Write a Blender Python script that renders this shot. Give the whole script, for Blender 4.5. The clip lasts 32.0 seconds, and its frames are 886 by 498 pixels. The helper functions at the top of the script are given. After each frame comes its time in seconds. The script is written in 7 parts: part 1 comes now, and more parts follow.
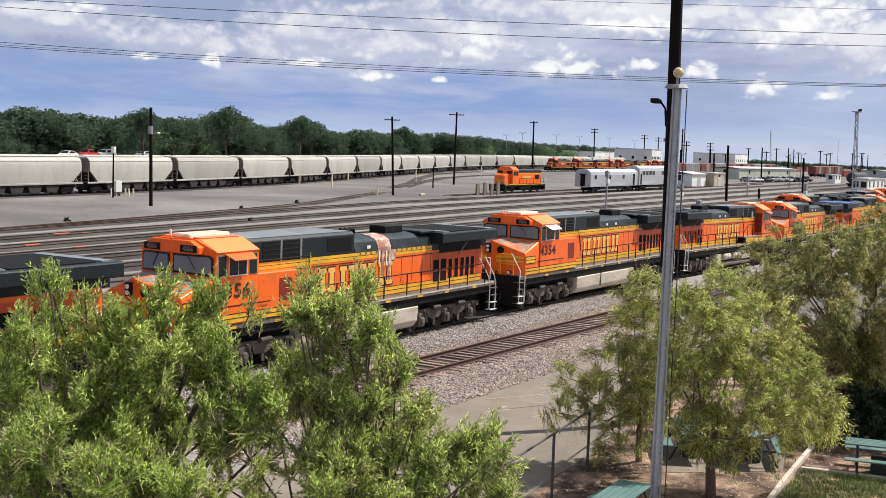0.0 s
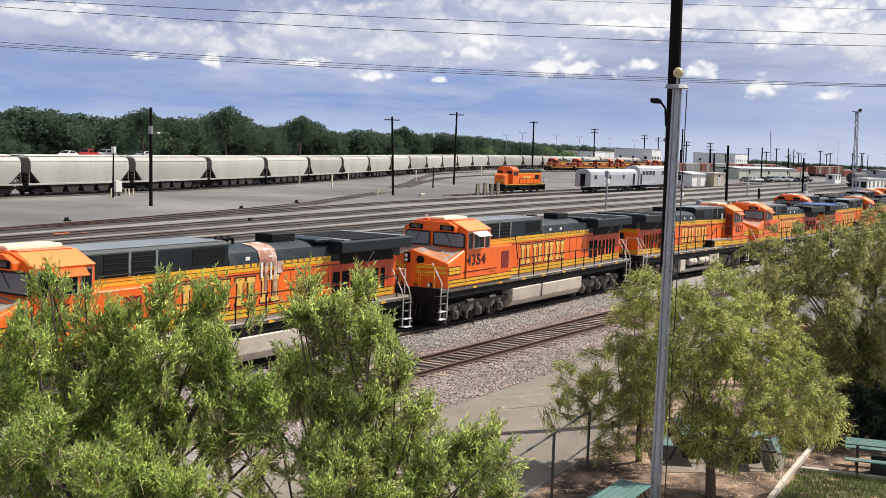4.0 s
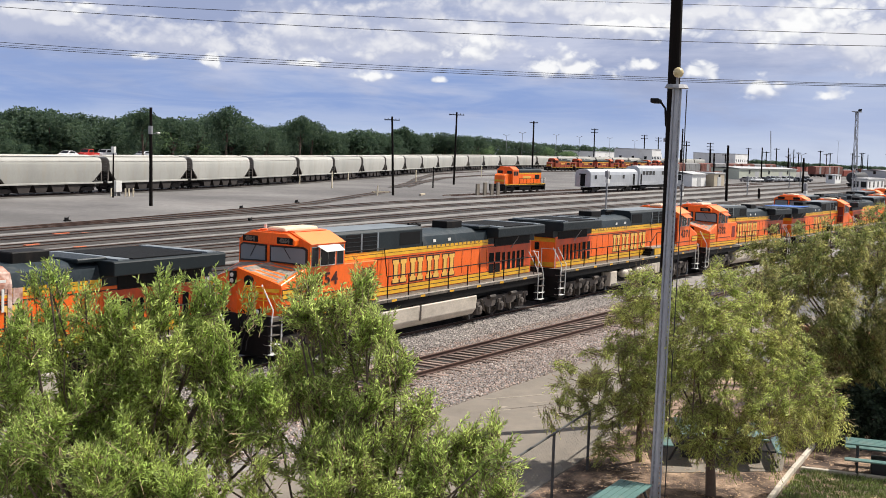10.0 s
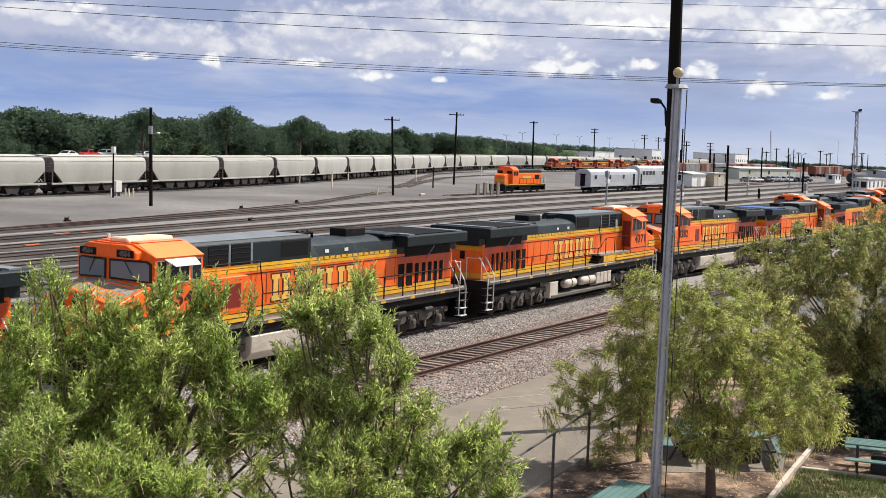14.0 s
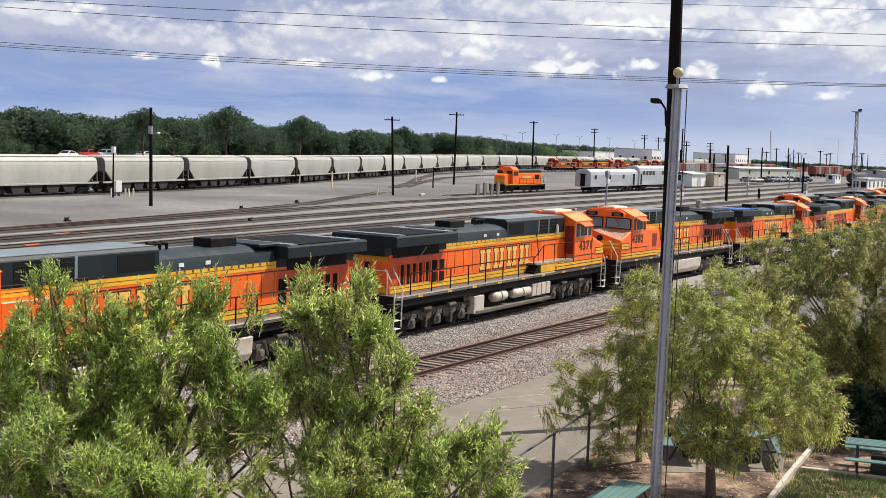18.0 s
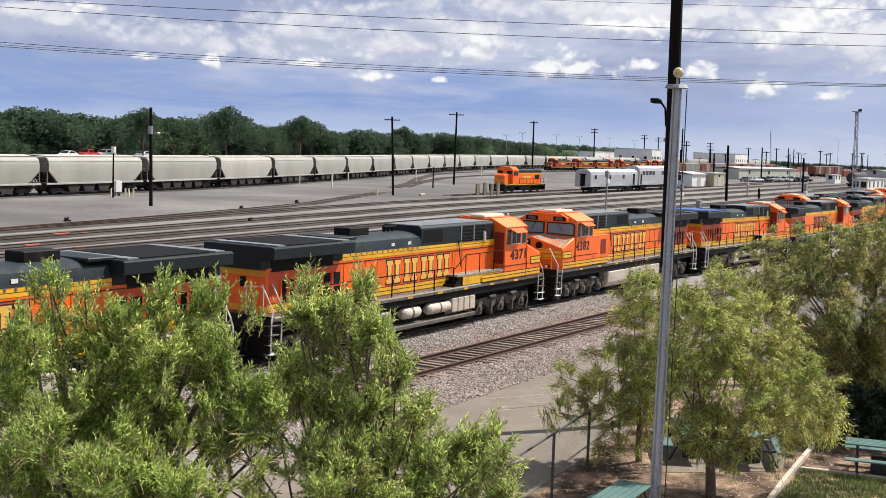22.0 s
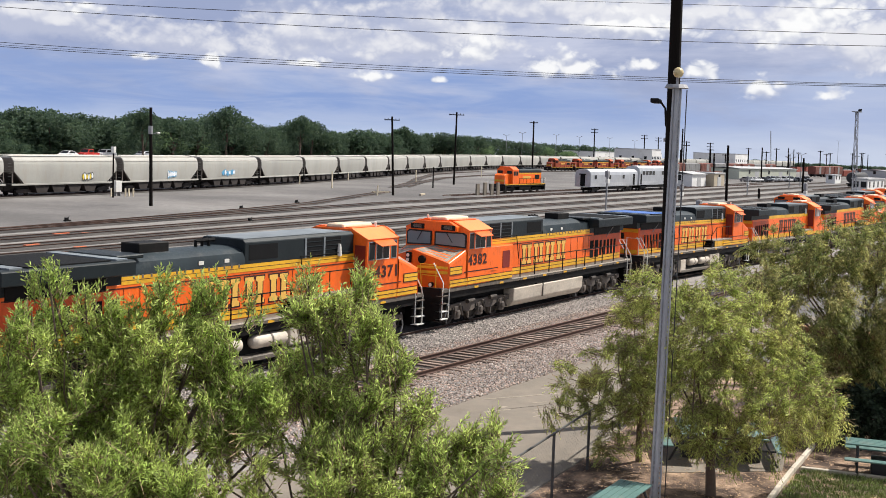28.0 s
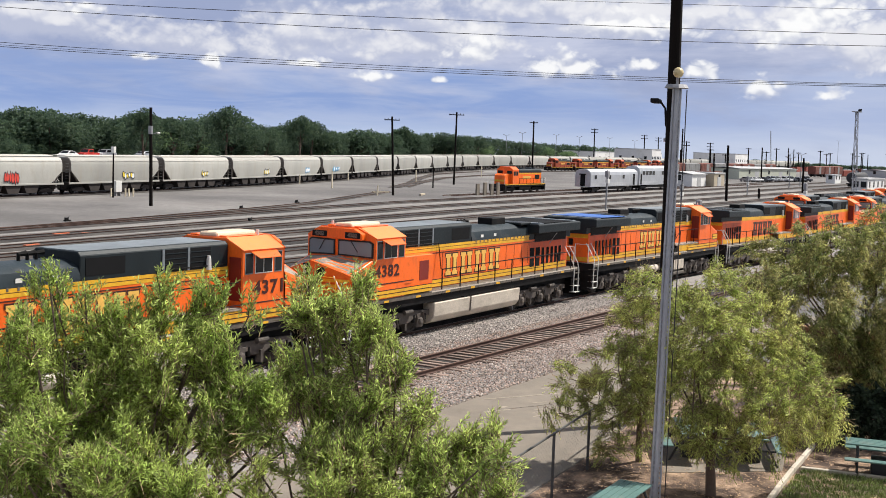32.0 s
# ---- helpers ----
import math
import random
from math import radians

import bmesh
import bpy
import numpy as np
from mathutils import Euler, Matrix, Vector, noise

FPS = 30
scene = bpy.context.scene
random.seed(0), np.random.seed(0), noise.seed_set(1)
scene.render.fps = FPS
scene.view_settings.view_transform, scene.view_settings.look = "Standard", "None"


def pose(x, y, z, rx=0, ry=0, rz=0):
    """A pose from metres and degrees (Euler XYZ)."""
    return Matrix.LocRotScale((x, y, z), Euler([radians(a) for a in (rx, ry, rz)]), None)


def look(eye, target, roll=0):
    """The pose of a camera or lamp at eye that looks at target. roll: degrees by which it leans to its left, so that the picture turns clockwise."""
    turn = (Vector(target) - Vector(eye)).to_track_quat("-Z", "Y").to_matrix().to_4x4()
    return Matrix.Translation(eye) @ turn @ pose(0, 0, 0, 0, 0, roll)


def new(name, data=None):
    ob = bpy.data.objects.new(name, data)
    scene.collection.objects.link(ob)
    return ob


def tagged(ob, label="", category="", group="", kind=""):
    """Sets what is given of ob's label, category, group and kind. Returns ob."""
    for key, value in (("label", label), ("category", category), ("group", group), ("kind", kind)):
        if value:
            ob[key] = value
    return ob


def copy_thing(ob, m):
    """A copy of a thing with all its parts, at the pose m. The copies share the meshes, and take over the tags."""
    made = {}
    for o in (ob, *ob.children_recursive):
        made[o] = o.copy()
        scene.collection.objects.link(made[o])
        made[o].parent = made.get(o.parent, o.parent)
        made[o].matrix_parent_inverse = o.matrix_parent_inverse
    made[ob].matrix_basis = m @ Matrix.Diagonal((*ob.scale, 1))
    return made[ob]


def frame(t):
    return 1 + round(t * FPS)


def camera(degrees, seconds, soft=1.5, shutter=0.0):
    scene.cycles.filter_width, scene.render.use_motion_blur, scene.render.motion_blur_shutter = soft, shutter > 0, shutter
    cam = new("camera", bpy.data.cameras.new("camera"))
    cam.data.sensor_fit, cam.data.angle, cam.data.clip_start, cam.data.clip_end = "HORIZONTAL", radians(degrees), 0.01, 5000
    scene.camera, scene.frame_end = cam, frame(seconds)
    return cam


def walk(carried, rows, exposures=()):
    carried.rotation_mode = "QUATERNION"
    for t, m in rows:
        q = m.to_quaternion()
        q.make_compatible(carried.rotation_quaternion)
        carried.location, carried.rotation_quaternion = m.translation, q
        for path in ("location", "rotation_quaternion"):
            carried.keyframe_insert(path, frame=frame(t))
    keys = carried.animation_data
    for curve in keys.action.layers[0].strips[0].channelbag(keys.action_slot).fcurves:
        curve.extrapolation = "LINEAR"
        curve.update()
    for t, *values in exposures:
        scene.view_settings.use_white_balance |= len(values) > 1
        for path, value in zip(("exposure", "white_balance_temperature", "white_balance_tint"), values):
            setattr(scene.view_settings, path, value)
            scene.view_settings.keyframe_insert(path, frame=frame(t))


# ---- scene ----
# ---------------------------------------------------------------- camera
cam = camera(40.21, 32.0, soft=0.65)
EYE = pose(0, 0, 7.606, 85.093, -1.973, -59.25)
walk(cam, [(0, EYE), (32, EYE)])

# ---------------------------------------------------------------- sky, sun
SUN_DIR = Vector((0.508, -0.3225, 0.799)).normalized()
sun = new("sun", bpy.data.lights.new("sun", "SUN"))
sun.data.energy, sun.data.angle, sun.data.color = 5.0, radians(0.55), (1.0, 0.95, 0.87)
sun.matrix_world = look((0, 0, 60), Vector((0, 0, 60)) - SUN_DIR)


# heaped clouds: place across and height, half breadth, half height; a soft bank behind, bright heads before it
CLOUD_BANK = ((-0.017, 0.0808, 0.079, 0.0233), (-0.108, 0.0862, 0.070, 0.0224), (0.160, 0.1013, 0.084, 0.0224), (0.267, 0.0962, 0.061, 0.0233), (0.324, 0.0816, 0.028, 0.0280), (-0.210, 0.0747, 0.061, 0.0177), (-0.305, 0.0835, 0.065, 0.0163), (0.074, 0.1128, 0.075, 0.0187))
CLOUD_HEADS = ((0.094, 0.0661, 0.040, 0.0159), (0.247, 0.0510, 0.022, 0.0150), (0.020, 0.0753, 0.027, 0.0233), (0.263, 0.0953, 0.033, 0.0196), (0.294, 0.1093, 0.044, 0.0224), (0.151, 0.0990, 0.056, 0.0168), (-0.244, 0.0618, 0.014, 0.0065), (-0.188, 0.0610, 0.010, 0.0121), (-0.115, 0.0625, 0.023, 0.0065), (-0.062, 0.0537, 0.028, 0.0070), (-0.009, 0.0519, 0.010, 0.0042), (0.153, 0.0695, 0.019, 0.0084), (0.299, 0.0486, 0.013, 0.0085), (0.201, 0.0643, 0.019, 0.0131), (-0.285, 0.0943, 0.023, 0.0093))


def sky():
    w = bpy.data.worlds.new("sky")
    scene.world = w
    w.use_nodes = True
    nt = w.node_tree
    nt.nodes.clear()
    N, Lk = nt.nodes.new, nt.links.new

    def math_(op, a, b=None, c=None):
        n = N("ShaderNodeMath")
        n.operation = op
        for i, v in enumerate((a, b, c)):
            if v is None:
                continue
            if isinstance(v, (int, float)):
                n.inputs[i].default_value = v
            else:
                Lk(v, n.inputs[i])
        return n.outputs[0]

    def ramp(v, lo, hi):
        n = N("ShaderNodeMapRange")
        n.interpolation_type = "SMOOTHSTEP"
        Lk(v, n.inputs[0])
        n.inputs[1].default_value, n.inputs[2].default_value = lo, hi
        return n.outputs[0]

    def mix(fac, a, b):
        n = N("ShaderNodeMix")
        n.data_type = "RGBA"
        for i, v in ((0, fac), (6, a), (7, b)):
            if isinstance(v, (int, float)):
                n.inputs[i].default_value = v
            elif isinstance(v, tuple):
                n.inputs[i].default_value = (*v, 1)
            else:
                Lk(v, n.inputs[i])
        return n.outputs[2]

    tex = N("ShaderNodeTexSky")
    tex.sky_type, tex.sun_disc = "NISHITA", False
    tex.sun_elevation = math.asin(SUN_DIR.z)
    tex.sun_rotation = math.atan2(SUN_DIR.x, SUN_DIR.y)
    tex.altitude, tex.air_density, tex.dust_density, tex.ozone_density = 1500, 1.0, 0.6, 1.5
    co = N("ShaderNodeTexCoord")
    sep = N("ShaderNodeSeparateXYZ")
    Lk(co.outputs["Generated"], sep.inputs[0])
    dx, dy, dz = sep.outputs
    across = math_("ADD", math_("MULTIPLY", dx, 0.509), math_("MULTIPLY", dy, -0.861))
    up = dz

    def field(sx, sy, detail, rough, seed, lift=0.0, warp=0.0):
        c = N("ShaderNodeCombineXYZ")
        Lk(math_("MULTIPLY", across, sx), c.inputs[0])
        Lk(math_("MULTIPLY", math_("ADD", up, lift), sy), c.inputs[1])
        c.inputs[2].default_value = seed
        n = N("ShaderNodeTexNoise")
        n.inputs["Scale"].default_value = 1.0
        n.inputs["Detail"].default_value = detail
        n.inputs["Roughness"].default_value = rough
        n.inputs["Distortion"].default_value = warp
        Lk(c.outputs[0], n.inputs["Vector"])
        return n.outputs["Fac"]

    def billow(sx, sy, lift=0.0):
        """Round heads with sharp creases between them, about 0 in the mean."""
        n = field(sx, sy, 2.0, 0.5, 4.6, lift, 0.25)
        return math_("SUBTRACT", math_("ABSOLUTE", math_("SUBTRACT", math_("MULTIPLY", n, 2.0), 1.0)), 0.17)

    # blue-grey band low down, a pale lilac sheet above it, and banks of heaped clouds, one behind the other
    sheet = field(4, 16, 5, 0.6, 3.1, 0.0, 0.5)
    fine = field(70, 110, 6, 0.62, 1.3)
    wisp = field(9, 70, 6, 0.62, 5.2, 0.0, 0.6)
    high = ramp(up, 0.045, 0.085)
    base = N("ShaderNodeVectorMath")
    base.operation = "SCALE"
    Lk(tex.outputs[0], base.inputs[0])
    base.inputs["Scale"].default_value = 0.05
    low = mix(ramp(up, 0.0, 0.03), (0.68, 0.79, 1.02), (0.34, 0.48, 0.86))
    low = mix(math_("MULTIPLY", ramp(wisp, 0.36, 0.70), 0.4), low, (0.70, 0.78, 1.0))
    low = mix(math_("MULTIPLY", ramp(across, 0.02, 0.34), 0.42), low, (0.82, 0.87, 1.02))
    haze = mix(ramp(up, 0.12, 0.34), low, base.outputs[0])
    full = mix(math_("MULTIPLY", ramp(math_("ADD", sheet, math_("MULTIPLY", high, 0.33)), 0.50, 0.74), math_("SUBTRACT", 0.90, math_("MULTIPLY", ramp(up, 0.18, 0.42), 0.45))), haze, mix(ramp(field(7, 22, 6, 0.6, 9.4, 0.0, 0.4), 0.36, 0.66), (0.44, 0.51, 0.75), (0.76, 0.80, 0.98)))
    small = billow(85, 105)
    ripple = math_("SUBTRACT", field(26, 34, 5, 0.6, 7.7, 0.0, 0.5), 0.5)
    # the same kind of heaps goes on beside and above the view
    beyond = math_("MULTIPLY", math_("SUBTRACT", field(7, 10, 5, 0.55, 2.3), 0.515), 5.0)
    outside = math_("MAXIMUM", ramp(math_("ABSOLUTE", across), 0.36, 0.46), ramp(up, 0.125, 0.16))
    beyond = math_("SUBTRACT", math_("MULTIPLY", outside, math_("ADD", beyond, 1.2)), 1.2)

    def heap(blobs, lift):
        """How deep inside the nearest heap: 1 in its middle, 0 at its rim; heaps are flat below."""
        deep = None
        for a, u, ra, ru in blobs:
            ea = math_("MULTIPLY", math_("SUBTRACT", across, a), 1 / ra)
            eu = math_("MULTIPLY", math_("SUBTRACT", up, u - lift), 1 / ru)
            eu = math_("MAXIMUM", eu, math_("MULTIPLY", eu, -1.7))
            q = math_("SUBTRACT", 1.0, math_("SQRT", math_("ADD", math_("MULTIPLY", ea, ea), math_("MULTIPLY", eu, eu))))
            deep = q if deep is None else math_("MAXIMUM", deep, q)
        return deep

    for blobs, rim, rough, cover, dim, bright in ((CLOUD_BANK, 0.75, 1.3, 0.88, (0.64, 0.69, 0.88), (1.12, 1.12, 1.16)), (CLOUD_HEADS, 0.62, 1.4, 0.92, (0.76, 0.80, 0.94), (1.28, 1.28, 1.28))):
        size = (15, 24) if blobs is CLOUD_BANK else (30, 42)
        lumps = billow(*size)
        shade = math_("SUBTRACT", lumps, billow(*size, 0.006))
        deep = math_("MAXIMUM", heap(blobs, 0.0), beyond)
        deep = math_("ADD", deep, 0.36 if blobs is CLOUD_BANK else 0.0)
        slope = math_("SUBTRACT", heap(blobs, 0.0), heap(blobs, 0.006))
        body = math_("ADD", deep, math_("MULTIPLY", lumps, rough))
        body = math_("ADD", body, math_("MULTIPLY", small, rough * 0.4))
        body = math_("ADD", body, math_("MULTIPLY", math_("SUBTRACT", fine, 0.5), 0.7))
        body = math_("ADD", body, math_("MULTIPLY", ripple, 0.9))
        mask = ramp(body, 0.0, rim)
        lit = math_("ADD", math_("ADD", 0.34, math_("MULTIPLY", across, 1.0)), math_("MULTIPLY", slope, 0.9))
        lit = math_("ADD", lit, math_("MULTIPLY", shade, 3.4))
        lit = math_("ADD", lit, math_("MULTIPLY", small, 0.9))
        lit = math_("ADD", lit, math_("MULTIPLY", math_("SUBTRACT", fine, 0.5), 0.7))
        cloud = mix(ramp(lit, -0.3, 1.1), dim, bright)
        full = mix(math_("MULTIPLY", mask, cover), full, cloud)
    bg = N("ShaderNodeBackground")
    bg.inputs[1].default_value = 0.60
    Lk(full, bg.inputs[0])
    out = N("ShaderNodeOutputWorld")
    Lk(bg.outputs[0], out.inputs[0])


sky()
scene.view_settings.exposure = 0.38


# ---------------------------------------------------------------- mesh helpers
class Shape:
    """Collects vertices and faces of one mesh."""

    def __init__(self):
        self.v, self.f = [], []

    def add(self, verts, faces):
        n = len(self.v)
        self.v += [tuple(p) for p in verts]
        self.f += [tuple(n + i for i in f) for f in faces]
        return self

    def box(self, x0, x1, y0, y1, z0, z1):
        p = [(x, y, z) for z in (z0, z1) for y in (y0, y1) for x in (x0, x1)]
        return self.add(p, [(0, 2, 3, 1), (4, 5, 7, 6), (0, 1, 5, 4), (2, 6, 7, 3), (0, 4, 6, 2), (1, 3, 7, 5)])

    def loft(self, rings, caps=True):
        """Closed rings of equal length, joined one to the next."""
        n, k = len(rings[0]), len(rings)
        faces = [(i * n + j, i * n + (j + 1) % n, (i + 1) * n + (j + 1) % n, (i + 1) * n + j) for i in range(k - 1) for j in range(n)]
        if caps:
            faces += [tuple(reversed(range(n))), tuple((k - 1) * n + j for j in range(n))]
        return self.add([q for r in rings for q in r], faces)

    def along_x(self, profile, x0, x1):
        return self.loft([[(x, y, z) for y, z in profile] for x in (x0, x1)])

    def along_y(self, profile, y0, y1):
        return self.loft([[(x, y, z) for x, z in profile] for y in (y0, y1)])

    def tube(self, points, r, n=6, r_end=None):
        rings = []
        pts = [Vector(q) for q in points]
        for i, q in enumerate(pts):
            d = (pts[min(i + 1, len(pts) - 1)] - pts[max(i - 1, 0)]).normalized()
            a = d.cross(Vector((0, 0, 1)) if abs(d.z) < 0.9 else Vector((1, 0, 0))).normalized()
            b = d.cross(a)
            rr = r if r_end is None else r + (r_end - r) * i / (len(pts) - 1)
            rings.append([q + rr * (math.cos(2 * math.pi * j / n) * a + math.sin(2 * math.pi * j / n) * b) for j in range(n)])
        return self.loft(rings)

    def ball(self, c, r, n=10, m=6, sz=1.0):
        rings = []
        for i in range(m + 1):
            a = math.pi * (i / m - 0.5) * 0.98
            rings.append([(c[0] + r * math.cos(a) * math.cos(2 * math.pi * j / n), c[1] + r * math.cos(a) * math.sin(2 * math.pi * j / n), c[2] + r * sz * math.sin(a)) for j in range(n)])
        return self.loft(rings)

    def mesh(self, name, bevel=0.0, smooth=False, segments=1):
        me = bpy.data.meshes.new(name)
        me.from_pydata(self.v, [], self.f)
        bm = bmesh.new()
        bm.from_mesh(me)
        if bevel:
            bmesh.ops.remove_doubles(bm, verts=bm.verts, dist=1e-5)
            sharp = [e for e in bm.edges if len(e.link_faces) == 2 and e.calc_face_angle() > 0.5]
            bmesh.ops.bevel(bm, geom=sharp, offset=bevel, segments=segments, affect="EDGES", clamp_overlap=True)
        bmesh.ops.recalc_face_normals(bm, faces=bm.faces)
        if smooth:
            for f in bm.faces:
                f.smooth = True
            for e in bm.edges:
                if len(e.link_faces) == 2 and e.calc_face_angle() > 0.7:
                    e.smooth = False
        bm.to_mesh(me)
        bm.free()
        return me


def S():
    return Shape()


def part(name, shape, material, parent, label="", at=None, bevel=0.0, smooth=False, kind=""):
    """One mesh object under a thing or a part. shape: a Shape or a ready mesh."""
    me = shape.mesh(name, bevel, smooth) if isinstance(shape, Shape) else shape
    if material is not None and not me.materials:
        me.materials.append(material)
    ob = new(name, me)
    ob.parent = parent
    if at is not None:
        ob.matrix_basis = at
    return tagged(ob, label, "", "", kind)


def thing(name, label, category, group="", kind="", at=None):
    ob = new(name)
    ob.empty_display_size = 0.3
    if at is not None:
        ob.matrix_basis = at
    return tagged(ob, label, category, group, kind)


def solid(name, shape, material, label, category, group="", kind="", at=None, bevel=0.0, smooth=False):
    """A thing of one mesh."""
    ob = part(name, shape, material, None, label, at, bevel, smooth)
    return tagged(ob, label, category, group, kind)


def quads(name, corners):
    """A mesh of loose quads: an array (n, 4, 3)."""
    n = len(corners)
    me = bpy.data.meshes.new(name)
    me.vertices.add(4 * n)
    me.vertices.foreach_set("co", np.ascontiguousarray(corners, dtype=np.float32).ravel())
    me.loops.add(4 * n)
    me.loops.foreach_set("vertex_index", np.arange(4 * n, dtype=np.int32))
    me.polygons.add(n)
    me.polygons.foreach_set("loop_start", np.arange(0, 4 * n, 4, dtype=np.int32))
    me.update(calc_edges=True)
    return me


# ---------------------------------------------------------------- materials
def paint(name, color, rough=0.5, metal=0.0, big=0.6, fine=14.0, vary=0.18, dirt=None, dirt_amount=0.0, bump=0.15, grain=60.0,
          per_object=0.0, per_island=0.0, stretch=(1, 1, 1), bump_dist=0.01, shift=None, gloss=0.4):
    """A surface with broad stains, fine mottling and relief. shift: a second colour that comes in patches."""
    m = bpy.data.materials.new(name)
    m.use_nodes = True
    nt = m.node_tree
    N, Lk = nt.nodes.new, nt.links.new
    b = nt.nodes["Principled BSDF"]
    b.inputs["Roughness"].default_value, b.inputs["Metallic"].default_value = rough, metal
    b.inputs["Specular IOR Level"].default_value = gloss
    co = N("ShaderNodeTexCoord")
    mp = N("ShaderNodeMapping")
    mp.inputs["Scale"].default_value = stretch
    Lk(co.outputs["Object"], mp.inputs["Vector"])

    def noise_(scale, detail=4.0, rough_=0.6):
        n = N("ShaderNodeTexNoise")
        n.inputs["Scale"].default_value, n.inputs["Detail"].default_value, n.inputs["Roughness"].default_value = scale, detail, rough_
        Lk(mp.outputs[0], n.inputs["Vector"])
        return n.outputs["Fac"]

    def ranged(v, lo, hi, a, c):
        n = N("ShaderNodeMapRange")
        Lk(v, n.inputs[0])
        for i, q in enumerate((lo, hi, a, c)):
            n.inputs[i + 1].default_value = q
        return n.outputs[0]

    def mixed(fac, a, c, blend="MIX"):
        n = N("ShaderNodeMix")
        n.data_type, n.blend_type = "RGBA", blend
        for i, q in ((0, fac), (6, a), (7, c)):
            if isinstance(q, (int, float)):
                n.inputs[i].default_value = q
            elif isinstance(q, tuple):
                n.inputs[i].default_value = (*q, 1)
            else:
                Lk(q, n.inputs[i])
        return n.outputs[2]

    n_big, n_fine = noise_(big), noise_(fine, 5.0)
    col = tuple(color)
    if shift:
        col = mixed(ranged(n_big, 0.42, 0.62, 0, 1), tuple(color), tuple(shift))
    tone = N("ShaderNodeMath")
    tone.operation = "MULTIPLY"
    Lk(ranged(n_big, 0.3, 0.7, 1 - vary, 1 + vary), tone.inputs[0])
    Lk(ranged(n_fine, 0.3, 0.7, 1 - vary * 0.8, 1 + vary * 0.8), tone.inputs[1])
    value = tone.outputs[0]
    if per_object or per_island:
        src = N("ShaderNodeObjectInfo").outputs["Random"] if per_object else N("ShaderNodeNewGeometry").outputs["Random Per Island"]
        k = per_object or per_island
        t2 = N("ShaderNodeMath")
        t2.operation = "MULTIPLY"
        Lk(value, t2.inputs[0])
        Lk(ranged(src, 0, 1, 1 - k, 1 + k), t2.inputs[1])
        value = t2.outputs[0]
    grey = N("ShaderNodeCombineColor")
    for i in range(3):
        Lk(value, grey.inputs[i])
    out = mixed(1.0, col, grey.outputs[0], "MULTIPLY")
    if dirt:
        d = noise_(big * 3.1, 6.0, 0.65)
        out = mixed(ranged(d, 0.62 - dirt_amount * 0.3, 0.78, 0, min(1.0, dirt_amount * 1.6)), out, tuple(dirt))
    Lk(out, b.inputs["Base Color"])
    r = ranged(n_fine, 0.3, 0.7, max(0.02, rough - 0.1), min(1.0, rough + 0.1))
    Lk(r, b.inputs["Roughness"])
    if bump:
        bp = N("ShaderNodeBump")
        bp.inputs["Strength"].default_value, bp.inputs["Distance"].default_value = bump, bump_dist
        Lk(noise_(grain, 3.0), bp.inputs["Height"])
        Lk(bp.outputs[0], b.inputs["Normal"])
    return m


def glass_dark(name, color=(0.02, 0.03, 0.035)):
    m = bpy.data.materials.new(name)
    m.use_nodes = True
    b = m.node_tree.nodes["Principled BSDF"]
    b.inputs["Base Color"].default_value = (*color, 1)
    b.inputs["Roughness"].default_value = 0.08
    b.inputs["Specular IOR Level"].default_value = 0.35
    return m


GRIME = (0.10, 0.075, 0.055)
M_ORANGE = paint("orange_paint", (0.88, 0.145, 0.014), 0.36, vary=0.10, dirt=(0.34, 0.085, 0.03), dirt_amount=0.34, per_object=0.07, stretch=(1, 1, 0.45))
M_DIRTY_SHADE = paint("dirty_shaded_orange", (0.66, 0.085, 0.016), 0.45, vary=0.18, dirt=(0.22, 0.05, 0.025), dirt_amount=0.45, stretch=(1, 1, 0.4))
M_FADED_GLARE = paint("faded_sun_glare_orange", (0.90, 0.235, 0.055), 0.5, vary=0.10, dirt=(0.5, 0.2, 0.1), dirt_amount=0.25)
M_YELLOW = paint("yellow_paint", (0.78, 0.42, 0.025), 0.42, vary=0.12, dirt=(0.25, 0.13, 0.04), dirt_amount=0.35, fine=9)
M_GREEN = paint("dark_green_paint", (0.008, 0.014, 0.017), 0.5, vary=0.22, dirt=(0.06, 0.065, 0.065), dirt_amount=0.18, per_object=0.12, gloss=0.3)
M_GREEN_TOP = paint("dusty_dark_roof", (0.020, 0.031, 0.038), 0.55, vary=0.25, dirt=(0.16, 0.155, 0.145), dirt_amount=0.24, gloss=0.3)
M_ROOFSHEET = paint("pale_roof_sheet", (0.17, 0.195, 0.215), 0.6, vary=0.2, dirt=(0.12, 0.12, 0.12), dirt_amount=0.35)
M_ROOF_BLUE = paint("blue_roof_panel", (0.03, 0.12, 0.42), 0.45, vary=0.15, dirt=(0.05, 0.08, 0.13), dirt_amount=0.3)
M_BLACK = paint("black_grimy_steel", (0.010, 0.0095, 0.0095), 0.6, vary=0.3, dirt=(0.05, 0.038, 0.03), dirt_amount=0.25, gloss=0.12)
M_TRUCK = paint("dusty_bogie_steel", (0.05, 0.042, 0.036), 0.75, vary=0.3, dirt=(0.26, 0.21, 0.17), dirt_amount=0.4, fine=8)
M_FRAME = paint("black_cast_bogie_frame", (0.085, 0.071, 0.061), 0.75, vary=0.3, dirt=(0.20, 0.165, 0.13), dirt_amount=0.3, fine=8)
M_DUST = paint("pale_dusty_casting", (0.11, 0.093, 0.08), 0.75, vary=0.35, dirt=(0.04, 0.033, 0.03), dirt_amount=0.5, fine=8)
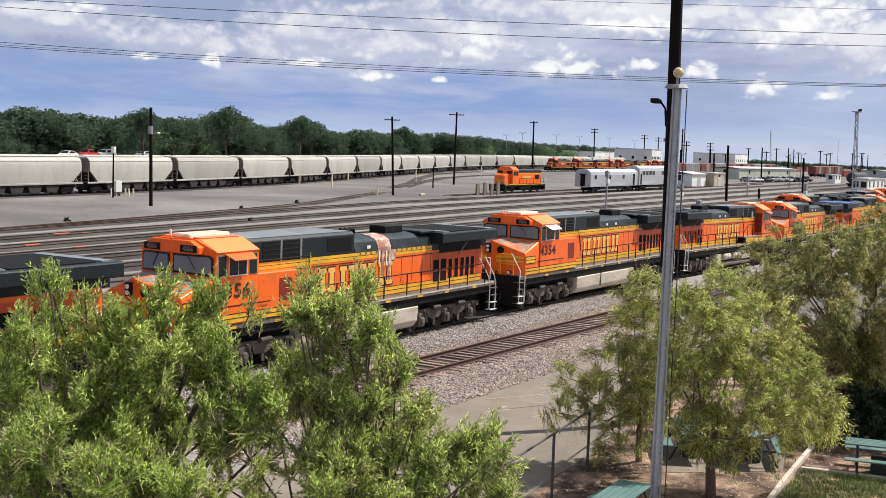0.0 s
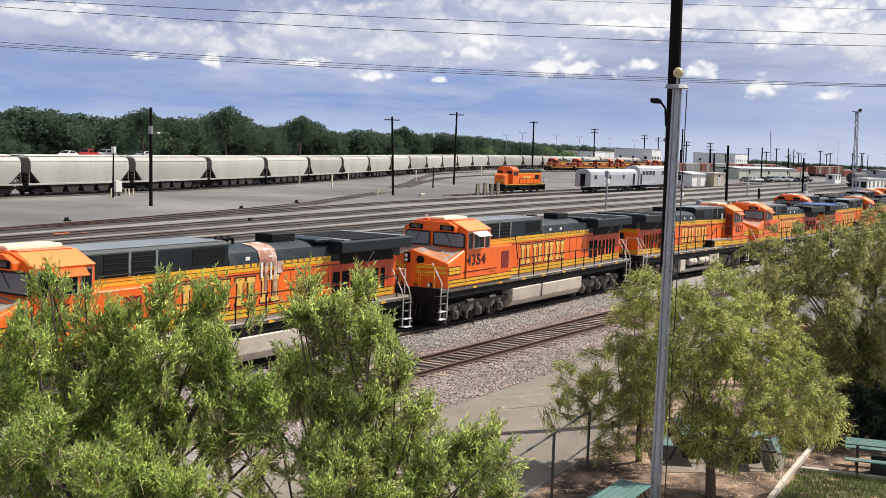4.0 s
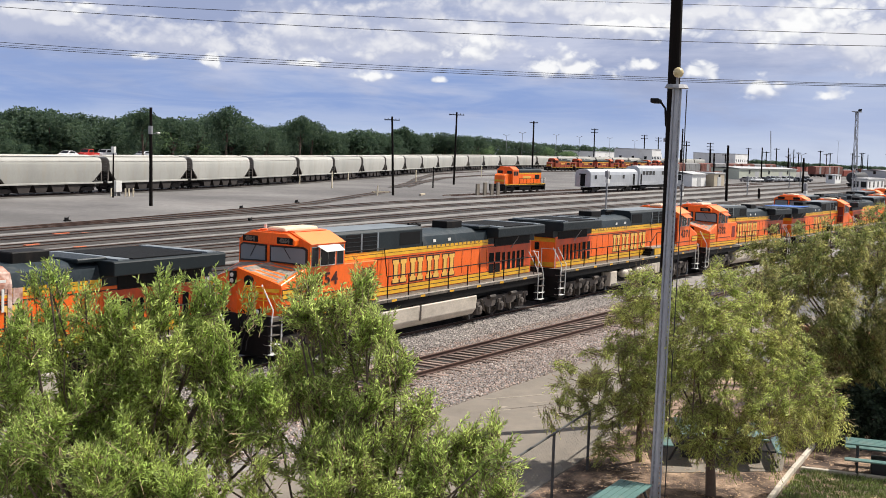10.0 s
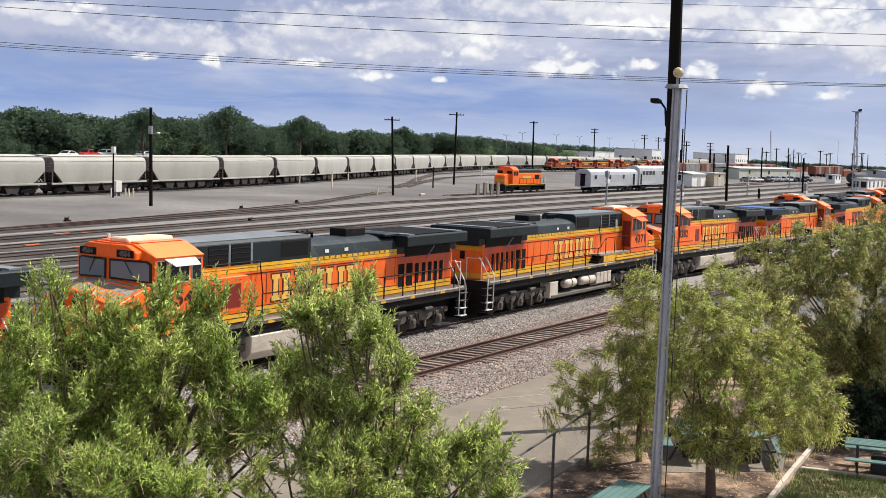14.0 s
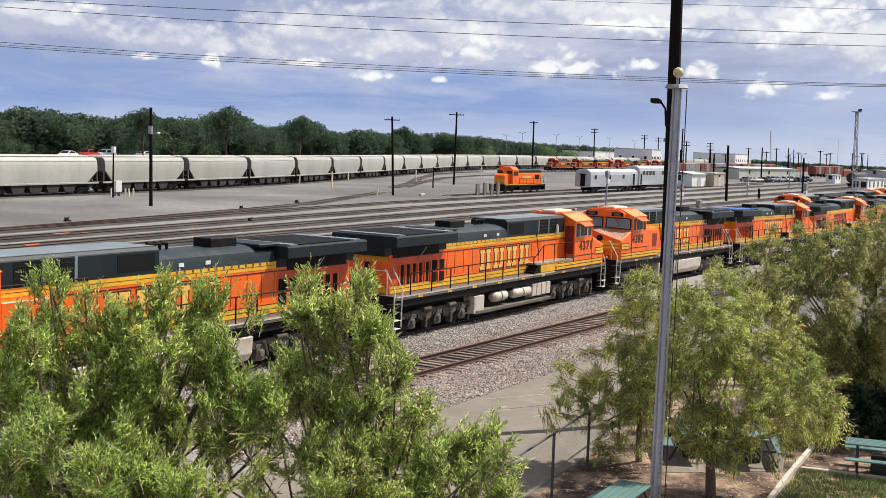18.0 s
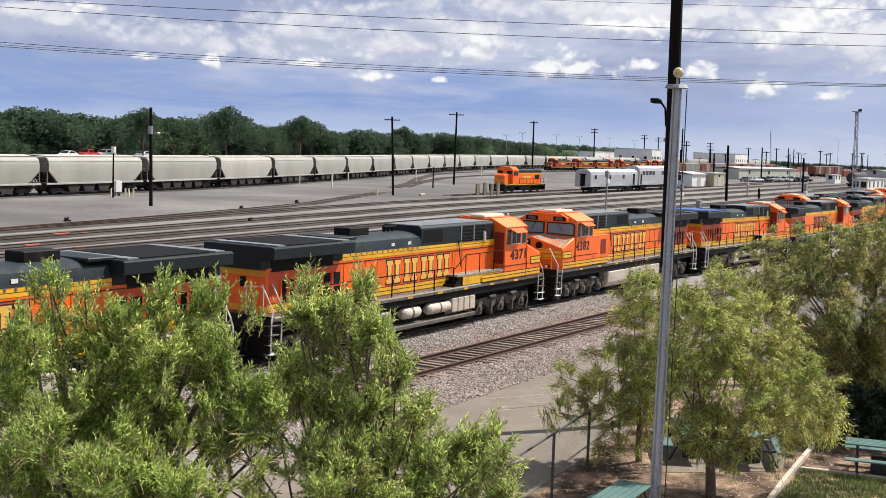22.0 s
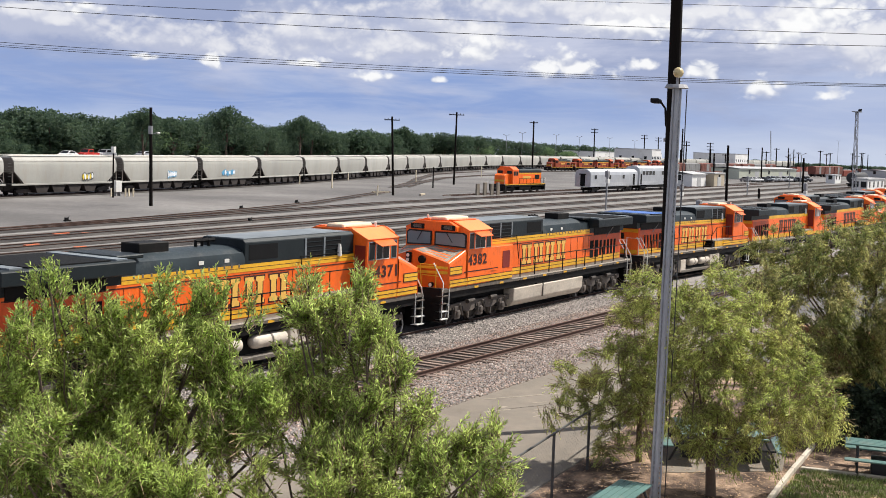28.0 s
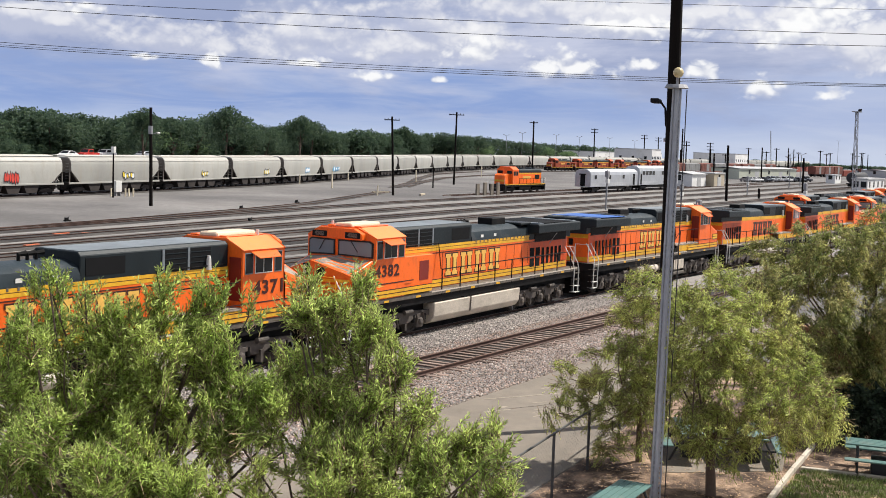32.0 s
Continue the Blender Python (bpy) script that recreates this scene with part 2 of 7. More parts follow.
M_PEACH = paint("sun_faded_peach", (0.74, 0.56, 0.40), 0.6, vary=0.12, dirt=(0.35, 0.22, 0.14), dirt_amount=0.3)
M_DECK = paint("dirty_non_slip_deck", (0.30, 0.26, 0.215), 0.85, vary=0.35, dirt=(0.06, 0.05, 0.045), dirt_amount=0.5, big=1.8, fine=9)
M_SILL = paint("grey_sill_steel", (0.11, 0.095, 0.08), 0.6, vary=0.25, dirt=(0.30, 0.25, 0.19), dirt_amount=0.4, big=1.5)
M_TANK = paint("beige_dusty_tank", (0.54, 0.48, 0.40), 0.55, vary=0.16, dirt=(0.20, 0.16, 0.12), dirt_amount=0.4, stretch=(0.5, 1, 1))
M_WHITE = paint("white_rail_paint", (0.75, 0.74, 0.70), 0.5, vary=0.12, dirt=(0.3, 0.26, 0.2), dirt_amount=0.3)
M_CREAM = paint("cream_roof_paint", (0.80, 0.70, 0.52), 0.55, vary=0.12, dirt=(0.4, 0.3, 0.2), dirt_amount=0.3)
M_RED = paint("dark_red_panel", (0.20, 0.018, 0.010), 0.5, vary=0.15)
M_GLASS = glass_dark("cab_glass", (0.015, 0.018, 0.02))
# paler than the side glass: the sky's reflection is in its base colour
M_GLASS_FRONT = glass_dark("windshield_glass_sky_tint", (0.20, 0.235, 0.26))
M_RUBBER = paint("black_rubber", (0.012, 0.012, 0.012), 0.6, bump=0.0)
M_NUMBER = paint("dark_number_paint", (0.05, 0.012, 0.010), 0.5, vary=0.1, bump=0)
M_MARK = paint("lettering_yellow", (0.80, 0.47, 0.10), 0.45, vary=0.10, bump=0)
M_SCREEN = paint("dark_grille", (0.0100, 0.0105, 0.0115), 0.85, vary=0.2, bump=0.5, grain=40, gloss=0.12)
M_STEEL = paint("worn_rail_steel", (0.075, 0.040, 0.030), 0.7, metal=0.1, vary=0.2, fine=20)
M_RAILTOP = paint("polished_rail_head", (0.30, 0.25, 0.22), 0.4, metal=0.8, vary=0.15)
M_TIE = paint("weathered_tie_wood", (0.185, 0.135, 0.11), 0.9, vary=0.35, fine=18, per_object=0.5, stretch=(1, 0.25, 1), bump=0.5)
M_HOP = paint("pale_grey_hopper", (0.365, 0.36, 0.33), 0.5, vary=0.10, dirt=(0.33, 0.29, 0.23), dirt_amount=0.35, big=0.35, per_object=0.17, stretch=(1, 1, 0.3))
M_HOPROOF = paint("pale_hopper_roof", (0.62, 0.60, 0.55), 0.55, vary=0.12, dirt=(0.35, 0.31, 0.26), dirt_amount=0.35)
M_WOODPOLE = paint("creosoted_pole_wood", (0.009, 0.007, 0.006), 0.95, vary=0.3, fine=10, stretch=(1, 1, 0.08), bump=0.5, gloss=0.12)
M_GALV = paint("galvanised_steel", (0.30, 0.30, 0.31), 0.55, metal=0.4, vary=0.2, fine=30)
M_RUSTHEAD = paint("rusty_rail_head", (0.13, 0.075, 0.055), 0.7, vary=0.2)
M_TWIG = paint("tan_dry_twig", (0.25, 0.18, 0.11), 0.85, vary=0.2, per_island=0.5, bump=0)
M_BARK = paint("grey_brown_bark", (0.1300, 0.0940, 0.0720), 0.9, vary=0.3, fine=25, stretch=(1, 1, 0.3), bump=0.7, grain=40)


# ---------------------------------------------------------------- ground and tracks
M_YARD = paint("pale_packed_yard_gravel", (0.124, 0.117, 0.114), 0.95, big=0.035, fine=1.3, vary=0.26, shift=(0.170, 0.161, 0.154), bump=0.5, grain=9, bump_dist=0.05, dirt=(0.13, 0.115, 0.105), dirt_amount=0.38)
M_BALLAST = paint("grey_crushed_ballast", (0.26, 0.238, 0.222), 0.95, big=0.15, fine=9, vary=0.25, bump=1.0, grain=16, bump_dist=0.05)
M_BALLAST_OLD = paint("dark_oily_ballast", (0.034, 0.030, 0.028), 0.95, big=0.12, fine=5, vary=0.3, bump=1.0, grain=12, bump_dist=0.05, shift=(0.068, 0.060, 0.054))
M_DARK_BED = paint("black_bed_stone", (0.028, 0.024, 0.022), 0.8, big=0.4, fine=9, vary=0.35, bump=1.0, grain=14, bump_dist=0.05)
M_STONE = paint("grey_ballast_stone", (0.345, 0.305, 0.275), 0.9, vary=0.15, per_island=0.7, bump=0.3)
M_STONE_BROWN = paint("dark_brown_stone", (0.075, 0.052, 0.042), 0.9, vary=0.2, per_island=0.6, bump=0.3)
M_STONE_PINK = paint("pink_brown_stone", (0.36, 0.275, 0.23), 0.9, vary=0.15, per_island=0.7, bump=0.3)
M_CONCRETE = paint("worn_tan_concrete", (0.205, 0.176, 0.142), 0.9, big=0.25, fine=3, vary=0.14, dirt=(0.125, 0.105, 0.085), dirt_amount=0.5, bump=0.5, grain=24)
M_MULCH = paint("red_brown_bare_soil", (0.075, 0.047, 0.034), 0.95, big=0.9, fine=7, vary=0.4, shift=(0.30, 0.205, 0.14), bump=0.9, grain=18, bump_dist=0.04)
M_GRASS = paint("clipped_grass_blade", (0.20, 0.25, 0.075), 0.7, vary=0.25, per_island=0.6, bump=0)
LOCO_Y, SIDE_Y = 26.56, 21.62


def dip(x):
    """The main line falls away gently beyond the trees."""
    t = min(1.0, max(0.0, (x - 60) / 50))
    return -0.6 * t * t * (3 - 2 * t)


def ground():
    xs = [-3000, -600, -150, -40, -10, 0, 10, 20, 30, 40, 50, 60, 68, 76, 84, 92, 100, 110, 130, 160, 200, 300, 500, 700, 850, 950, 1050, 1600, 3000, 4800]
    ys = [-3000, -600, -100, -20, 0, 8, 14, 16.8, 17.9, 19.4, 24, 28.5, 34, 36, 44, 60, 90, 130, 200, 320, 480, 600, 800, 1000, 1200, 2400, 4800]
    v, f = [], []
    for y in ys:
        k = 1.0 if 20 < y < 37 else (0.5 if 36 < y < 50 else 0.0)
        for x in xs:
            far = math.hypot(x, y)
            v.append((x, y, -0.15 + k * dip(x) - 0.025 * max(0.0, far - 1000)))
    n = len(xs)
    for j in range(len(ys) - 1):
        for i in range(n - 1):
            f.append((j * n + i, j * n + i + 1, (j + 1) * n + i + 1, (j + 1) * n + i))
    solid("ground", S().add(v, f), M_YARD, "pale packed gravel ground of a railway yard", "ground", kind="structure")


ground()


def strip(name, y0, y1, x0, x1, z, material, label, slope=0.0, steps=40):
    """A low bed that follows the main line: sloped shoulders on both sides."""
    sh = S()
    rings = []
    for i in range(steps + 1):
        x = x0 + (x1 - x0) * i / steps
        o = slope * (x - 40)
        d = dip(x) if y0 > 19 and y1 < 38 else 0.0
        w = 0.03 * math.sin(x * 1.7) + 0.05 * math.sin(x * 0.53 + y0)
        rings.append([(x, y0 - 0.5 + o + w, -0.19 + d), (x, y0 + o + w, z + d), (x, y1 + o - w, z + d), (x, y1 + 0.5 + o - w, -0.19 + d)])
    sh.loft(rings)
    return solid(name, sh, material, label, "ballast", kind="structure")


strip("ballast_main", 24.2, 29.0, -20, 260, -0.10, M_BALLAST, "grey crushed stone bed under the main track")
strip("ballast_side", 18.1, 23.7, -20, 160, -0.135, M_BALLAST, "grey and pinkish crushed stone bed under the side track", slope=-0.0)

# dark strip between the rails stands in for the train's shade
strip("ballast_oil", 25.55, 27.6, -20, 200, -0.085, M_DARK_BED, "stones between the main rails, blackened for the train's shade")

sh = S()
sh.loft([[(x, y - 1.15, -0.16), (x, y - 1.05, -0.131), (x, y + 1.05, -0.131), (x, y + 1.15, -0.16)] for x, y in ((-20, SIDE_Y + 0.85), (30, SIDE_Y), (100, SIDE_Y - 1.0), (160, SIDE_Y - 2))])
solid("ballast_side_dark", sh, M_DARK_BED, "dark fouled stones between the ties of the side track", "ballast", kind="structure")

RAIL = [(-0.066, -0.15), (0.066, -0.15), (0.066, -0.135), (0.012, -0.12), (0.012, -0.035), (0.036, -0.03), (0.036, 0.0), (-0.036, 0.0), (-0.036, -0.03), (-0.012, -0.035), (-0.012, -0.12), (-0.066, -0.135)]
TIE_MESH = S().box(-0.098, 0.098, -1.3, 1.3, -0.30, -0.135).mesh("tie", 0.012)


def track(name, line, label, ties=(), rail_z=0.0, rusty=False, use_dip=False):
    """line: points (x, y) of the centre; ties: stretch (x0, x1) with single ties."""
    t = thing(name, label, "railway track", kind="structure")
    pts = [Vector((x, y, 0)) for x, y in line]

    def at(x):
        for a, b in zip(pts, pts[1:]):
            if a.x <= x <= b.x:
                return a.y + (b.y - a.y) * (x - a.x) / (b.x - a.x)
        return pts[-1].y

    n = max(2, int((pts[-1].x - pts[0].x) / 8))
    xs = [pts[0].x + (pts[-1].x - pts[0].x) * i / n for i in range(n + 1)]
    for side in (-0.7535, 0.7535):
        sh = S()
        sh.loft([[(x, at(x) + side + a, b + rail_z + (dip(x) if use_dip else 0)) for a, b in RAIL] for x in xs])
        r = part("rail", sh, M_STEEL, t, "rust-brown steel rail")
        head = S()
        head.loft([[(x, at(x) + side + a, b + rail_z + (dip(x) if use_dip else 0)) for a, b in ((-0.03, 0.0005), (0.03, 0.0005), (0.03, 0.003), (-0.03, 0.003))] for x in xs])
        part("rail_head", head, M_RUSTHEAD if rusty else M_RAILTOP, r, "worn rail head")
    if ties:
        x = ties[0]
        TIE_MESH.materials.clear()
        TIE_MESH.materials.append(M_TIE)
        while x < ties[1]:
            j = random.uniform(-0.04, 0.04)
            part("tie", TIE_MESH, None, t, at=pose(x + j, at(x) + random.uniform(-0.06, 0.06), rail_z + (dip(x) if use_dip else 0) - 0.015 + random.uniform(-0.01, 0.01), 0, 0, random.uniform(-1.5, 1.5)))
            x += 0.51
    return t


track("track_1", [(-20, LOCO_Y), (260, LOCO_Y)], "main track under the moving locomotives", (12, 60), use_dip=True)
track("track_2", [(-20, SIDE_Y + 0.85), (30, SIDE_Y), (100, SIDE_Y - 1.0), (160, SIDE_Y - 2)], "rusty side track with weathered wooden ties", (20, 62), rail_z=0.06, rusty=True)
YARD = [(31.9, 0.0), (37.0, 0.0), (42.2, 0.005), (47.2, 0.01), (52.0, 0.02), (56.6, 0.035), (60.8, 0.06), (65.2, 0.09), (70.0, 0.115), (75.6, 0.14)]
for i, (y0, m) in enumerate(YARD):
    x1 = 300 if i < 6 else 420
    line = [(-10, y0 - 65 * m), (55, y0), (130, y0 + 75 * m), (x1, y0 + 75 * m + (x1 - 130) * m * 0.45)]
    track("track_%d" % (i + 3), line, "dark oily yard track seen across the yard", rail_z=0.0, rusty=True, use_dip=i == 0)
    sh = S()
    for (xa, ya), (xb, yb) in zip(line, line[1:]):
        d0, d1 = (dip(xa), dip(xb)) if i == 0 else (0, 0)
        sh.loft([[(xa, ya - 2.0, -0.19 + d0), (xa, ya - 1.6, -0.075 + d0), (xa, ya + 1.5, -0.075 + d0), (xa, ya + 1.9, -0.19 + d0)], [(xb, yb - 2.0, -0.19 + d1), (xb, yb - 1.6, -0.075 + d1), (xb, yb + 1.5, -0.075 + d1), (xb, yb + 1.9, -0.19 + d1)]])
    solid("ballast_yard_%d" % (i + 1), sh, M_BALLAST_OLD, "dark oily stone bed under a yard track", "ballast", kind="structure")
# pale dusty gravel left between the yard tracks
M_DUSTY = paint("pale_dusty_gravel", (0.255, 0.240, 0.225), 0.95, big=0.06, fine=1.6, vary=0.3, shift=(0.15, 0.14, 0.13), bump=0.4, grain=9, bump_dist=0.04, stretch=(0.35, 1, 1))
for i, ((ya, ma), (yb, mb)) in enumerate(zip(YARD, YARD[1:])):
    sh = S()
    rings = []
    for k in range(61):
        x = -10 + 5.0 * k
        mid = [y0 + (x - 55) * m if x < 130 else y0 + 75 * m + (x - 130) * m * 0.45 for y0, m in ((ya, ma), (yb, mb))]
        c, w = (mid[0] + mid[1]) / 2 + 0.1 * math.sin(k * 1.3 + i), max(0.25, (mid[1] - mid[0]) / 2 - 2.0) * (0.75 + 0.25 * math.sin(k * 0.9 + 2.1 * i))
        rings.append([(x, c - w, -0.16), (x, c - w, -0.125), (x, c + w, -0.125), (x, c + w, -0.16)])
    sh.loft(rings)
    solid("gravel_strip_%d" % (i + 1), sh, M_DUSTY, "pale dusty gravel between two yard tracks", "gravel", kind="structure")
# ladder lead that leaves the outermost yard track and ends at a stop, and two curved storage tracks beyond it
LEADS = ([(55, 75.6), (80, 80.2), (108, 86.5), (120.8, 90.3), (139.5, 97.8), (161, 106)],
         [(178.7, 116.1), (206, 129.5), (229.4, 142.8), (270.5, 163.7), (300, 173.5), (326.7, 180.3)],
         [(184, 117.2), (206, 128.1), (241.5, 144), (262, 150.5), (282.2, 155.7), (320, 162)])
for i, lead in enumerate(LEADS):
    track("track_%d" % (20 + 20 * i), lead, "lead track that curves away across the yard", rusty=True)
    sh = S()
    sh.loft([[(x, y - 1.5, -0.19), (x, y - 1.2, -0.085 - 0.006 * i), (x, y + 1.2, -0.085 - 0.006 * i), (x, y + 1.5, -0.19)] for x, y in lead])
    solid("ballast_lead_%d" % (i + 1), sh, M_BALLAST_OLD, "dark stone bed under the lead track", "ballast", kind="structure")


# ---------------------------------------------------------------- locomotives
def text_mesh(body, size, depth=0.004):
    c = bpy.data.curves.new("text", "FONT")
    c.body, c.size, c.extrude, c.align_x, c.align_y, c.resolution_u = body, size, depth, "CENTER", "CENTER", 3
    c.offset, c.space_character = 0.016, 1.12
    ob = new("text", c)
    me = bpy.data.meshes.new_from_object(ob.evaluated_get(bpy.context.evaluated_depsgraph_get()))
    bpy.data.objects.remove(ob)
    return me


def U(u):
    return u - 11.15


def wheel_shape(r, w):
    """A flanged wheel pair on its axle, axle along y."""
    sh = S()
    for s in (-1, 1):
        rings = []
        for y, q in ((0.66, r + 0.025), (0.69, r + 0.025), (0.70, r), (0.66 + w, r - 0.012), (0.66 + w, r * 0.80), (0.63 + w, r * 0.76), (0.63 + w, r * 0.34), (0.67 + w, r * 0.30), (0.67 + w, 0.02)):
            rings.append([(q * math.cos(2 * math.pi * j / 20), s * y, q * math.sin(2 * math.pi * j / 20)) for j in range(20)])
        sh.loft(rings)
    sh.tube([(0, -0.75, 0), (0, 0.75, 0)], 0.09, 10)
    return sh


WHEEL_BIG = wheel_shape(0.53, 0.14).mesh("wheelset", smooth=True)
WHEEL_BIG.materials.append(M_TRUCK)
WHEEL_SMALL = wheel_shape(0.44, 0.13).mesh("wheelset", smooth=True)
WHEEL_SMALL.materials.append(M_BLACK)


def letters_block(parent, u0, u1, z0, z1, y, side):
    """The operator's lettering as plain outlined bars."""
    w = (u1 - u0) / 4

    def column(a, b, lo, hi, deep):
        f, e = 0.09, 0.14
        rim = [(a - f, lo), (b + f, lo), (b + f, lo + e), (b, lo + e + 0.04), (b, hi - e - 0.04), (b + f, hi - e), (b + f, hi), (a - f, hi), (a - f, hi - e), (a, hi - e - 0.04), (a, lo + e + 0.04), (a - f, lo + e)]
        return S().along_y([(U(p), q) for p, q in rim], y - deep, y + deep)

    for i in range(4):
        for a, b in ((u0 + w * i + 0.17, u0 + w * i + 0.42), (u0 + w * i + 0.72, u0 + w * i + 0.97)):
            k = part("lettering_bar", column(a - 0.05, b + 0.05, z0 - 0.05, z1 + 0.05, 0.006), M_NUMBER, parent, "dark outline of a lettering bar")
            part("lettering_face", column(a, b, z0, z1, 0.012), M_MARK, k, "plain yellow lettering bar")


def locomotive(label):
    """A six-axle wide-cab diesel. Front towards -x, its left side towards -y; origin on the rails at its middle."""
    t = thing("locomotive", label, "locomotive", "moving train of orange locomotives")
    # frame and decks
    sill = S().along_y([(U(0.95), 1.54), (U(21.35), 1.54), (U(21.35), 1.72), (U(0.95), 1.72)], -1.52, 1.52)
    frame_ = part("underframe", sill, M_SILL, t, "grimy grey side sill", bevel=0.02)
    for s in (-1, 1):
        band = S().box(U(7.1), U(21.2), s * 1.524 - 0.004, s * 1.524 + 0.004, 1.655, 1.70)
        part("sill_stripe", band, M_TANK, frame_, "worn pale reflective stripe")
        for q in (3.6, 5.9, 8.2, 10.3, 12.6, 14.9, 17.0, 19.3):
            part("sill_plate", S().box(U(q), U(q + 0.34), s * 1.524 - 0.005, s * 1.524 + 0.005, 1.555, 1.635), M_YELLOW, frame_, "small yellow plate")
    part("lower_frame", S().box(U(1.3), U(21.0), -0.95, 0.95, 0.85, 1.43), M_BLACK, t)
    # black box that fills in the deep shade under the deck
    part("sill_web", S().box(U(1.1), U(21.2), -1.44, 1.44, 1.26, 1.545), M_BLACK, t, "black box for the shade below the side sill")
    # long hood
    hood = S().along_x([(-1.0, 1.72), (-1.0, 3.30), (1.0, 3.30), (1.0, 1.72)], U(5.0), U(21.0))
    hood_ob = part("hood", hood, M_ORANGE, t, "orange engine hood side", bevel=0.03)
    for s in (-1, 1):
        part("stripe", S().box(U(5.05), U(16.7), s * 1.004 - 0.004, s * 1.004 + 0.004, 3.26, 3.50), M_YELLOW, hood_ob, "yellow stripe below the roof")
        part("thin_line", S().box(U(5.05), U(20.9), s * 1.008 - 0.004, s * 1.008 + 0.004, 3.15, 3.185), M_NUMBER, hood_ob)
        part("lower_stripe", S().box(U(7.2), U(20.9), s * 1.004 - 0.004, s * 1.004 + 0.004, 1.76, 2.04), M_YELLOW, hood_ob, "weathered yellow stripe along the deck")
        part("thin_line", S().box(U(7.2), U(20.9), s * 1.008 - 0.004, s * 1.008 + 0.004, 1.895, 1.92), M_NUMBER, hood_ob)
        part("thin_line", S().box(U(7.2), U(20.9), s * 1.008 - 0.004, s * 1.008 + 0.004, 2.05, 2.075), M_NUMBER, hood_ob)
        part("thin_line", S().box(U(5.05), U(16.7), s * 1.008 - 0.004, s * 1.008 + 0.004, 3.375, 3.39), M_NUMBER, hood_ob)
        # panel colour carries dirt and the radiator wing's shade
        part("radiator_panel", S().box(U(16.75), U(20.93), s * 1.002 - 0.003, s * 1.002 + 0.003, 2.08, 3.14), M_DIRTY_SHADE, hood_ob, "dirtier red panel with the wing's shade in its colour")
        letters_block(hood_ob, 8.90, 13.95, 2.17, 3.06, s * 1.006, s)
        # service doors: fine joints and latches
        for q in (7.9, 8.7, 11.0, 14.4, 15.2, 15.95, 16.6):
            part("door_joint", S().box(U(q), U(q) + 0.014, s * 1.010 - 0.004, s * 1.010 + 0.004, 2.18, 3.14), M_RED, hood_ob)
    # roofs: dark green
    high = part("dynamic_brake_hood", S().along_x([(-0.96, 3.30), (-0.96, 4.20), (-0.84, 4.31), (0.84, 4.31), (0.96, 4.20), (0.96, 3.30)], U(5.02), U(11.2)), M_GREEN, t, "dark green high hood section", bevel=0.02)
    # bluish and pale: the sky's reflection is put into the sheet's colour
    part("roof_sheet", S().box(U(5.2), U(11.1), -0.82, 0.82, 4.312, 4.325), M_ROOFSHEET, high, "roof sheet painted pale for the sky's reflection")
    for s in (-1, 1):
        for q in (5.85, 6.95):
            g = S().box(U(q), U(q + 0.95), s * 0.965 - 0.004, s * 0.965 + 0.006, 3.50, 4.18)
            gr = part("air_intake", g, M_SCREEN, high, "dark louvred air intake")
            for k in range(4):
                part("slat", S().box(U(q), U(q + 0.95), s * 0.972 - 0.006, s * 0.972 + 0.010, 3.56 + 0.16 * k, 3.59 + 0.16 * k), M_GREEN, gr)
            part("intake_post", S().box(U(q + 0.95), U(q + 1.05), s * 0.97 - 0.006, s * 0.97 + 0.012, 3.48, 4.20), M_ROOFSHEET, high)
        part("hood_panel", S().box(U(9.5), U(11.0), s * 0.965 - 0.004, s * 0.965 + 0.006, 3.62, 4.12), M_SCREEN, high, "dark recessed panel")
    low = []
    for k in range(9):
        a = math.pi * k / 8
        low.append((-0.98 * math.cos(a) ** 1 if abs(math.cos(a)) < 0.97 else -0.98 * math.copysign(1, math.cos(a)), 3.62 + 0.46 * math.sin(a) ** 0.6))
    low = [(-0.98, 3.30)] + low + [(0.98, 3.30)]
    engine = part("engine_roof", S().along_x(low, U(11.2), U(16.7)), M_GREEN_TOP, t, "rounded grey-green engine roof", smooth=True)
    for q in (11.9, 12.2, 12.5):
        part("air_horn", S().tube([(U(q), 0.0, 4.05), (U(q), 0.0, 4.26), (U(q) - 0.22, 0.05, 4.28)], 0.05, 8, 0.08), M_BLACK, engine, "black air horn")
    part("exhaust_box", S().box(U(14.1), U(15.4), -0.38, 0.38, 4.0, 4.36), M_BLACK, engine, "black exhaust stack box", bevel=0.03)
    for s in (-1, 1):
        for q in (12.0, 13.2):
            part("roof_latch", S().box(U(q), U(q + 0.22), s * 0.985 - 0.01, s * 0.985 + 0.008, 3.62, 3.74), M_WHITE, engine, "small white plate")
        lug = S()
        for k in range(14):
            q = 11.5 + 0.36 * k
            lug.box(U(q), U(q + 0.07), s * 1.0 - 0.02, s * 1.0 + 0.015, 3.42, 3.52)
        part("lug_strip", lug, M_SILL, engine, kind="stuff")
    part("white_vent", S().tube([(U(6.0), 1.03, 3.46), (U(6.0), 1.03, 3.80), (U(6.0), 1.03, 3.9)], 0.09, 8, 0.05), M_WHITE, high, "small white vent pipe")
    # radiator wings
    wing = [(-0.99, 3.24), (-0.99, 3.56), (-1.54, 3.62), (-1.54, 4.0), (-1.46, 4.04), (1.46, 4.04), (1.54, 4.0), (1.54, 3.62), (0.99, 3.56), (0.99, 3.24)]
    rad = part("radiator_cab", S().along_x(wing, U(16.65), U(21.35)), M_GREEN, t, "dark green overhanging radiator housing", bevel=0.02)
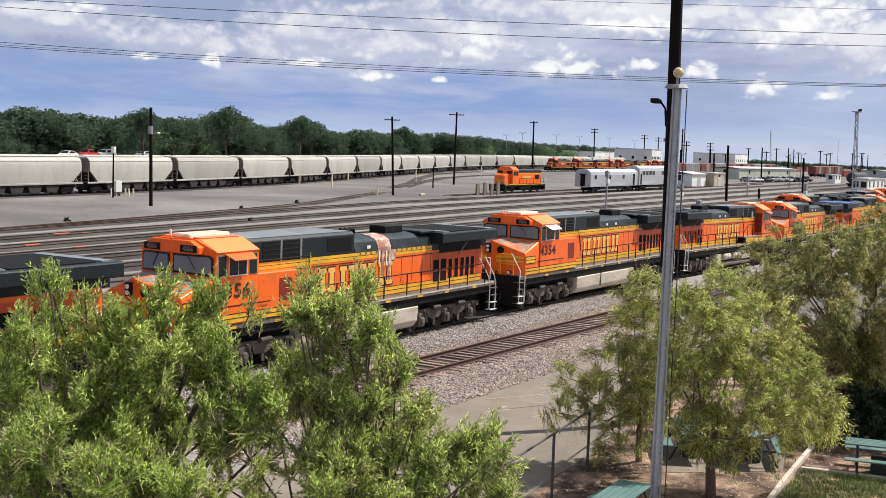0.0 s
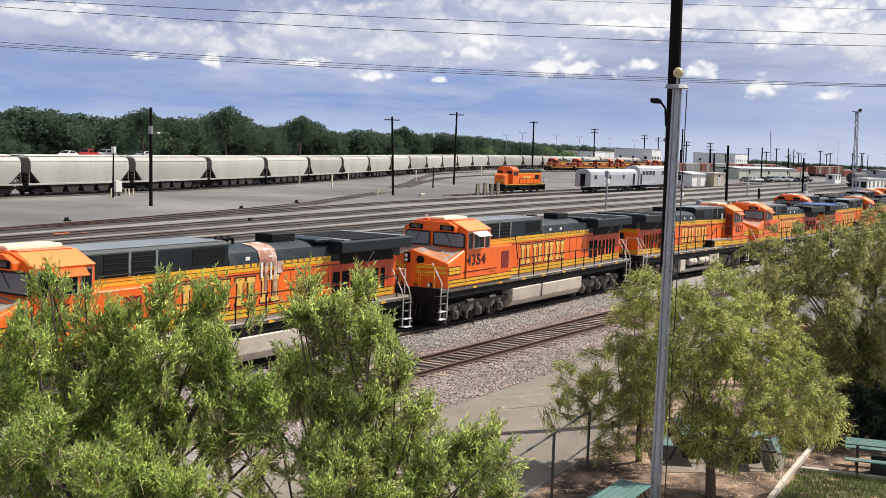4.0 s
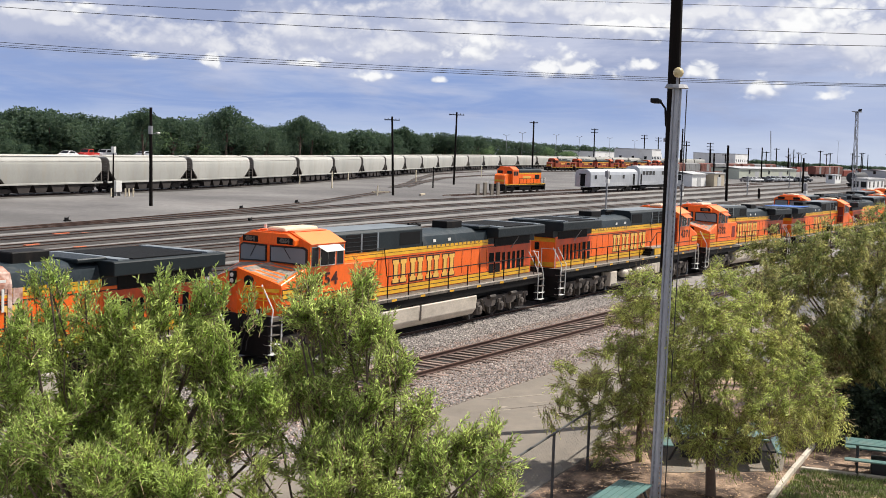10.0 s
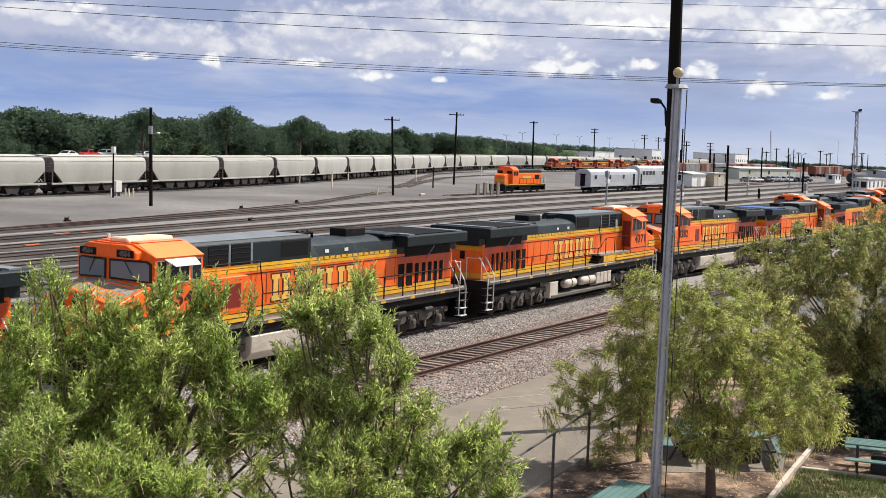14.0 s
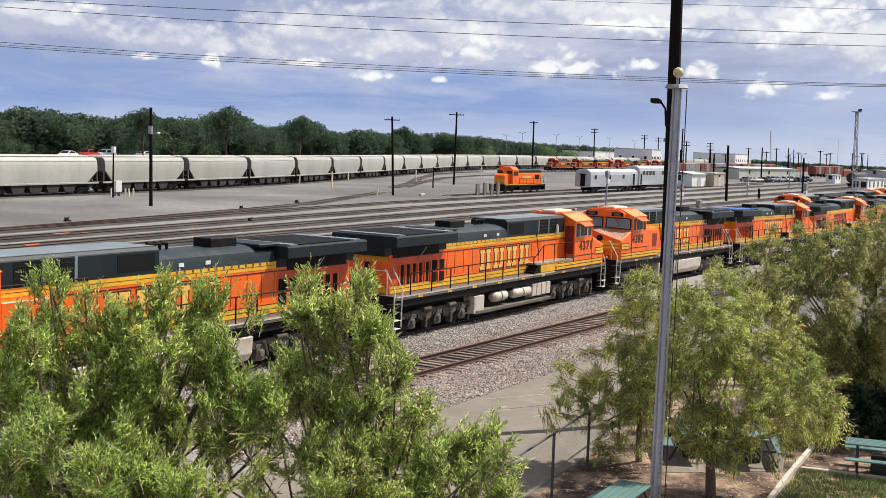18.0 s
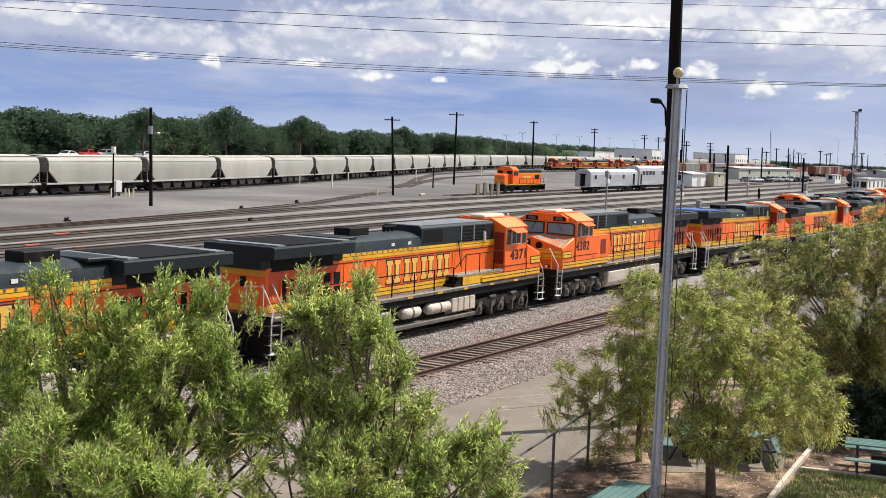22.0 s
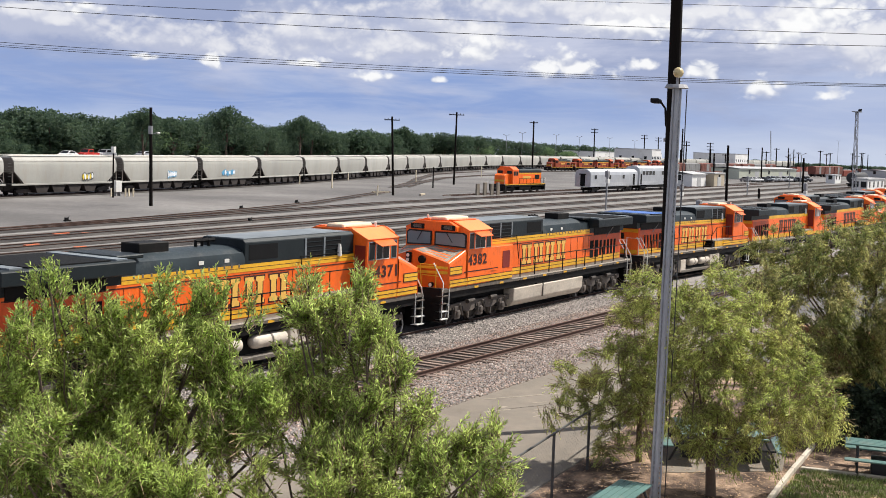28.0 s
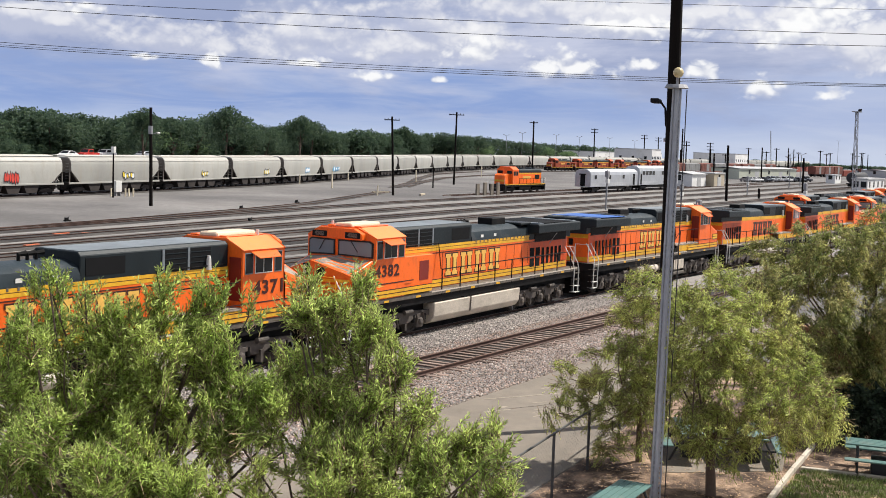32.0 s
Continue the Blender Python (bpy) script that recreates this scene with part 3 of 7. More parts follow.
    part("radiator_screen", S().box(U(17.5), U(20.4), -1.40, 1.40, 4.042, 4.075), M_SCREEN, rad, "black radiator mesh")
    for q in (16.9, 20.6):
        part("radiator_rib", S().box(U(q), U(q + 0.42), -1.44, 1.44, 4.042, 4.085), M_ROOFSHEET, rad, "pale roof strip")
    part("fan_hatch", S().box(U(15.8), U(16.9), -1.0, 1.0, 4.0, 4.12), M_GREEN, rad, bevel=0.03)
    for s in (-1, 1):
        part("under_wing_screen", S().along_y([(U(17.3), 3.14), (U(20.8), 3.14), (U(20.8), 3.53), (U(17.3), 3.53)], s * 1.0 - 0.012, s * 1.0 + 0.012), M_BLACK, rad, "black screen under the wing")
        for q in (18.9,):
            part("wing_brace", S().tube([(U(q), s * 1.02, 3.0), (U(q), s * 1.40, 3.55)], 0.02, 6), M_GALV, rad)
        # louvred vents on the hood flank
        for q, z0, z1 in ((16.85, 2.45, 2.88), (17.45, 2.45, 2.88), (16.85, 1.98, 2.38), (17.45, 1.98, 2.38), (18.1, 2.05, 2.84), (18.62, 2.05, 2.84), (19.1, 2.05, 2.84), (19.55, 2.05, 2.84), (20.0, 2.05, 2.84)):
            w = 0.44 if q < 18 else 0.26
            v = part("louvre", S().box(U(q), U(q + w), s * 1.012 - 0.006, s * 1.012 + 0.012, z0, z1), M_SCREEN, hood_ob, "black louvred vent")
            part("louvre_frame", S().box(U(q + w), U(q + w) + 0.07, s * 1.014 - 0.006, s * 1.014 + 0.03, z0, z1), M_ORANGE, v)
    # rear end
    end = part("rear_wall", S().box(U(20.96), U(21.04), -0.98, 0.98, 1.74, 3.28), M_ORANGE, t, "orange rear wall")
    part("rear_stripe", S().box(U(21.042), U(21.05), -0.96, 0.96, 3.0, 3.2), M_YELLOW, end)
    part("rear_stripe", S().box(U(21.042), U(21.05), -0.96, 0.96, 1.78, 2.0), M_YELLOW, end)
    part("rear_headlight", S().box(U(21.04), U(21.10), -0.12, 0.12, 2.6, 2.95), M_BLACK, end, bevel=0.02)
    # cab
    def brow_line(y):
        """The cab's front: a shallow V with its edge in the middle."""
        return 2.56 + 0.20 * abs(y)

    prof = [(-1.55, 1.72), (-1.55, 3.99), (-1.58, 4.03), (-0.82, 4.40), (0, 4.40), (0.82, 4.40), (1.58, 4.03), (1.55, 3.99), (1.55, 1.72), (0, 1.72)]
    front = [(U(brow_line(y)), y, z) for y, z in prof]
    back = [(U(4.98), y, z) for y, z in prof]
    cab = S().loft([front, back], caps=False)
    cab.add(front, [(0, 1, 2, 3, 4, 9), (9, 4, 5, 6, 7, 8)])
    cab.add(back, [tuple(range(10))])
    cab_ob = part("cab", cab, M_ORANGE, t, "orange wide driver's cab", bevel=0.025)
    for s in (-1, 1):
        # fading and the sun's glare on the slope are both in this orange
        fac = [(s * 1.575, 4.036), (s * 0.83, 4.399), (s * 0.83, 4.408), (s * 1.59, 4.040)]
        part("roof_facet", S().along_x(fac, U(2.92), U(4.97)), M_FADED_GLARE, cab_ob, "faded sloping roof edge, paler still for the sun's glare")
    # number-board housing over the windshields
    part("brow", S().along_x([(-1.16, 3.97), (-1.16, 4.19), (-0.80, 4.385), (0.80, 4.385), (1.16, 4.19), (1.16, 3.97)], U(2.50), U(2.98)), M_ORANGE, cab_ob, bevel=0.02)
    for s in (-1, 1):
        nb = part("number_board", S().box(U(2.475), U(2.51), s * 0.76 - 0.34, s * 0.76 + 0.34, 4.02, 4.24), M_BLACK, cab_ob, "black number board", bevel=0.01)
        for k in range(4):
            part("number_bar", S().box(U(2.468), U(2.474), s * 0.76 - 0.24 + 0.13 * k, s * 0.76 - 0.16 + 0.13 * k, 4.09, 4.17), M_SILL, nb, "pale bar on the number board")
        ws = [(s * 0.08, 3.36), (s * 0.08, 3.94), (s * 1.34, 3.94), (s * 1.48, 3.86), (s * 1.48, 3.29)]
        sh_ = S().loft([[(U(brow_line(y) + x), y, z) for y, z in ws] for x in (-0.045, 0.01)])
        gs = part("windshield_gasket", sh_, M_RUBBER, cab_ob, "black rubber windshield gasket")
        wi = [(s * 0.14, 3.41), (s * 0.14, 3.885), (s * 1.31, 3.885), (s * 1.42, 3.82), (s * 1.42, 3.35)]
        part("windshield", S().loft([[(U(brow_line(y) + x), y, z) for y, z in wi] for x in (-0.053, -0.04)]), M_GLASS_FRONT, gs, "windshield pane with the sky's reflection in its colour")
        part("wiper", S().tube([(U(brow_line(0.6) - 0.07), s * 0.6, 3.92), (U(brow_line(0.88) - 0.07), s * 0.88, 3.5)], 0.012, 5), M_RUBBER, gs)
        # side windows and visor
        for a, b in ((3.02, 3.34), (3.52, 3.92), (3.96, 4.34), (4.50, 4.84)):
            fr = part("side_window", S().box(U(a) - 0.035, U(b) + 0.035, s * 1.552 - 0.008, s * 1.552 + 0.010, 3.25, 3.95), M_WHITE if a == 3.52 or a == 3.96 else M_ROOFSHEET, cab_ob, "pale window frame")
            part("window_pane", S().box(U(a), U(b), s * 1.563 - 0.006, s * 1.563 + 0.004, 3.285, 3.915), M_GLASS, fr, "dark window pane")
        visor = S().loft([[(U(3.28), s * 1.55, 3.97), (U(3.28), s * 1.55, 3.99), (U(3.42), s * 1.88, 3.80), (U(3.42), s * 1.88, 3.78)], [(U(4.60), s * 1.55, 3.97), (U(4.60), s * 1.55, 3.99), (U(4.5), s * 1.88, 3.80), (U(4.5), s * 1.88, 3.78)]])
        part("visor", visor, M_ORANGE, cab_ob, "small visor over the side window")
        # lower stripes along cab and nose
        part("stripe", S().box(U(1.42), U(7.0), s * 1.553 - 0.004, s * 1.553 + 0.004, 1.76, 2.02), M_YELLOW, cab_ob, "yellow stripe along the sill")
        part("thin_line", S().box(U(1.42), U(7.0), s * 1.557 - 0.004, s * 1.557 + 0.004, 1.88, 1.91), M_NUMBER, cab_ob)
        part("thin_line", S().box(U(1.42), U(7.0), s * 1.557 - 0.004, s * 1.557 + 0.004, 2.03, 2.06), M_NUMBER, cab_ob)
        part("nose_stripe", S().box(U(1.40), U(2.42), s * 1.556 - 0.006, s * 1.556 + 0.004, 2.24, 2.60), M_NUMBER, cab_ob)
        part("nose_stripe", S().box(U(1.42), U(2.38), s * 1.560 - 0.006, s * 1.560 + 0.004, 2.28, 2.41), M_YELLOW, cab_ob, "yellow nose stripe")
        part("nose_stripe", S().box(U(1.42), U(2.38), s * 1.560 - 0.006, s * 1.560 + 0.004, 2.44, 2.56), M_YELLOW, cab_ob, "yellow nose stripe")
        part("thin_line", S().box(U(2.6), U(5.6), s * 1.557 - 0.004, s * 1.557 + 0.004, 2.28, 2.32), M_NUMBER, cab_ob)
        part("roof_hatch", S().box(U(3.0), U(4.9), s * 0.62 - 0.16, s * 0.62 + 0.16, 4.402, 4.45), M_ORANGE, cab_ob, bevel=0.02)
    part("air_conditioner", S().along_x([(-0.42, 4.39), (-0.36, 4.54), (0.36, 4.54), (0.42, 4.39)], U(2.95), U(4.9)), M_PEACH, cab_ob, "sun-faded peach rooftop unit", bevel=0.04)
    part("antenna", S().tube([(U(3.3), 0.75, 4.39), (U(3.3), 0.75, 4.60)], 0.05, 8), M_WHITE, cab_ob)
    # nose: peaked top, bluntly pointed front
    nose = S()
    a = [(U(0.95), 0.0, 3.26), (U(1.36), -1.50, 2.74), (U(1.40), -1.54, 2.62), (U(1.36), -1.54, 1.72), (U(0.95), 0.0, 1.72), (U(1.36), 1.54, 1.72), (U(1.40), 1.54, 2.62), (U(1.36), 1.50, 2.74)]
    b = [(U(2.76), 0.0, 3.35), (U(2.76), -1.50, 3.22), (U(2.76), -1.54, 3.12), (U(2.76), -1.54, 1.72), (U(2.76), 0.0, 1.72), (U(2.76), 1.54, 1.72), (U(2.76), 1.54, 3.12), (U(2.76), 1.50, 3.22)]
    nose.loft([[Vector(p).lerp(Vector(q), k / 6) for p, q in zip(a, b)] for k in range(7)], caps=False)
    nose.add(a, [(0, 1, 2, 3, 4), (0, 4, 5, 6, 7)])
    nose_ob = part("nose", nose, M_ORANGE, t, "orange short nose", bevel=0.02)
    for s in (-1, 1):
        def on_top(u, v, lift):
            p, q = Vector(a[0]).lerp(Vector(a[1 if s < 0 else 7]), v), Vector(b[0]).lerp(Vector(b[1 if s < 0 else 7]), v)
            return p.lerp(q, u) + Vector((0, 0, lift))

        top = S().loft([[on_top(0.06 + 0.91 * k / 6, v, lift) for v, lift in ((0.05, -0.03), (0.5, -0.03), (0.92, -0.03), (0.92, 0.012), (0.5, 0.012), (0.05, 0.012))] for k in range(7)])
        part("nose_top", top, M_DECK, nose_ob, "dirty non-slip nose top")
        f = S()
        for z0, z1 in ((2.30, 2.42), (2.50, 2.62)):
            f.add([(U(0.93), s * 0.25, z0), (U(1.31), s * 1.5, z0), (U(1.31), s * 1.5, z1), (U(0.93), s * 0.25, z1)], [(0, 1, 2, 3)])
        part("nose_stripe", f, M_YELLOW, nose_ob, "yellow stripe on the nose front")
    for y in (-0.95, 0.95):
        dl = part("ditch_light", S().tube([(U(0.86), y, 1.86), (U(1.0), y, 1.86)], 0.10, 10), M_BLACK, nose_ob, "round ditch light")
        part("lens", S().tube([(U(0.85), y, 1.86), (U(0.862), y, 1.86)], 0.08, 10), M_WHITE, dl, "clear lens")
    for s in (-1, 1):
        part("nose_handrail", S().tube([(U(1.22), s * 1.2, 2.2), (U(0.92), s * 0.5, 2.25), (U(0.92), s * 0.5, 1.75)], 0.022, 5), M_YELLOW, nose_ob)
        part("brake_pipe", S().tube([(U(1.0), s * 0.35, 1.74), (U(0.78), s * 0.35, 1.9), (U(0.74), s * 0.3, 1.5), (U(0.8), s * 0.25, 1.1)], 0.03, 6), M_BLACK, nose_ob)
    part("headlight_housing", S().box(U(0.86), U(0.98), 0.05, 0.30, 2.70, 3.14), M_BLACK, nose_ob, bevel=0.02)
    for z in (2.82, 3.01):
        part("headlight", S().tube([(U(0.84), 0.175, z), (U(0.88), 0.175, z)], 0.075, 10), M_WHITE, nose_ob, "clear headlight lens")
    part("nose_opening", S().tube([(U(1.0), -0.4, 2.86), (U(1.12), -0.4, 2.86)], 0.17, 12), M_BLACK, nose_ob, "dark round nose opening")
    # equipment cabinets behind the cab on the left flank, raised platform on the right
    eq = part("equipment_cabinet", S().box(U(5.0), U(7.15), -1.50, -0.95, 1.74, 3.24), M_ORANGE, t, "orange equipment cabinet", bevel=0.03)
    part("cabinet_vent", S().box(U(6.12), U(6.80), -1.512, -1.49, 2.24, 3.0), M_RED, eq, "dark red vent")
    part("stripe", S().box(U(5.02), U(7.1), -1.508, -1.49, 1.78, 2.04), M_YELLOW, eq, "yellow stripe along the sill")
    pf = part("platform", S().box(U(5.0), U(9.1), 0.95, 1.52, 2.12, 2.20), M_DECK, t, "raised grey walkway platform")
    part("platform_skirt", S().box(U(5.0), U(8.6), 1.46, 1.50, 1.74, 2.12), M_YELLOW, pf, "yellow skirt below the platform")
    for k in range(3):
        part("platform_step", S().box(U(8.75 + 0.22 * k), U(8.97 + 0.22 * k), 1.0, 1.50, 1.74, 2.1 - 0.14 * k), M_BLACK, pf)
    for q in (5.9, 7.2, 8.4):
        part("platform_post", S().tube([(U(q), 1.5, 2.2), (U(q), 1.5, 3.02)], 0.022, 5), M_BLACK, pf)
    part("platform_rail", S().tube([(U(5.1), 1.5, 3.02), (U(8.4), 1.5, 3.02), (U(9.3), 1.5, 2.5)], 0.022, 5), M_BLACK, pf)
    part("rear_cab_door", S().box(U(4.97), U(5.01), 1.02, 1.48, 2.4, 3.8), M_RED, cab_ob, "shaded cab door")
    # handrails
    for s in (-1, 1):
        posts = (7.9, 9.4, 10.95, 12.47, 14.08, 15.13, 16.45, 17.36, 18.87, 20.4) if s < 0 else (9.4, 10.95, 12.47, 14.08, 15.6, 17.1, 18.6, 20.2)
        for q in posts:
            part("handrail_post", S().tube([(U(q), s * 1.5, 1.5), (U(q), s * 1.5, 2.55)], 0.028, 5), M_BLACK, t)
        part("handrail", S().tube([(U(posts[0]), s * 1.5, 2.55), (U(14), s * 1.5, 2.56), (U(posts[-1]), s * 1.5, 2.55)], 0.024, 5), M_BLACK, t, "long black handrail")
        # hood-top rail
        part("hood_rail", S().tube([(U(5.2), s * 1.04, 3.58), (U(8.3), s * 1.04, 3.58), (U(8.3), s * 1.2, 2.5)], 0.022, 5), M_BLACK, t)
    # end platforms, stairs and pale grab rails
    for e, d in ((0.95, -1), (21.35, 1)):
        part("pilot", S().along_y([(U(e), 0.32), (U(e + d * 0.12), 0.38), (U(e + d * 0.12), 1.35), (U(e), 1.72)], -1.45, 1.45), M_BLACK, t, "black pilot plate")
        part("coupler", S().box(min(U(e), U(e + d * 0.88)), max(U(e), U(e + d * 0.88)), -0.16, 0.16, 0.72, 1.0), M_TRUCK, t, "knuckle coupler", bevel=0.04)
        for y in (-0.7, -0.5, 0.5, 0.7):
            part("air_hose", S().tube([(U(e + d * 0.1), y, 1.2), (U(e + d * 0.3), y, 0.85), (U(e + d * 0.35), y, 0.55)], 0.025, 5), M_RUBBER, t)
        for s in (-1, 1):
            st = part("stairs", S().box(min(U(e - d * 0.35), U(e + d * 0.05)), max(U(e - d * 0.35), U(e + d * 0.05)), s * 1.28 - 0.03, s * 1.28 + 0.03, 0.45, 1.72), M_BLACK, t, "steel end stairs")
            for k in range(4):
                z = 0.45 + 0.32 * k
                part("tread", S().box(min(U(e - d * 0.38), U(e + d * 0.12)), max(U(e - d * 0.38), U(e + d * 0.12)), s * 1.42 - 0.16, s * 1.42 + 0.16, z, z + 0.025), M_WHITE if k < 2 else M_SILL, st, "stair tread")
            for off in (-0.40, 0.14):
                u_ = e - d * 0.10 + off * d
                part("grab_rail", S().tube([(U(u_), s * 1.52, 0.5), (U(u_), s * 1.53, 1.6), (U(u_ - d * 0.10), s * 1.50, 1.95), (U(u_ - d * 0.10), s * 1.25, 2.35), (U(u_ - d * 0.10), s * 1.0, 2.75)], 0.027, 6), M_WHITE, st, "white grab rail")
            part("end_rail", S().tube([(U(e + d * 0.08), s * 1.2, 1.75), (U(e + d * 0.08), s * 1.2, 2.7), (U(e + d * 0.08), s * 0.45, 2.7), (U(e + d * 0.08), s * 0.45, 1.75)], 0.024, 5), M_WHITE if d > 0 else M_YELLOW, t)
    # tank: smooth on the left, air reservoirs on the right
    tank = [(-1.46, 0.62), (-1.50, 1.20), (1.05, 1.20), (1.05, 0.42), (0.9, 0.30), (-1.05, 0.30), (-1.30, 0.40)]
    tk = part("fuel_tank", S().along_x(tank, U(7.4), U(15.0)), M_TANK, t, "dusty beige fuel tank", bevel=0.03)
    part("tank_seam", S().box(U(10.35), U(10.42), -1.515, -1.44, 0.6, 1.22), M_SILL, tk)
    part("tank_filler", S().tube([(U(9.9), -1.35, 1.2), (U(9.9), -1.35, 1.42)], 0.08, 8), M_BLACK, tk)
    for a_, b_ in ((11.75, 13.1), (9.4, 11.2)):
        rings = []
        for x, k in ((a_, 0.5), (a_ + 0.08, 0.9), (a_ + 0.2, 1.0), (b_ - 0.2, 1.0), (b_ - 0.08, 0.9), (b_, 0.5)):
            rings.append([(U(x), 1.27 + 0.24 * k * math.cos(2 * math.pi * j / 14), 0.95 + 0.24 * k * math.sin(2 * math.pi * j / 14)) for j in range(14)])
        rs = part("air_reservoir", S().loft(rings), M_TANK, t, "dusty pale air reservoir", smooth=True)
        part("reservoir_strap", S().tube([(U((a_ + b_) / 2) - 0.04, 1.27, 0.95), (U((a_ + b_) / 2) + 0.04, 1.27, 0.95)], 0.255, 14), M_SILL, rs)
    for k in range(4):
        part("battery_box", S().box(U(7.4 + 0.5 * k), U(7.4 + 0.5 * k + 0.44), 1.05, 1.46, 0.66, 1.24), M_TANK, t, "pale underfloor box", bevel=0.02)
    # plain black panel added over the tank's flank
    part("underfloor_rack", S().box(U(9.3), U(14.0), 1.052, 1.075, 0.50, 1.22), M_BLACK, t, "black panel behind the reservoirs")
    part("underfloor_box", S().box(U(14.05), U(14.95), 1.05, 1.47, 0.40, 1.16), M_TANK, t, "pale underfloor box", bevel=0.02)
    part("skid", S().box(U(7.4), U(14.8), 1.05, 1.50, 0.36, 0.52), M_SILL, t, "pale skid beam", bevel=0.02)
    # bogies
    for c in (4.65, 17.65):
        bg = part("bogie", S().box(U(c) - 2.6, U(c) + 2.6, -0.5, 0.5, 0.55, 0.85), M_BLACK, t)
        for s in (-1, 1):
            y = s * 1.18
            side = [(U(c) - 2.75, 0.70), (U(c) - 2.75, 0.92), (U(c) - 1.5, 0.98), (U(c) + 1.5, 0.98), (U(c) + 2.75, 0.92), (U(c) + 2.75, 0.70), (U(c) + 1.55, 0.66), (U(c) + 1.2, 0.52), (U(c) + 0.6, 0.52), (U(c) + 0.4, 0.66), (U(c) - 0.4, 0.66), (U(c) - 0.6, 0.52), (U(c) - 1.2, 0.52), (U(c) - 1.55, 0.66)]
            part("side_frame", S().along_y(side, y - 0.07, y + 0.07), M_FRAME, bg, "dusty cast side frame", bevel=0.02)
            for q in (-2.0, 0.0, 2.0):
                ab = part("axle_box", S().along_y([(U(c) + q - 0.27, 0.32), (U(c) + q - 0.15, 0.27), (U(c) + q + 0.15, 0.27), (U(c) + q + 0.27, 0.32), (U(c) + q + 0.20, 0.62), (U(c) + q + 0.30, 0.84), (U(c) + q - 0.30, 0.84), (U(c) + q - 0.20, 0.62)], y - 0.10, y + 0.10), M_FRAME, bg, "cast axle pedestal", bevel=0.02)
                part("bearing_cap", S().tube([(U(c) + q, y + s * 0.06, 0.53), (U(c) + q, y + s * 0.17, 0.53), (U(c) + q, y + s * 0.19, 0.53)], 0.17, 10, 0.10), M_DUST, ab, "dusty round bearing cap")
                part("damper", S().tube([(U(c) + q + 0.36, y + s * 0.12, 0.42), (U(c) + q + 0.10, y + s * 0.15, 0.92)], 0.045, 6), M_DUST, bg, "dusty slanting damper")
                for w in (-0.42, 0.42):
                    part("spring", S().tube([(U(c) + q + w, y + s * 0.02, 0.50), (U(c) + q + w, y + s * 0.02, 0.80)], 0.08, 8), M_BLACK, bg)
            for q in (-1.0, 1.0):
                part("brake_cylinder", S().tube([(U(c) + q - 0.28, y + s * 0.14, 0.98), (U(c) + q + 0.28, y + s * 0.14, 0.98)], 0.10, 10), M_TRUCK, bg, "grey brake cylinder")
                part("brake_hanger", S().box(U(c) + q - 0.07, U(c) + q + 0.07, y - 0.06, y + s * 0.1 + 0.06, 0.24, 0.66), M_TRUCK, bg)
            part("sand_pipe", S().tube([(U(c) - 2.7, y, 1.0), (U(c) - 2.85, y, 0.5), (U(c) - 2.7, y, 0.15)], 0.03, 5), M_GALV, bg)
        for q in (-2.0, 0.0, 2.0):
            part("wheelset", WHEEL_BIG, None, t, "steel wheel pair", at=pose(U(c) + q, 0, 0.53))
    return t


def number_locomotive(t, body):
    cab_ = [o for o in t.children if o.name.split(".")[0] == "cab"][0]
    me = text_mesh(body, 0.62)
    me.materials.append(M_NUMBER)
    small = text_mesh(body, 0.19, 0.002)
    small.materials.append(M_SILL)
    for o in list(cab_.children):
        if o.name.split(".")[0] == "number_board":
            for c in list(o.children):
                bpy.data.objects.remove(c)
            y = 0.76 if o.data.vertices[0].co.y > 0 else -0.76
            part("board_number", small, None, o, "pale number on the board", at=pose(U(2.47), y, 4.13, 90, 0, -90))
    for s, rz in ((-1, 0), (1, 180)):
        part("cab_number", me, None, cab_, "dark painted running number", at=pose(U(3.72 if s < 0 else 3.62), s * 1.562, 2.76, 90, 0, rz) @ Matrix.Diagonal((1.22, 1.0, 1.0, 1.0)))


LOCO = locomotive("orange diesel locomotive with dark green roof and yellow stripes")
MOVING_LOCOS = []
LOCOS = [(-1, 1, ""), (0, 1, "4356"), (1, 1, "4354"), (2, -1, "4371"), (3, 1, "4382"), (4, -1, ""), (5, -1, ""), (6, -1, ""), (7, 1, "")]
LOCO_LABELS = {0: "orange diesel locomotive with a patch of bare primer on its hood", 2: "orange diesel locomotive running long hood first with air reservoirs below",
               4: "orange diesel locomotive with a blue radiator roof"}


# slack in the couplers, as way of each engine from even spacing
SLACK = {-1: -0.5, 0: -0.5, 2: 0.12, 3: -0.16, 4: -0.1}


def loco_centre(t, k):
    """Where the middle of the k-th locomotive is on the main track."""
    s = 48.4546 - 1.72454 * t - 0.00952 * t * t + 0.0002 * t ** 3
    return s + (k - 1) * 22.3 + 11.15 + SLACK.get(k, 0.0)


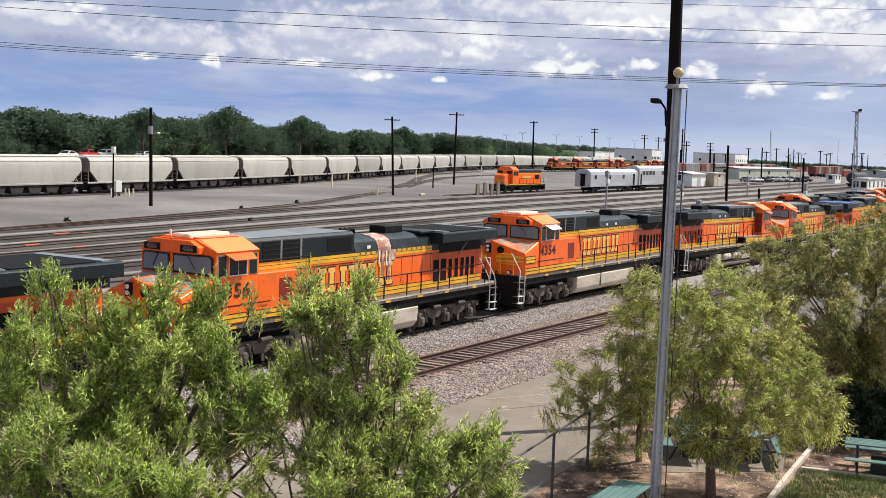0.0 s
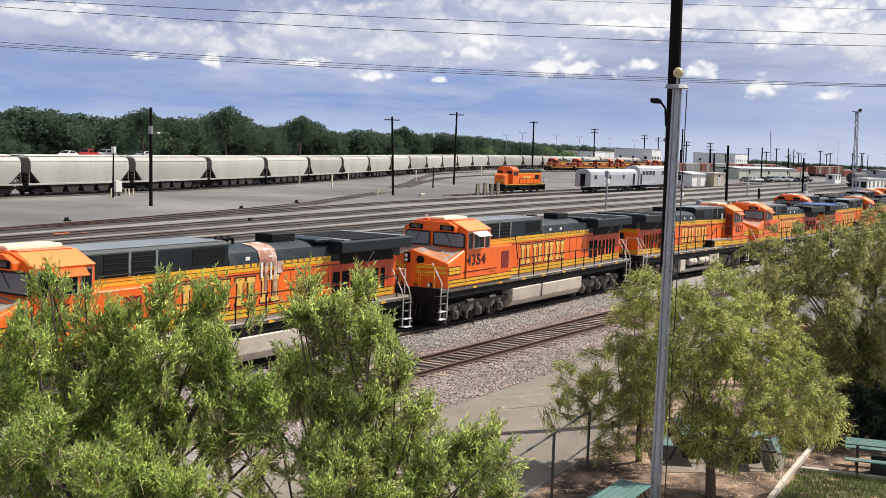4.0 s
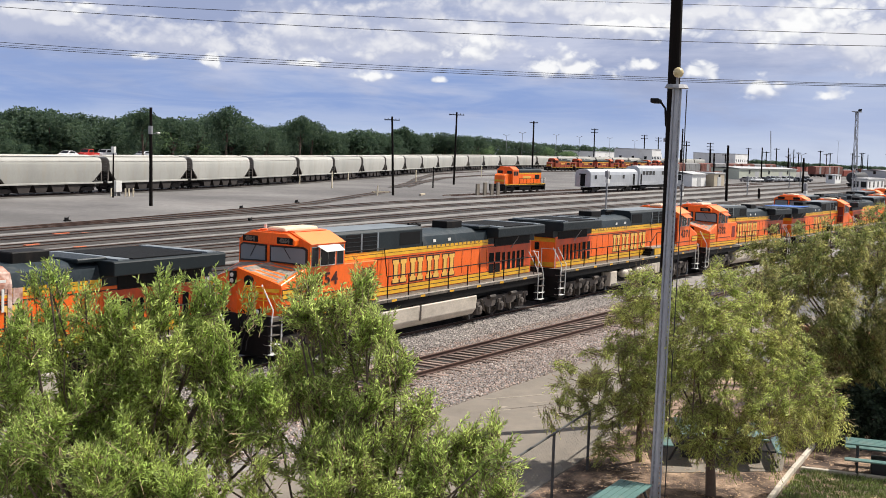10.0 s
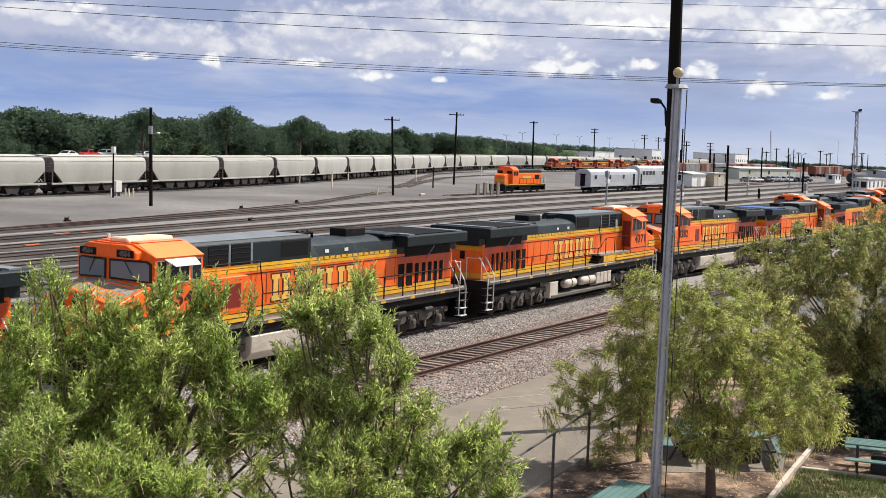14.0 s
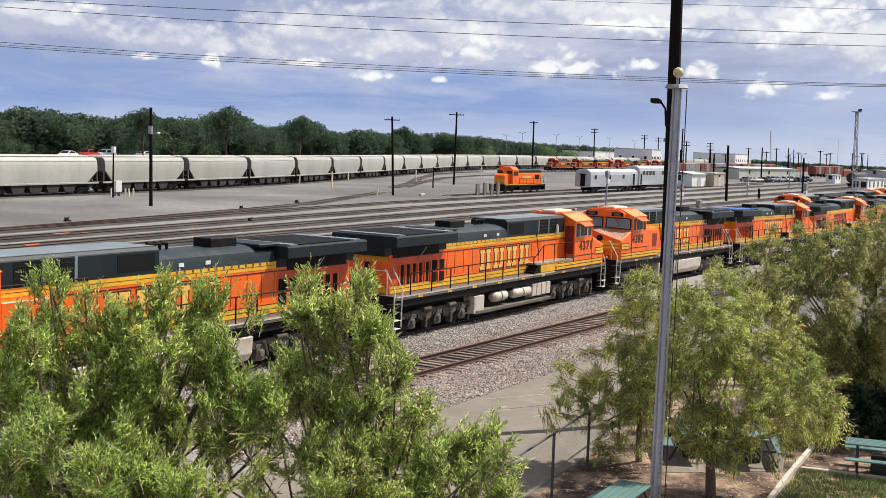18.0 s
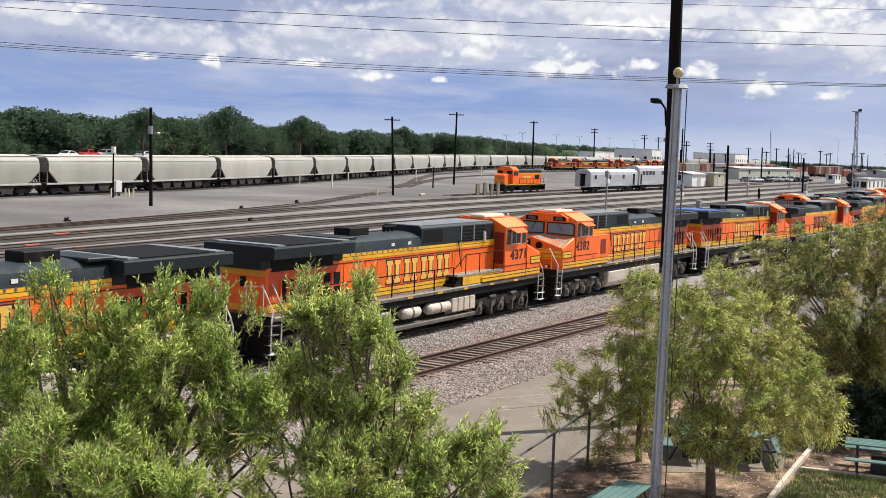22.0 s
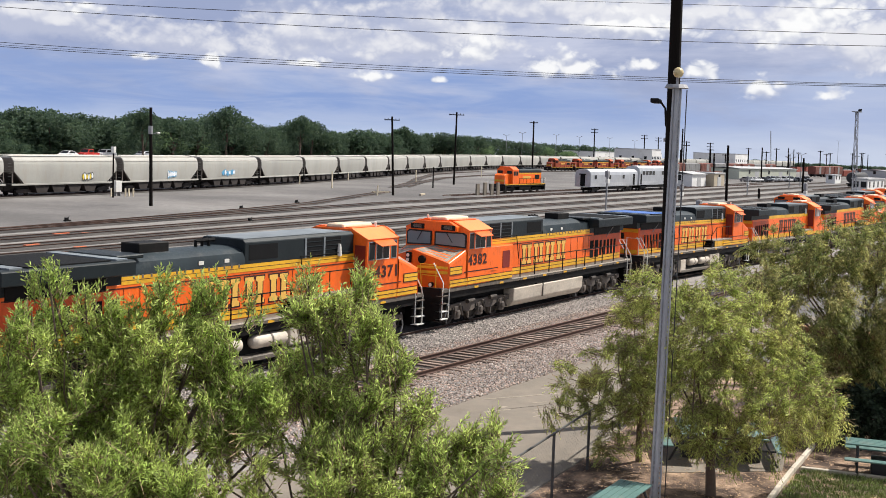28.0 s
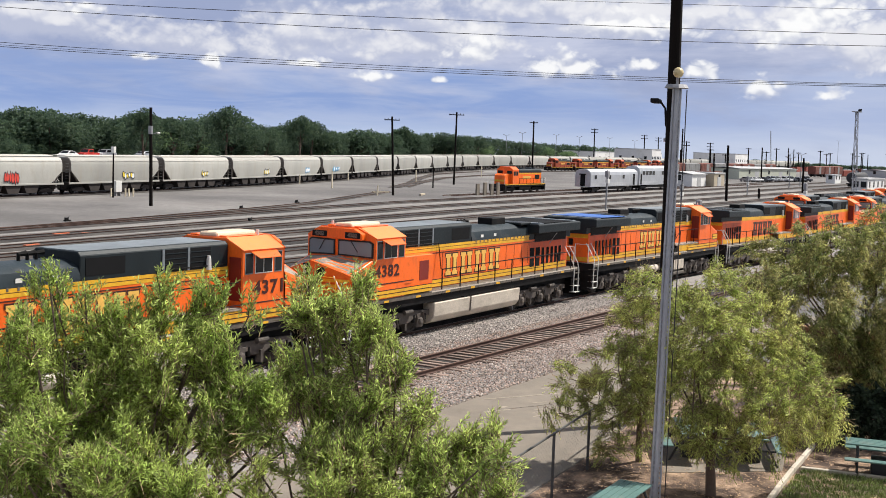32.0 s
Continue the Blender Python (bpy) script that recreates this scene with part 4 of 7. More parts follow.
for k, way, num in LOCOS:
    x = loco_centre(0, k)
    ob = LOCO if k == -1 else copy_thing(LOCO, pose(x, LOCO_Y, dip(x), 0, 0, 0 if way > 0 else 180))
    if k == -1:
        ob.matrix_basis = pose(x, LOCO_Y, 0)
    if k in LOCO_LABELS:
        tagged(ob, LOCO_LABELS[k])
    MOVING_LOCOS.append((k, way, ob))
for (k, way, num), (_, _, ob) in zip(LOCOS, MOVING_LOCOS):
    if num:
        number_locomotive(ob, num)
    if k == 0:
        hood_ = [o for o in ob.children if o.name.split(".")[0] == "engine_roof"][0]
        pm = paint("pale_primer", (0.42, 0.20, 0.14), 0.8, vary=0.3, shift=(0.55, 0.42, 0.36), big=2.5)
        part("primer_patch", S().along_x([(-0.985, 3.34), (-0.985, 3.62), (-0.9, 3.88), (-0.62, 4.03), (-0.2, 4.09), (-0.2, 4.10), (-0.63, 4.05), (-0.92, 3.90), (-1.01, 3.62), (-1.01, 3.34)], U(12.7), U(13.6)), pm, hood_, "pale primer patch on the roof")
        for q, z0, w in ((12.75, 3.0, 0.10), (12.95, 2.55, 0.16), (13.25, 2.9, 0.08), (13.45, 2.35, 0.14), (13.62, 3.1, 0.3)):
            part("primer_streak", S().box(U(q), U(q + w), -1.03, -1.0, z0, 3.5), M_WHITE if w < 0.12 else pm, hood_, "pale primer streak")
    if k == 1:
        for o in ob.children_recursive:
            if o.name.split(".")[0] == "visor":
                o.data = o.data.copy()
                o.data.materials[0] = M_WHITE
                tagged(o, "white visor over the side window")
    if k == 4:
        rad_ = [o for o in ob.children if o.name.split(".")[0] == "radiator_cab"][0]
        part("blue_roof", S().box(U(17.3), U(20.5), -1.45, 1.45, 4.09, 4.11), M_ROOF_BLUE, rad_, "blue roof panel")

# a second row stands still on the next track
SMALL = ("thin_line", "door_joint", "door_latch", "slat", "louvre_frame", "brake_hanger", "spring", "number_bar", "sill_plate", "air_hose", "tread", "sand_pipe", "brake_cylinder", "axle_box", "bearing_cap", "damper", "platform_step", "wiper", "roof_latch", "platform_post", "intake_post", "window_pane", "nose_stripe", "air_horn", "board_number", "lug_strip", "stair_tread", "platform_rail", "hood_rail", "brake_pipe", "nose_handrail", "tank_filler", "reservoir_strap", "under_wing_screen", "wing_brace", "lettering_face")


def thin_out(t):
    """Leaves the smallest parts off an engine that stays far away."""
    for o in sorted(t.children_recursive, key=lambda q: -len(q.children)):
        if o.name.split(".")[0] in SMALL and not o.children:
            bpy.data.objects.remove(o)


for k, way, ob in MOVING_LOCOS:
    if k > 4:
        thin_out(ob)
for x, way in ((130.0, 1), (152.6, -1), (176.0, 1)):
    ob = copy_thing(LOCO, pose(x, 31.9, dip(x), 0, 0, 0 if way > 0 else 180))
    tagged(ob, "parked orange diesel locomotive with dark green roof", group="parked row of orange locomotives")
    thin_out(ob)
thin_out(LOCO)


# ---------------------------------------------------------------- hopper train
HOP_LEN = 21.105
M_SPRAY = {"yellow": paint("spray_yellow", (0.72, 0.55, 0.05), 0.6), "blue": paint("spray_blue", (0.10, 0.33, 0.55), 0.6), "red": paint("spray_red", (0.60, 0.06, 0.04), 0.6), "black": paint("spray_black", (0.03, 0.03, 0.035), 0.6), "white": paint("spray_white", (0.72, 0.75, 0.78), 0.6)}
M_HOPEND = paint("grey_brown_hopper_end", (0.17, 0.15, 0.13), 0.7, vary=0.25, dirt=(0.06, 0.05, 0.04), dirt_amount=0.4)
M_DARKEND = paint("brown_black_hopper_end", (0.030, 0.024, 0.022), 0.8, vary=0.3, dirt=GRIME, dirt_amount=0.3)


def hop_y(x):
    if x < 60:
        return 112.08 + 0.03874 * (x - 60)
    d = min(x - 60, 370) / 100
    return 112.08 + 3.874 * d + 17.839 * d * d - 3.2209 * d ** 3 + (0.05 * (x - 430) if x > 430 else 0)


def hop_table():
    xs = np.arange(-520, 1500, 2.0)
    ys = np.array([hop_y(x) for x in xs])
    s = np.concatenate([[0], np.cumsum(np.hypot(np.diff(xs), np.diff(ys)))])
    return xs, ys, s - np.interp(60, xs, s)


HOP_X, HOP_Y, HOP_S = hop_table()


def hop_pose(s):
    a, b = s - 7.0, s + 7.0
    xa, ya, xb, yb = (float(np.interp(q, HOP_S, c)) for q, c in ((a, HOP_X), (a, HOP_Y), (b, HOP_X), (b, HOP_Y)))
    return pose((xa + xb) / 2, (ya + yb) / 2, 0.0, 0, 0, math.degrees(math.atan2(yb - ya, xb - xa)))


line = [(float(x), float(y)) for x, y in zip(HOP_X[::12], HOP_Y[::12])]
track("track_30", line, "far running track under the hopper train")
# bed runs wide so that its dark stone also holds the wagons' shade
sh = S()
sh.loft([[(x, y - 3.6, -0.19), (x, y - 1.6, -0.08), (x, y + 4.0, -0.08), (x, y + 6.0, -0.19)] for x, y in line])
solid("ballast_far", sh, M_BALLAST_OLD, "dark stone bed under the far running track", "ballast", kind="structure")


def hopper():
    t = thing("hopper_wagon", "pale grey covered hopper wagon with dark ends", "hopper wagon", "moving train of hopper wagons")
    rings = []
    for z, hx, hy in ((1.42, 7.9, 1.46), (1.9, 8.5, 1.52), (2.85, 9.72, 1.56), (3.6, 9.75, 1.56), (4.10, 9.75, 1.47), (4.40, 9.74, 1.28), (4.56, 9.70, 0.95), (4.62, 9.6, 0.6)):
        rings.append([(-hx, -hy, z), (0, -hy, z), (hx, -hy, z), (hx, hy, z), (0, hy, z), (-hx, hy, z)])
    body = part("body", S().loft(rings), M_HOP, t, "smooth pale rounded hopper body", smooth=True)
    part("roof_trough", S().box(-9.4, 9.4, -0.42, 0.42, 4.60, 4.72), M_HOPROOF, body, "long roof hatch", bevel=0.03)
    for s in (-1, 1):
        part("running_board", S().box(-9.8, 9.8, s * 0.85 - 0.22, s * 0.85 + 0.22, 4.76, 4.80), M_HOPROOF, body, "roof running board")
        part("side_sill", S().box(-10.1, 10.1, s * 1.48 - 0.06, s * 1.48 + 0.06, 1.22, 1.44), M_HOP, t, "pale side sill", bevel=0.02)
        part("top_chord", S().box(-9.7, 9.7, s * 1.50 - 0.03, s * 1.50 + 0.03, 4.02, 4.10), M_HOPROOF, body)
    # sill and chutes are deepened and darkened to stand for underbody shade
    part("centre_sill", S().box(-10.0, 10.0, -0.35, 0.35, 0.62, 1.3), M_DARKEND, t)
    for x in (-4.6, -1.55, 1.55, 4.6):
        g = [(x - 1.48, 1.42), (x + 1.48, 1.42), (x + 0.85, 0.27), (x - 0.85, 0.27)]
        part("discharge_bay", S().along_y(g, -1.36, 1.36), M_DARKEND, t, "dark discharge chute", bevel=0.02)
    for e in (-1, 1):
        part("end_wall", S().along_x([(-1.52, 2.86), (-1.52, 3.6), (-1.43, 4.08), (-1.2, 4.4), (1.2, 4.4), (1.43, 4.08), (1.52, 3.6), (1.52, 2.86)], min(e * 9.70, e * 9.80), max(e * 9.70, e * 9.80)), M_HOPEND, t, "grey-brown hopper end wall")
        part("slope_sheet", S().along_y([(e * 7.95, 1.40), (e * 9.65, 2.80), (e * 9.55, 2.80), (e * 7.8, 1.40)], -1.44, 1.44), M_DARKEND, t, "dark end slope sheet")
        part("end_platform", S().box(min(e * 8.2, e * 10.15), max(e * 8.2, e * 10.15), -1.45, 1.45, 1.24, 1.34), M_DARKEND, t)
        for s in (-1, 1):
            part("corner_post", S().tube([(e * 9.9, s * 1.40, 1.34), (e * 9.78, s * 1.36, 3.95)], 0.09, 5), M_HOPEND, t)
            part("end_brace", S().tube([(e * 8.3, s * 1.46, 1.40), (e * 9.75, s * 1.46, 2.9)], 0.07, 5), M_DARKEND, t)
        lad = S()
        for k in range(7):
            lad.tube([(e * 9.95, -1.3, 1.5 + 0.38 * k), (e * 9.95, -0.85, 1.5 + 0.38 * k)], 0.02, 4)
        part("ladder", lad, M_HOP, t)
        part("coupler", S().box(min(e * 9.9, e * 10.55), max(e * 9.9, e * 10.55), -0.14, 0.14, 0.75, 1.0), M_TRUCK, t)
        part("bogie", S().along_y([(e * 7.6 - 1.35, 0.42), (e * 7.6 - 1.25, 0.62), (e * 7.6 - 0.5, 0.80), (e * 7.6 + 0.5, 0.80), (e * 7.6 + 1.25, 0.62), (e * 7.6 + 1.35, 0.42), (e * 7.6 + 0.45, 0.28), (e * 7.6 - 0.45, 0.28)], -1.08, 1.08), M_DARKEND, t, "dark bogie", bevel=0.03)
        for q in (-0.89, 0.89):
            part("wheelset", WHEEL_SMALL, None, t, at=pose(e * 7.6 + q, 0, 0.44))
    return t


HOPPER = hopper()
HOPPERS = []
SPRAY = {-21: ("red", 0.55, 2.4, 1.2), -20: ("yellow", 0.62, 2.6, 0.8), -19: ("yellow", 0.6, 2.2, 0.7), -18: ("yellow", 0.68, 2.2, 0.9), -17: ("white", 0.62, 2.4, 0.9), -16: ("blue", 0.45, 4.5, 0.8)}


def hop_s(t, i):
    """Way along the far track of the middle of the i-th wagon."""
    return 51.82 + HOP_LEN * (i + 0.5 - 0.19 + 0.6195 * t)


for i in range(-22, 20):
    m = hop_pose(hop_s(0, i))
    if i == -22:
        ob = HOPPER
        ob.matrix_basis = m
    else:
        ob = copy_thing(HOPPER, m)
    HOPPERS.append((i, ob))
for i, ob in HOPPERS:
    if i in SPRAY:
        c, a, w, h = SPRAY[i]
        x = -10.55 + a * 21.1
        body_ = [o for o in ob.children if o.name.split(".")[0] == "body"][0]
        rnd = random.Random(i)
        for k in range(6):
            cx, cz = x - w / 2 + w * (k + 0.5) / 6, 2.15 + rnd.uniform(-0.08, 0.12)
            rx, rz_ = w / 6 * rnd.uniform(0.5, 0.68), h * rnd.uniform(0.42, 0.56)
            wob = [rnd.uniform(0.62, 1.15) for _ in range(9)]
            for grow, yy, hue in ((1.22, -1.572, "blue" if c in ("white", "blue") else "black"), (0.92, -1.582, c if k % 2 == 0 or c == "red" else "white")):
                rim = [(cx + rx * grow * wob[j] * math.cos(2 * math.pi * j / 9), cz + rz_ * grow * wob[j] * math.sin(2 * math.pi * j / 9)) for j in range(9)]
                part("spray_patch", S().along_y(rim, yy, yy + 0.02), M_SPRAY[hue], body_, "sprayed colour patch")
        tagged(ob, "pale grey covered hopper wagon with sprayed %s patches" % c)


# ---------------------------------------------------------------- yard vehicles
M_SILVER = paint("silver_coach_side", (0.42, 0.44, 0.47), 0.4, metal=0.2, vary=0.1, dirt=(0.3, 0.29, 0.28), dirt_amount=0.3)
M_COACHROOF = paint("pale_coach_roof", (0.52, 0.53, 0.55), 0.5, vary=0.12)
M_REDBROWN = paint("faded_red_orange_paint", (0.30, 0.05, 0.02), 0.6, vary=0.2, dirt=(0.15, 0.05, 0.03), dirt_amount=0.35, per_object=0.2)


def switcher(label, body_mat, group):
    """A four-axle road switcher, cab near the -x end."""
    t = thing("switcher_locomotive", label, "locomotive", group)
    fr = part("underframe", S().box(-8.6, 8.6, -1.45, 1.45, 1.05, 1.45), M_BLACK, t, "black underframe", bevel=0.03)
    for s in (-1, 1):
        part("sill_stripe", S().box(-8.5, 8.5, s * 1.455 - 0.01, s * 1.455 + 0.01, 1.32, 1.44), M_YELLOW, fr)
    low = part("short_hood", S().along_y([(-7.7, 1.45), (-7.7, 2.9), (-7.3, 3.15), (-5.6, 3.2), (-5.6, 1.45)], -0.95, 0.95), body_mat, t, "low orange nose", bevel=0.06)
    part("nose_stripe", S().box(-7.72, -7.69, -0.9, 0.9, 1.9, 2.2), M_YELLOW, low)
    cab_ = part("cab", S().along_x([(-1.5, 1.45), (-1.5, 3.85), (-0.8, 4.35), (0.8, 4.35), (1.5, 3.85), (1.5, 1.45)], -5.6, -3.2), body_mat, t, "orange driver's cab", bevel=0.05)
    part("cab_roof", S().along_x([(-1.52, 3.88), (-0.82, 4.38), (0.82, 4.38), (1.52, 3.88), (0.8, 4.30), (-0.8, 4.30)], -5.65, -3.15), M_ORANGE, cab_, "bright orange cab roof")
    for s in (-1, 1):
        for a in (-5.3, -4.3):
            part("window", S().box(a, a + 0.8, s * 1.505 - 0.012, s * 1.505 + 0.012, 2.9, 3.6), M_GLASS, cab_, "dark cab window")
        part("front_window", S().box(-5.62, -5.59, s * 0.85 - 0.45, s * 0.85 + 0.45, 3.2, 3.7), M_GLASS, cab_, "dark cab window")
    hood_ = part("long_hood", S().along_x([(-0.9, 1.45), (-0.9, 3.45), (0.9, 3.45), (0.9, 1.45)], -3.2, 7.9), body_mat, t, "orange long hood", bevel=0.05)
    part("roof", S().along_x([(-0.92, 3.35), (-0.92, 3.75), (-0.6, 4.0), (0.6, 4.0), (0.92, 3.75), (0.92, 3.35)], -3.0, 7.8), M_GREEN, hood_, "dark green hood roof")
    for x in (0.5, 4.2, 5.6):
        part("roof_fan", S().tube([(x, 0, 3.98), (x, 0, 4.2)], 0.6, 14), M_GREEN_TOP, hood_)
    for s in (-1, 1):
        part("hood_stripe", S().box(-2.5, 7.5, s * 0.91 - 0.01, s * 0.91 + 0.01, 3.1, 3.3), M_YELLOW, hood_)
        part("hood_sign", S().box(0.0, 3.2, s * 0.91 - 0.01, s * 0.91 + 0.015, 2.3, 2.75), M_MARK, hood_, "plain yellow lettering bar")
        part("intake_grille", S().box(5.0, 7.0, s * 0.91 - 0.01, s * 0.91 + 0.02, 2.2, 2.95), M_SCREEN, hood_)
        for k in range(8):
            x = -2.6 + 1.5 * k
            part("handrail_post", S().tube([(x, s * 1.4, 1.45), (x, s * 1.4, 2.4)], 0.03, 4), M_BLACK, t)
        part("handrail", S().tube([(-2.6, s * 1.4, 2.4), (7.9, s * 1.4, 2.4)], 0.03, 4), M_BLACK, t)
        for e in (-1, 1):
            part("steps", S().box(min(e * 8.0, e * 8.6), max(e * 8.0, e * 8.6), s * 1.3 - 0.15, s * 1.3 + 0.15, 0.4, 1.1), M_BLACK, t)
            part("corner_rail", S().tube([(e * 8.55, s * 1.4, 0.6), (e * 8.55, s * 1.4, 2.5)], 0.035, 5), M_WHITE, t)
    part("fuel_tank", S().along_x([(-1.3, 0.5), (-1.4, 1.05), (1.4, 1.05), (1.3, 0.5), (0.9, 0.35), (-0.9, 0.35)], -2.4, 2.4), M_BLACK, t, bevel=0.03)
    for c in (-5.4, 5.4):
        bg = part("bogie", S().along_y([(c - 1.9, 0.5), (c - 1.9, 0.85), (c + 1.9, 0.85), (c + 1.9, 0.5), (c + 0.6, 0.3), (c - 0.6, 0.3)], -1.12, 1.12), M_BLACK, t, bevel=0.03)
        for q in (-1.35, 1.35):
            part("wheelset", WHEEL_BIG, None, t, at=pose(c + q, 0, 0.53))
    for e in (-1, 1):
        part("pilot", S().box(min(e * 8.6, e * 8.75), max(e * 8.6, e * 8.75), -1.3, 1.3, 0.3, 1.2), M_BLACK, t)
        part("coupler", S().box(min(e * 8.7, e * 9.3), max(e * 8.7, e * 9.3), -0.15, 0.15, 0.7, 1.0), M_TRUCK, t)
    return t


SW = switcher("parked orange yard switcher with dark hood roof", M_ORANGE, "parked yard engines")
SW.matrix_basis = pose(186.5, 95.6, 0, 0, 0, 3)
track("track_21", [(160, 94.2), (300, 101.5)], "storage track under the parked switcher")
far_sw = switcher("distant faded red-orange engine in a stored row", M_REDBROWN, "distant row of stored engines")
far_sw.matrix_basis = pose(382, 180.4, 0, 0, 0, 0)
for k in range(1, 6):
    copy_thing(far_sw, pose(382 + 19.0 * k, 180.4 - 0.25 * k, 0, 0, 0, 0 if k % 2 else 180))
track("track_22", [(360, 180.6), (520, 178.6)], "storage track under the distant engines")


def coach(x, y, rz, kind_):
    t = thing("passenger_coach", "parked silver passenger coach with " + ("small windows and an end door" if kind_ == 0 else "a row of dark windows"), "passenger coach", "parked silver coaches")
    t.matrix_basis = pose(x, y, 0, 0, 0, rz)
    h = 0.62 * kind_
    prof = [(-1.5, 1.05), (-1.52, 3.2 + h), (-1.38, 3.75 + h), (-0.85, 4.12 + h), (0, 4.22 + h), (0.85, 4.12 + h), (1.38, 3.75 + h), (1.52, 3.2 + h), (1.5, 1.05)]
    b = part("body", S().along_x(prof, -12.6, 12.6), M_SILVER, t, "silver corrugated coach side", bevel=0.05)
    part("roof", S().along_x([(-1.40, 3.74 + h), (-0.87, 4.14 + h), (0, 4.25 + h), (0.87, 4.14 + h), (1.40, 3.74 + h), (0.8, 4.05 + h), (-0.8, 4.05 + h)], -12.5, 12.5), M_COACHROOF, b, "pale coach roof")
    for s in (-1, 1):
        for z in (1.3, 1.5, 1.7):
            part("corrugation", S().box(-12.4, 12.4, s * 1.515 - 0.01, s * 1.515 + 0.02, z, z + 0.06), M_COACHROOF, b)
        n = 3 if kind_ == 0 else 11
        for k in range(n):
            if kind_ and k in (4, 5, 8):
                continue
            w = 1.0 if kind_ == 0 else 1.5
            x0 = -11.0 + 22.0 * k / n + 0.3
            part("window", S().box(x0, x0 + w, s * 1.53 - 0.015, s * 1.53 + 0.012, 2.45 + h, 3.15 + h * 1.1), M_GLASS, b, "dark window")
        part("door", S().box(9.8 if kind_ == 0 else -11.9, 10.9 if kind_ == 0 else -11.1, s * 1.53 - 0.015, s * 1.53 + 0.012, 1.2, 3.3), M_SCREEN, b, "dark vestibule door")
    for e in (-1, 1):
        part("end_door", S().box(min(e * 12.6, e * 12.66), max(e * 12.6, e * 12.66), -0.45, 0.45, 1.2, 3.2), M_SCREEN, b, "dark end door")
        part("diaphragm", S().box(min(e * 12.6, e * 12.95), max(e * 12.6, e * 12.95), -0.6, 0.6, 3.2, 3.4), M_BLACK, b)
        part("bogie", S().along_y([(e * 9 - 1.7, 0.45), (e * 9 - 1.5, 0.85), (e * 9 + 1.5, 0.85), (e * 9 + 1.7, 0.45), (e * 9, 0.3)], -1.12, 1.12), M_BLACK, t)
        for q in (-1.25, 1.25):
            part("wheelset", WHEEL_SMALL, None, t, at=pose(e * 9 + q, 0, 0.44))
        part("coupler", S().box(min(e * 12.6, e * 13.1), max(e * 12.6, e * 13.1), -0.14, 0.14, 0.75, 1.0), M_TRUCK, t)
    part("underfloor_gear", S().box(-6.5, 6.5, -1.1, 1.1, 0.5, 1.05), M_BLACK, t)
    return t


coach(211.5, 89.6, 2.5, 0)
coach(237.7, 90.75, 2.5, 1)
track("track_23", [(160, 87.3), (330, 94.8)], "storage track under the silver coaches")


# ---------------------------------------------------------------- poles, masts, wires
M_WIRE = paint("dark_cable", (0.03, 0.03, 0.035), 0.6, bump=0)
M_MAST = paint("bright_galvanised_mast", (0.40, 0.41, 0.43), 0.5, metal=0.25, vary=0.2, fine=12, stretch=(1, 1, 0.4))
M_BULB = paint("yellowed_globe", (0.62, 0.50, 0.26), 0.3, bump=0)


def utility_pole(base, top, r, arms, label, group="yard poles", arm_len=2.4, turn=0.0, extra=False):
    t = thing("utility_pole", label, "utility pole", group)
    b, h = Vector(base), Vector(top)
    part("pole", S().tube([b, (b + h) / 2, h], r * 1.25, 8, r), M_WOODPOLE, t, "dark creosoted wooden pole")
    d = Vector((math.cos(turn), math.sin(turn), 0))
    n = Vector((-d.y, d.x, 0))
    for k in range(arms):
        c = h - Vector((0, 0, 0.5 + 1.5 * k))
        a, e = c - d * arm_len / 2, c + d * arm_len / 2
        q = n * r * 0.4
        z = Vector((0, 0, r * 0.5))
        ar = part("crossarm", S().loft([[p + q + z, p - q + z, p - q - z, p + q - z] for p in (a, e)]), M_WOODPOLE, t, "wooden crossarm")
        for f in (-0.46, -0.25, 0.25, 0.46):
            o = c + d * arm_len * f
            part("insulator", S().tube([o + z, o + z * 3.5], 0.05, 6), M_GALV, ar)
    if extra:
        part("transformer", S().tube([h - Vector((0.25, 0.25, 2.9)), h - Vector((0.25, 0.25, 2.0))], 0.25, 10), M_GALV, t, "grey transformer can")
        part("lamp_arm", S().tube([h - Vector((0, 0, 3.0)), h + Vector((0.5, -0.5, -2.7))], 0.05, 6), M_GALV, t)
        part("lamp_head", S().ball(h + Vector((0.6, -0.6, -2.75)), 0.22, 8, 5, 0.6), M_WHITE, t)
    return t


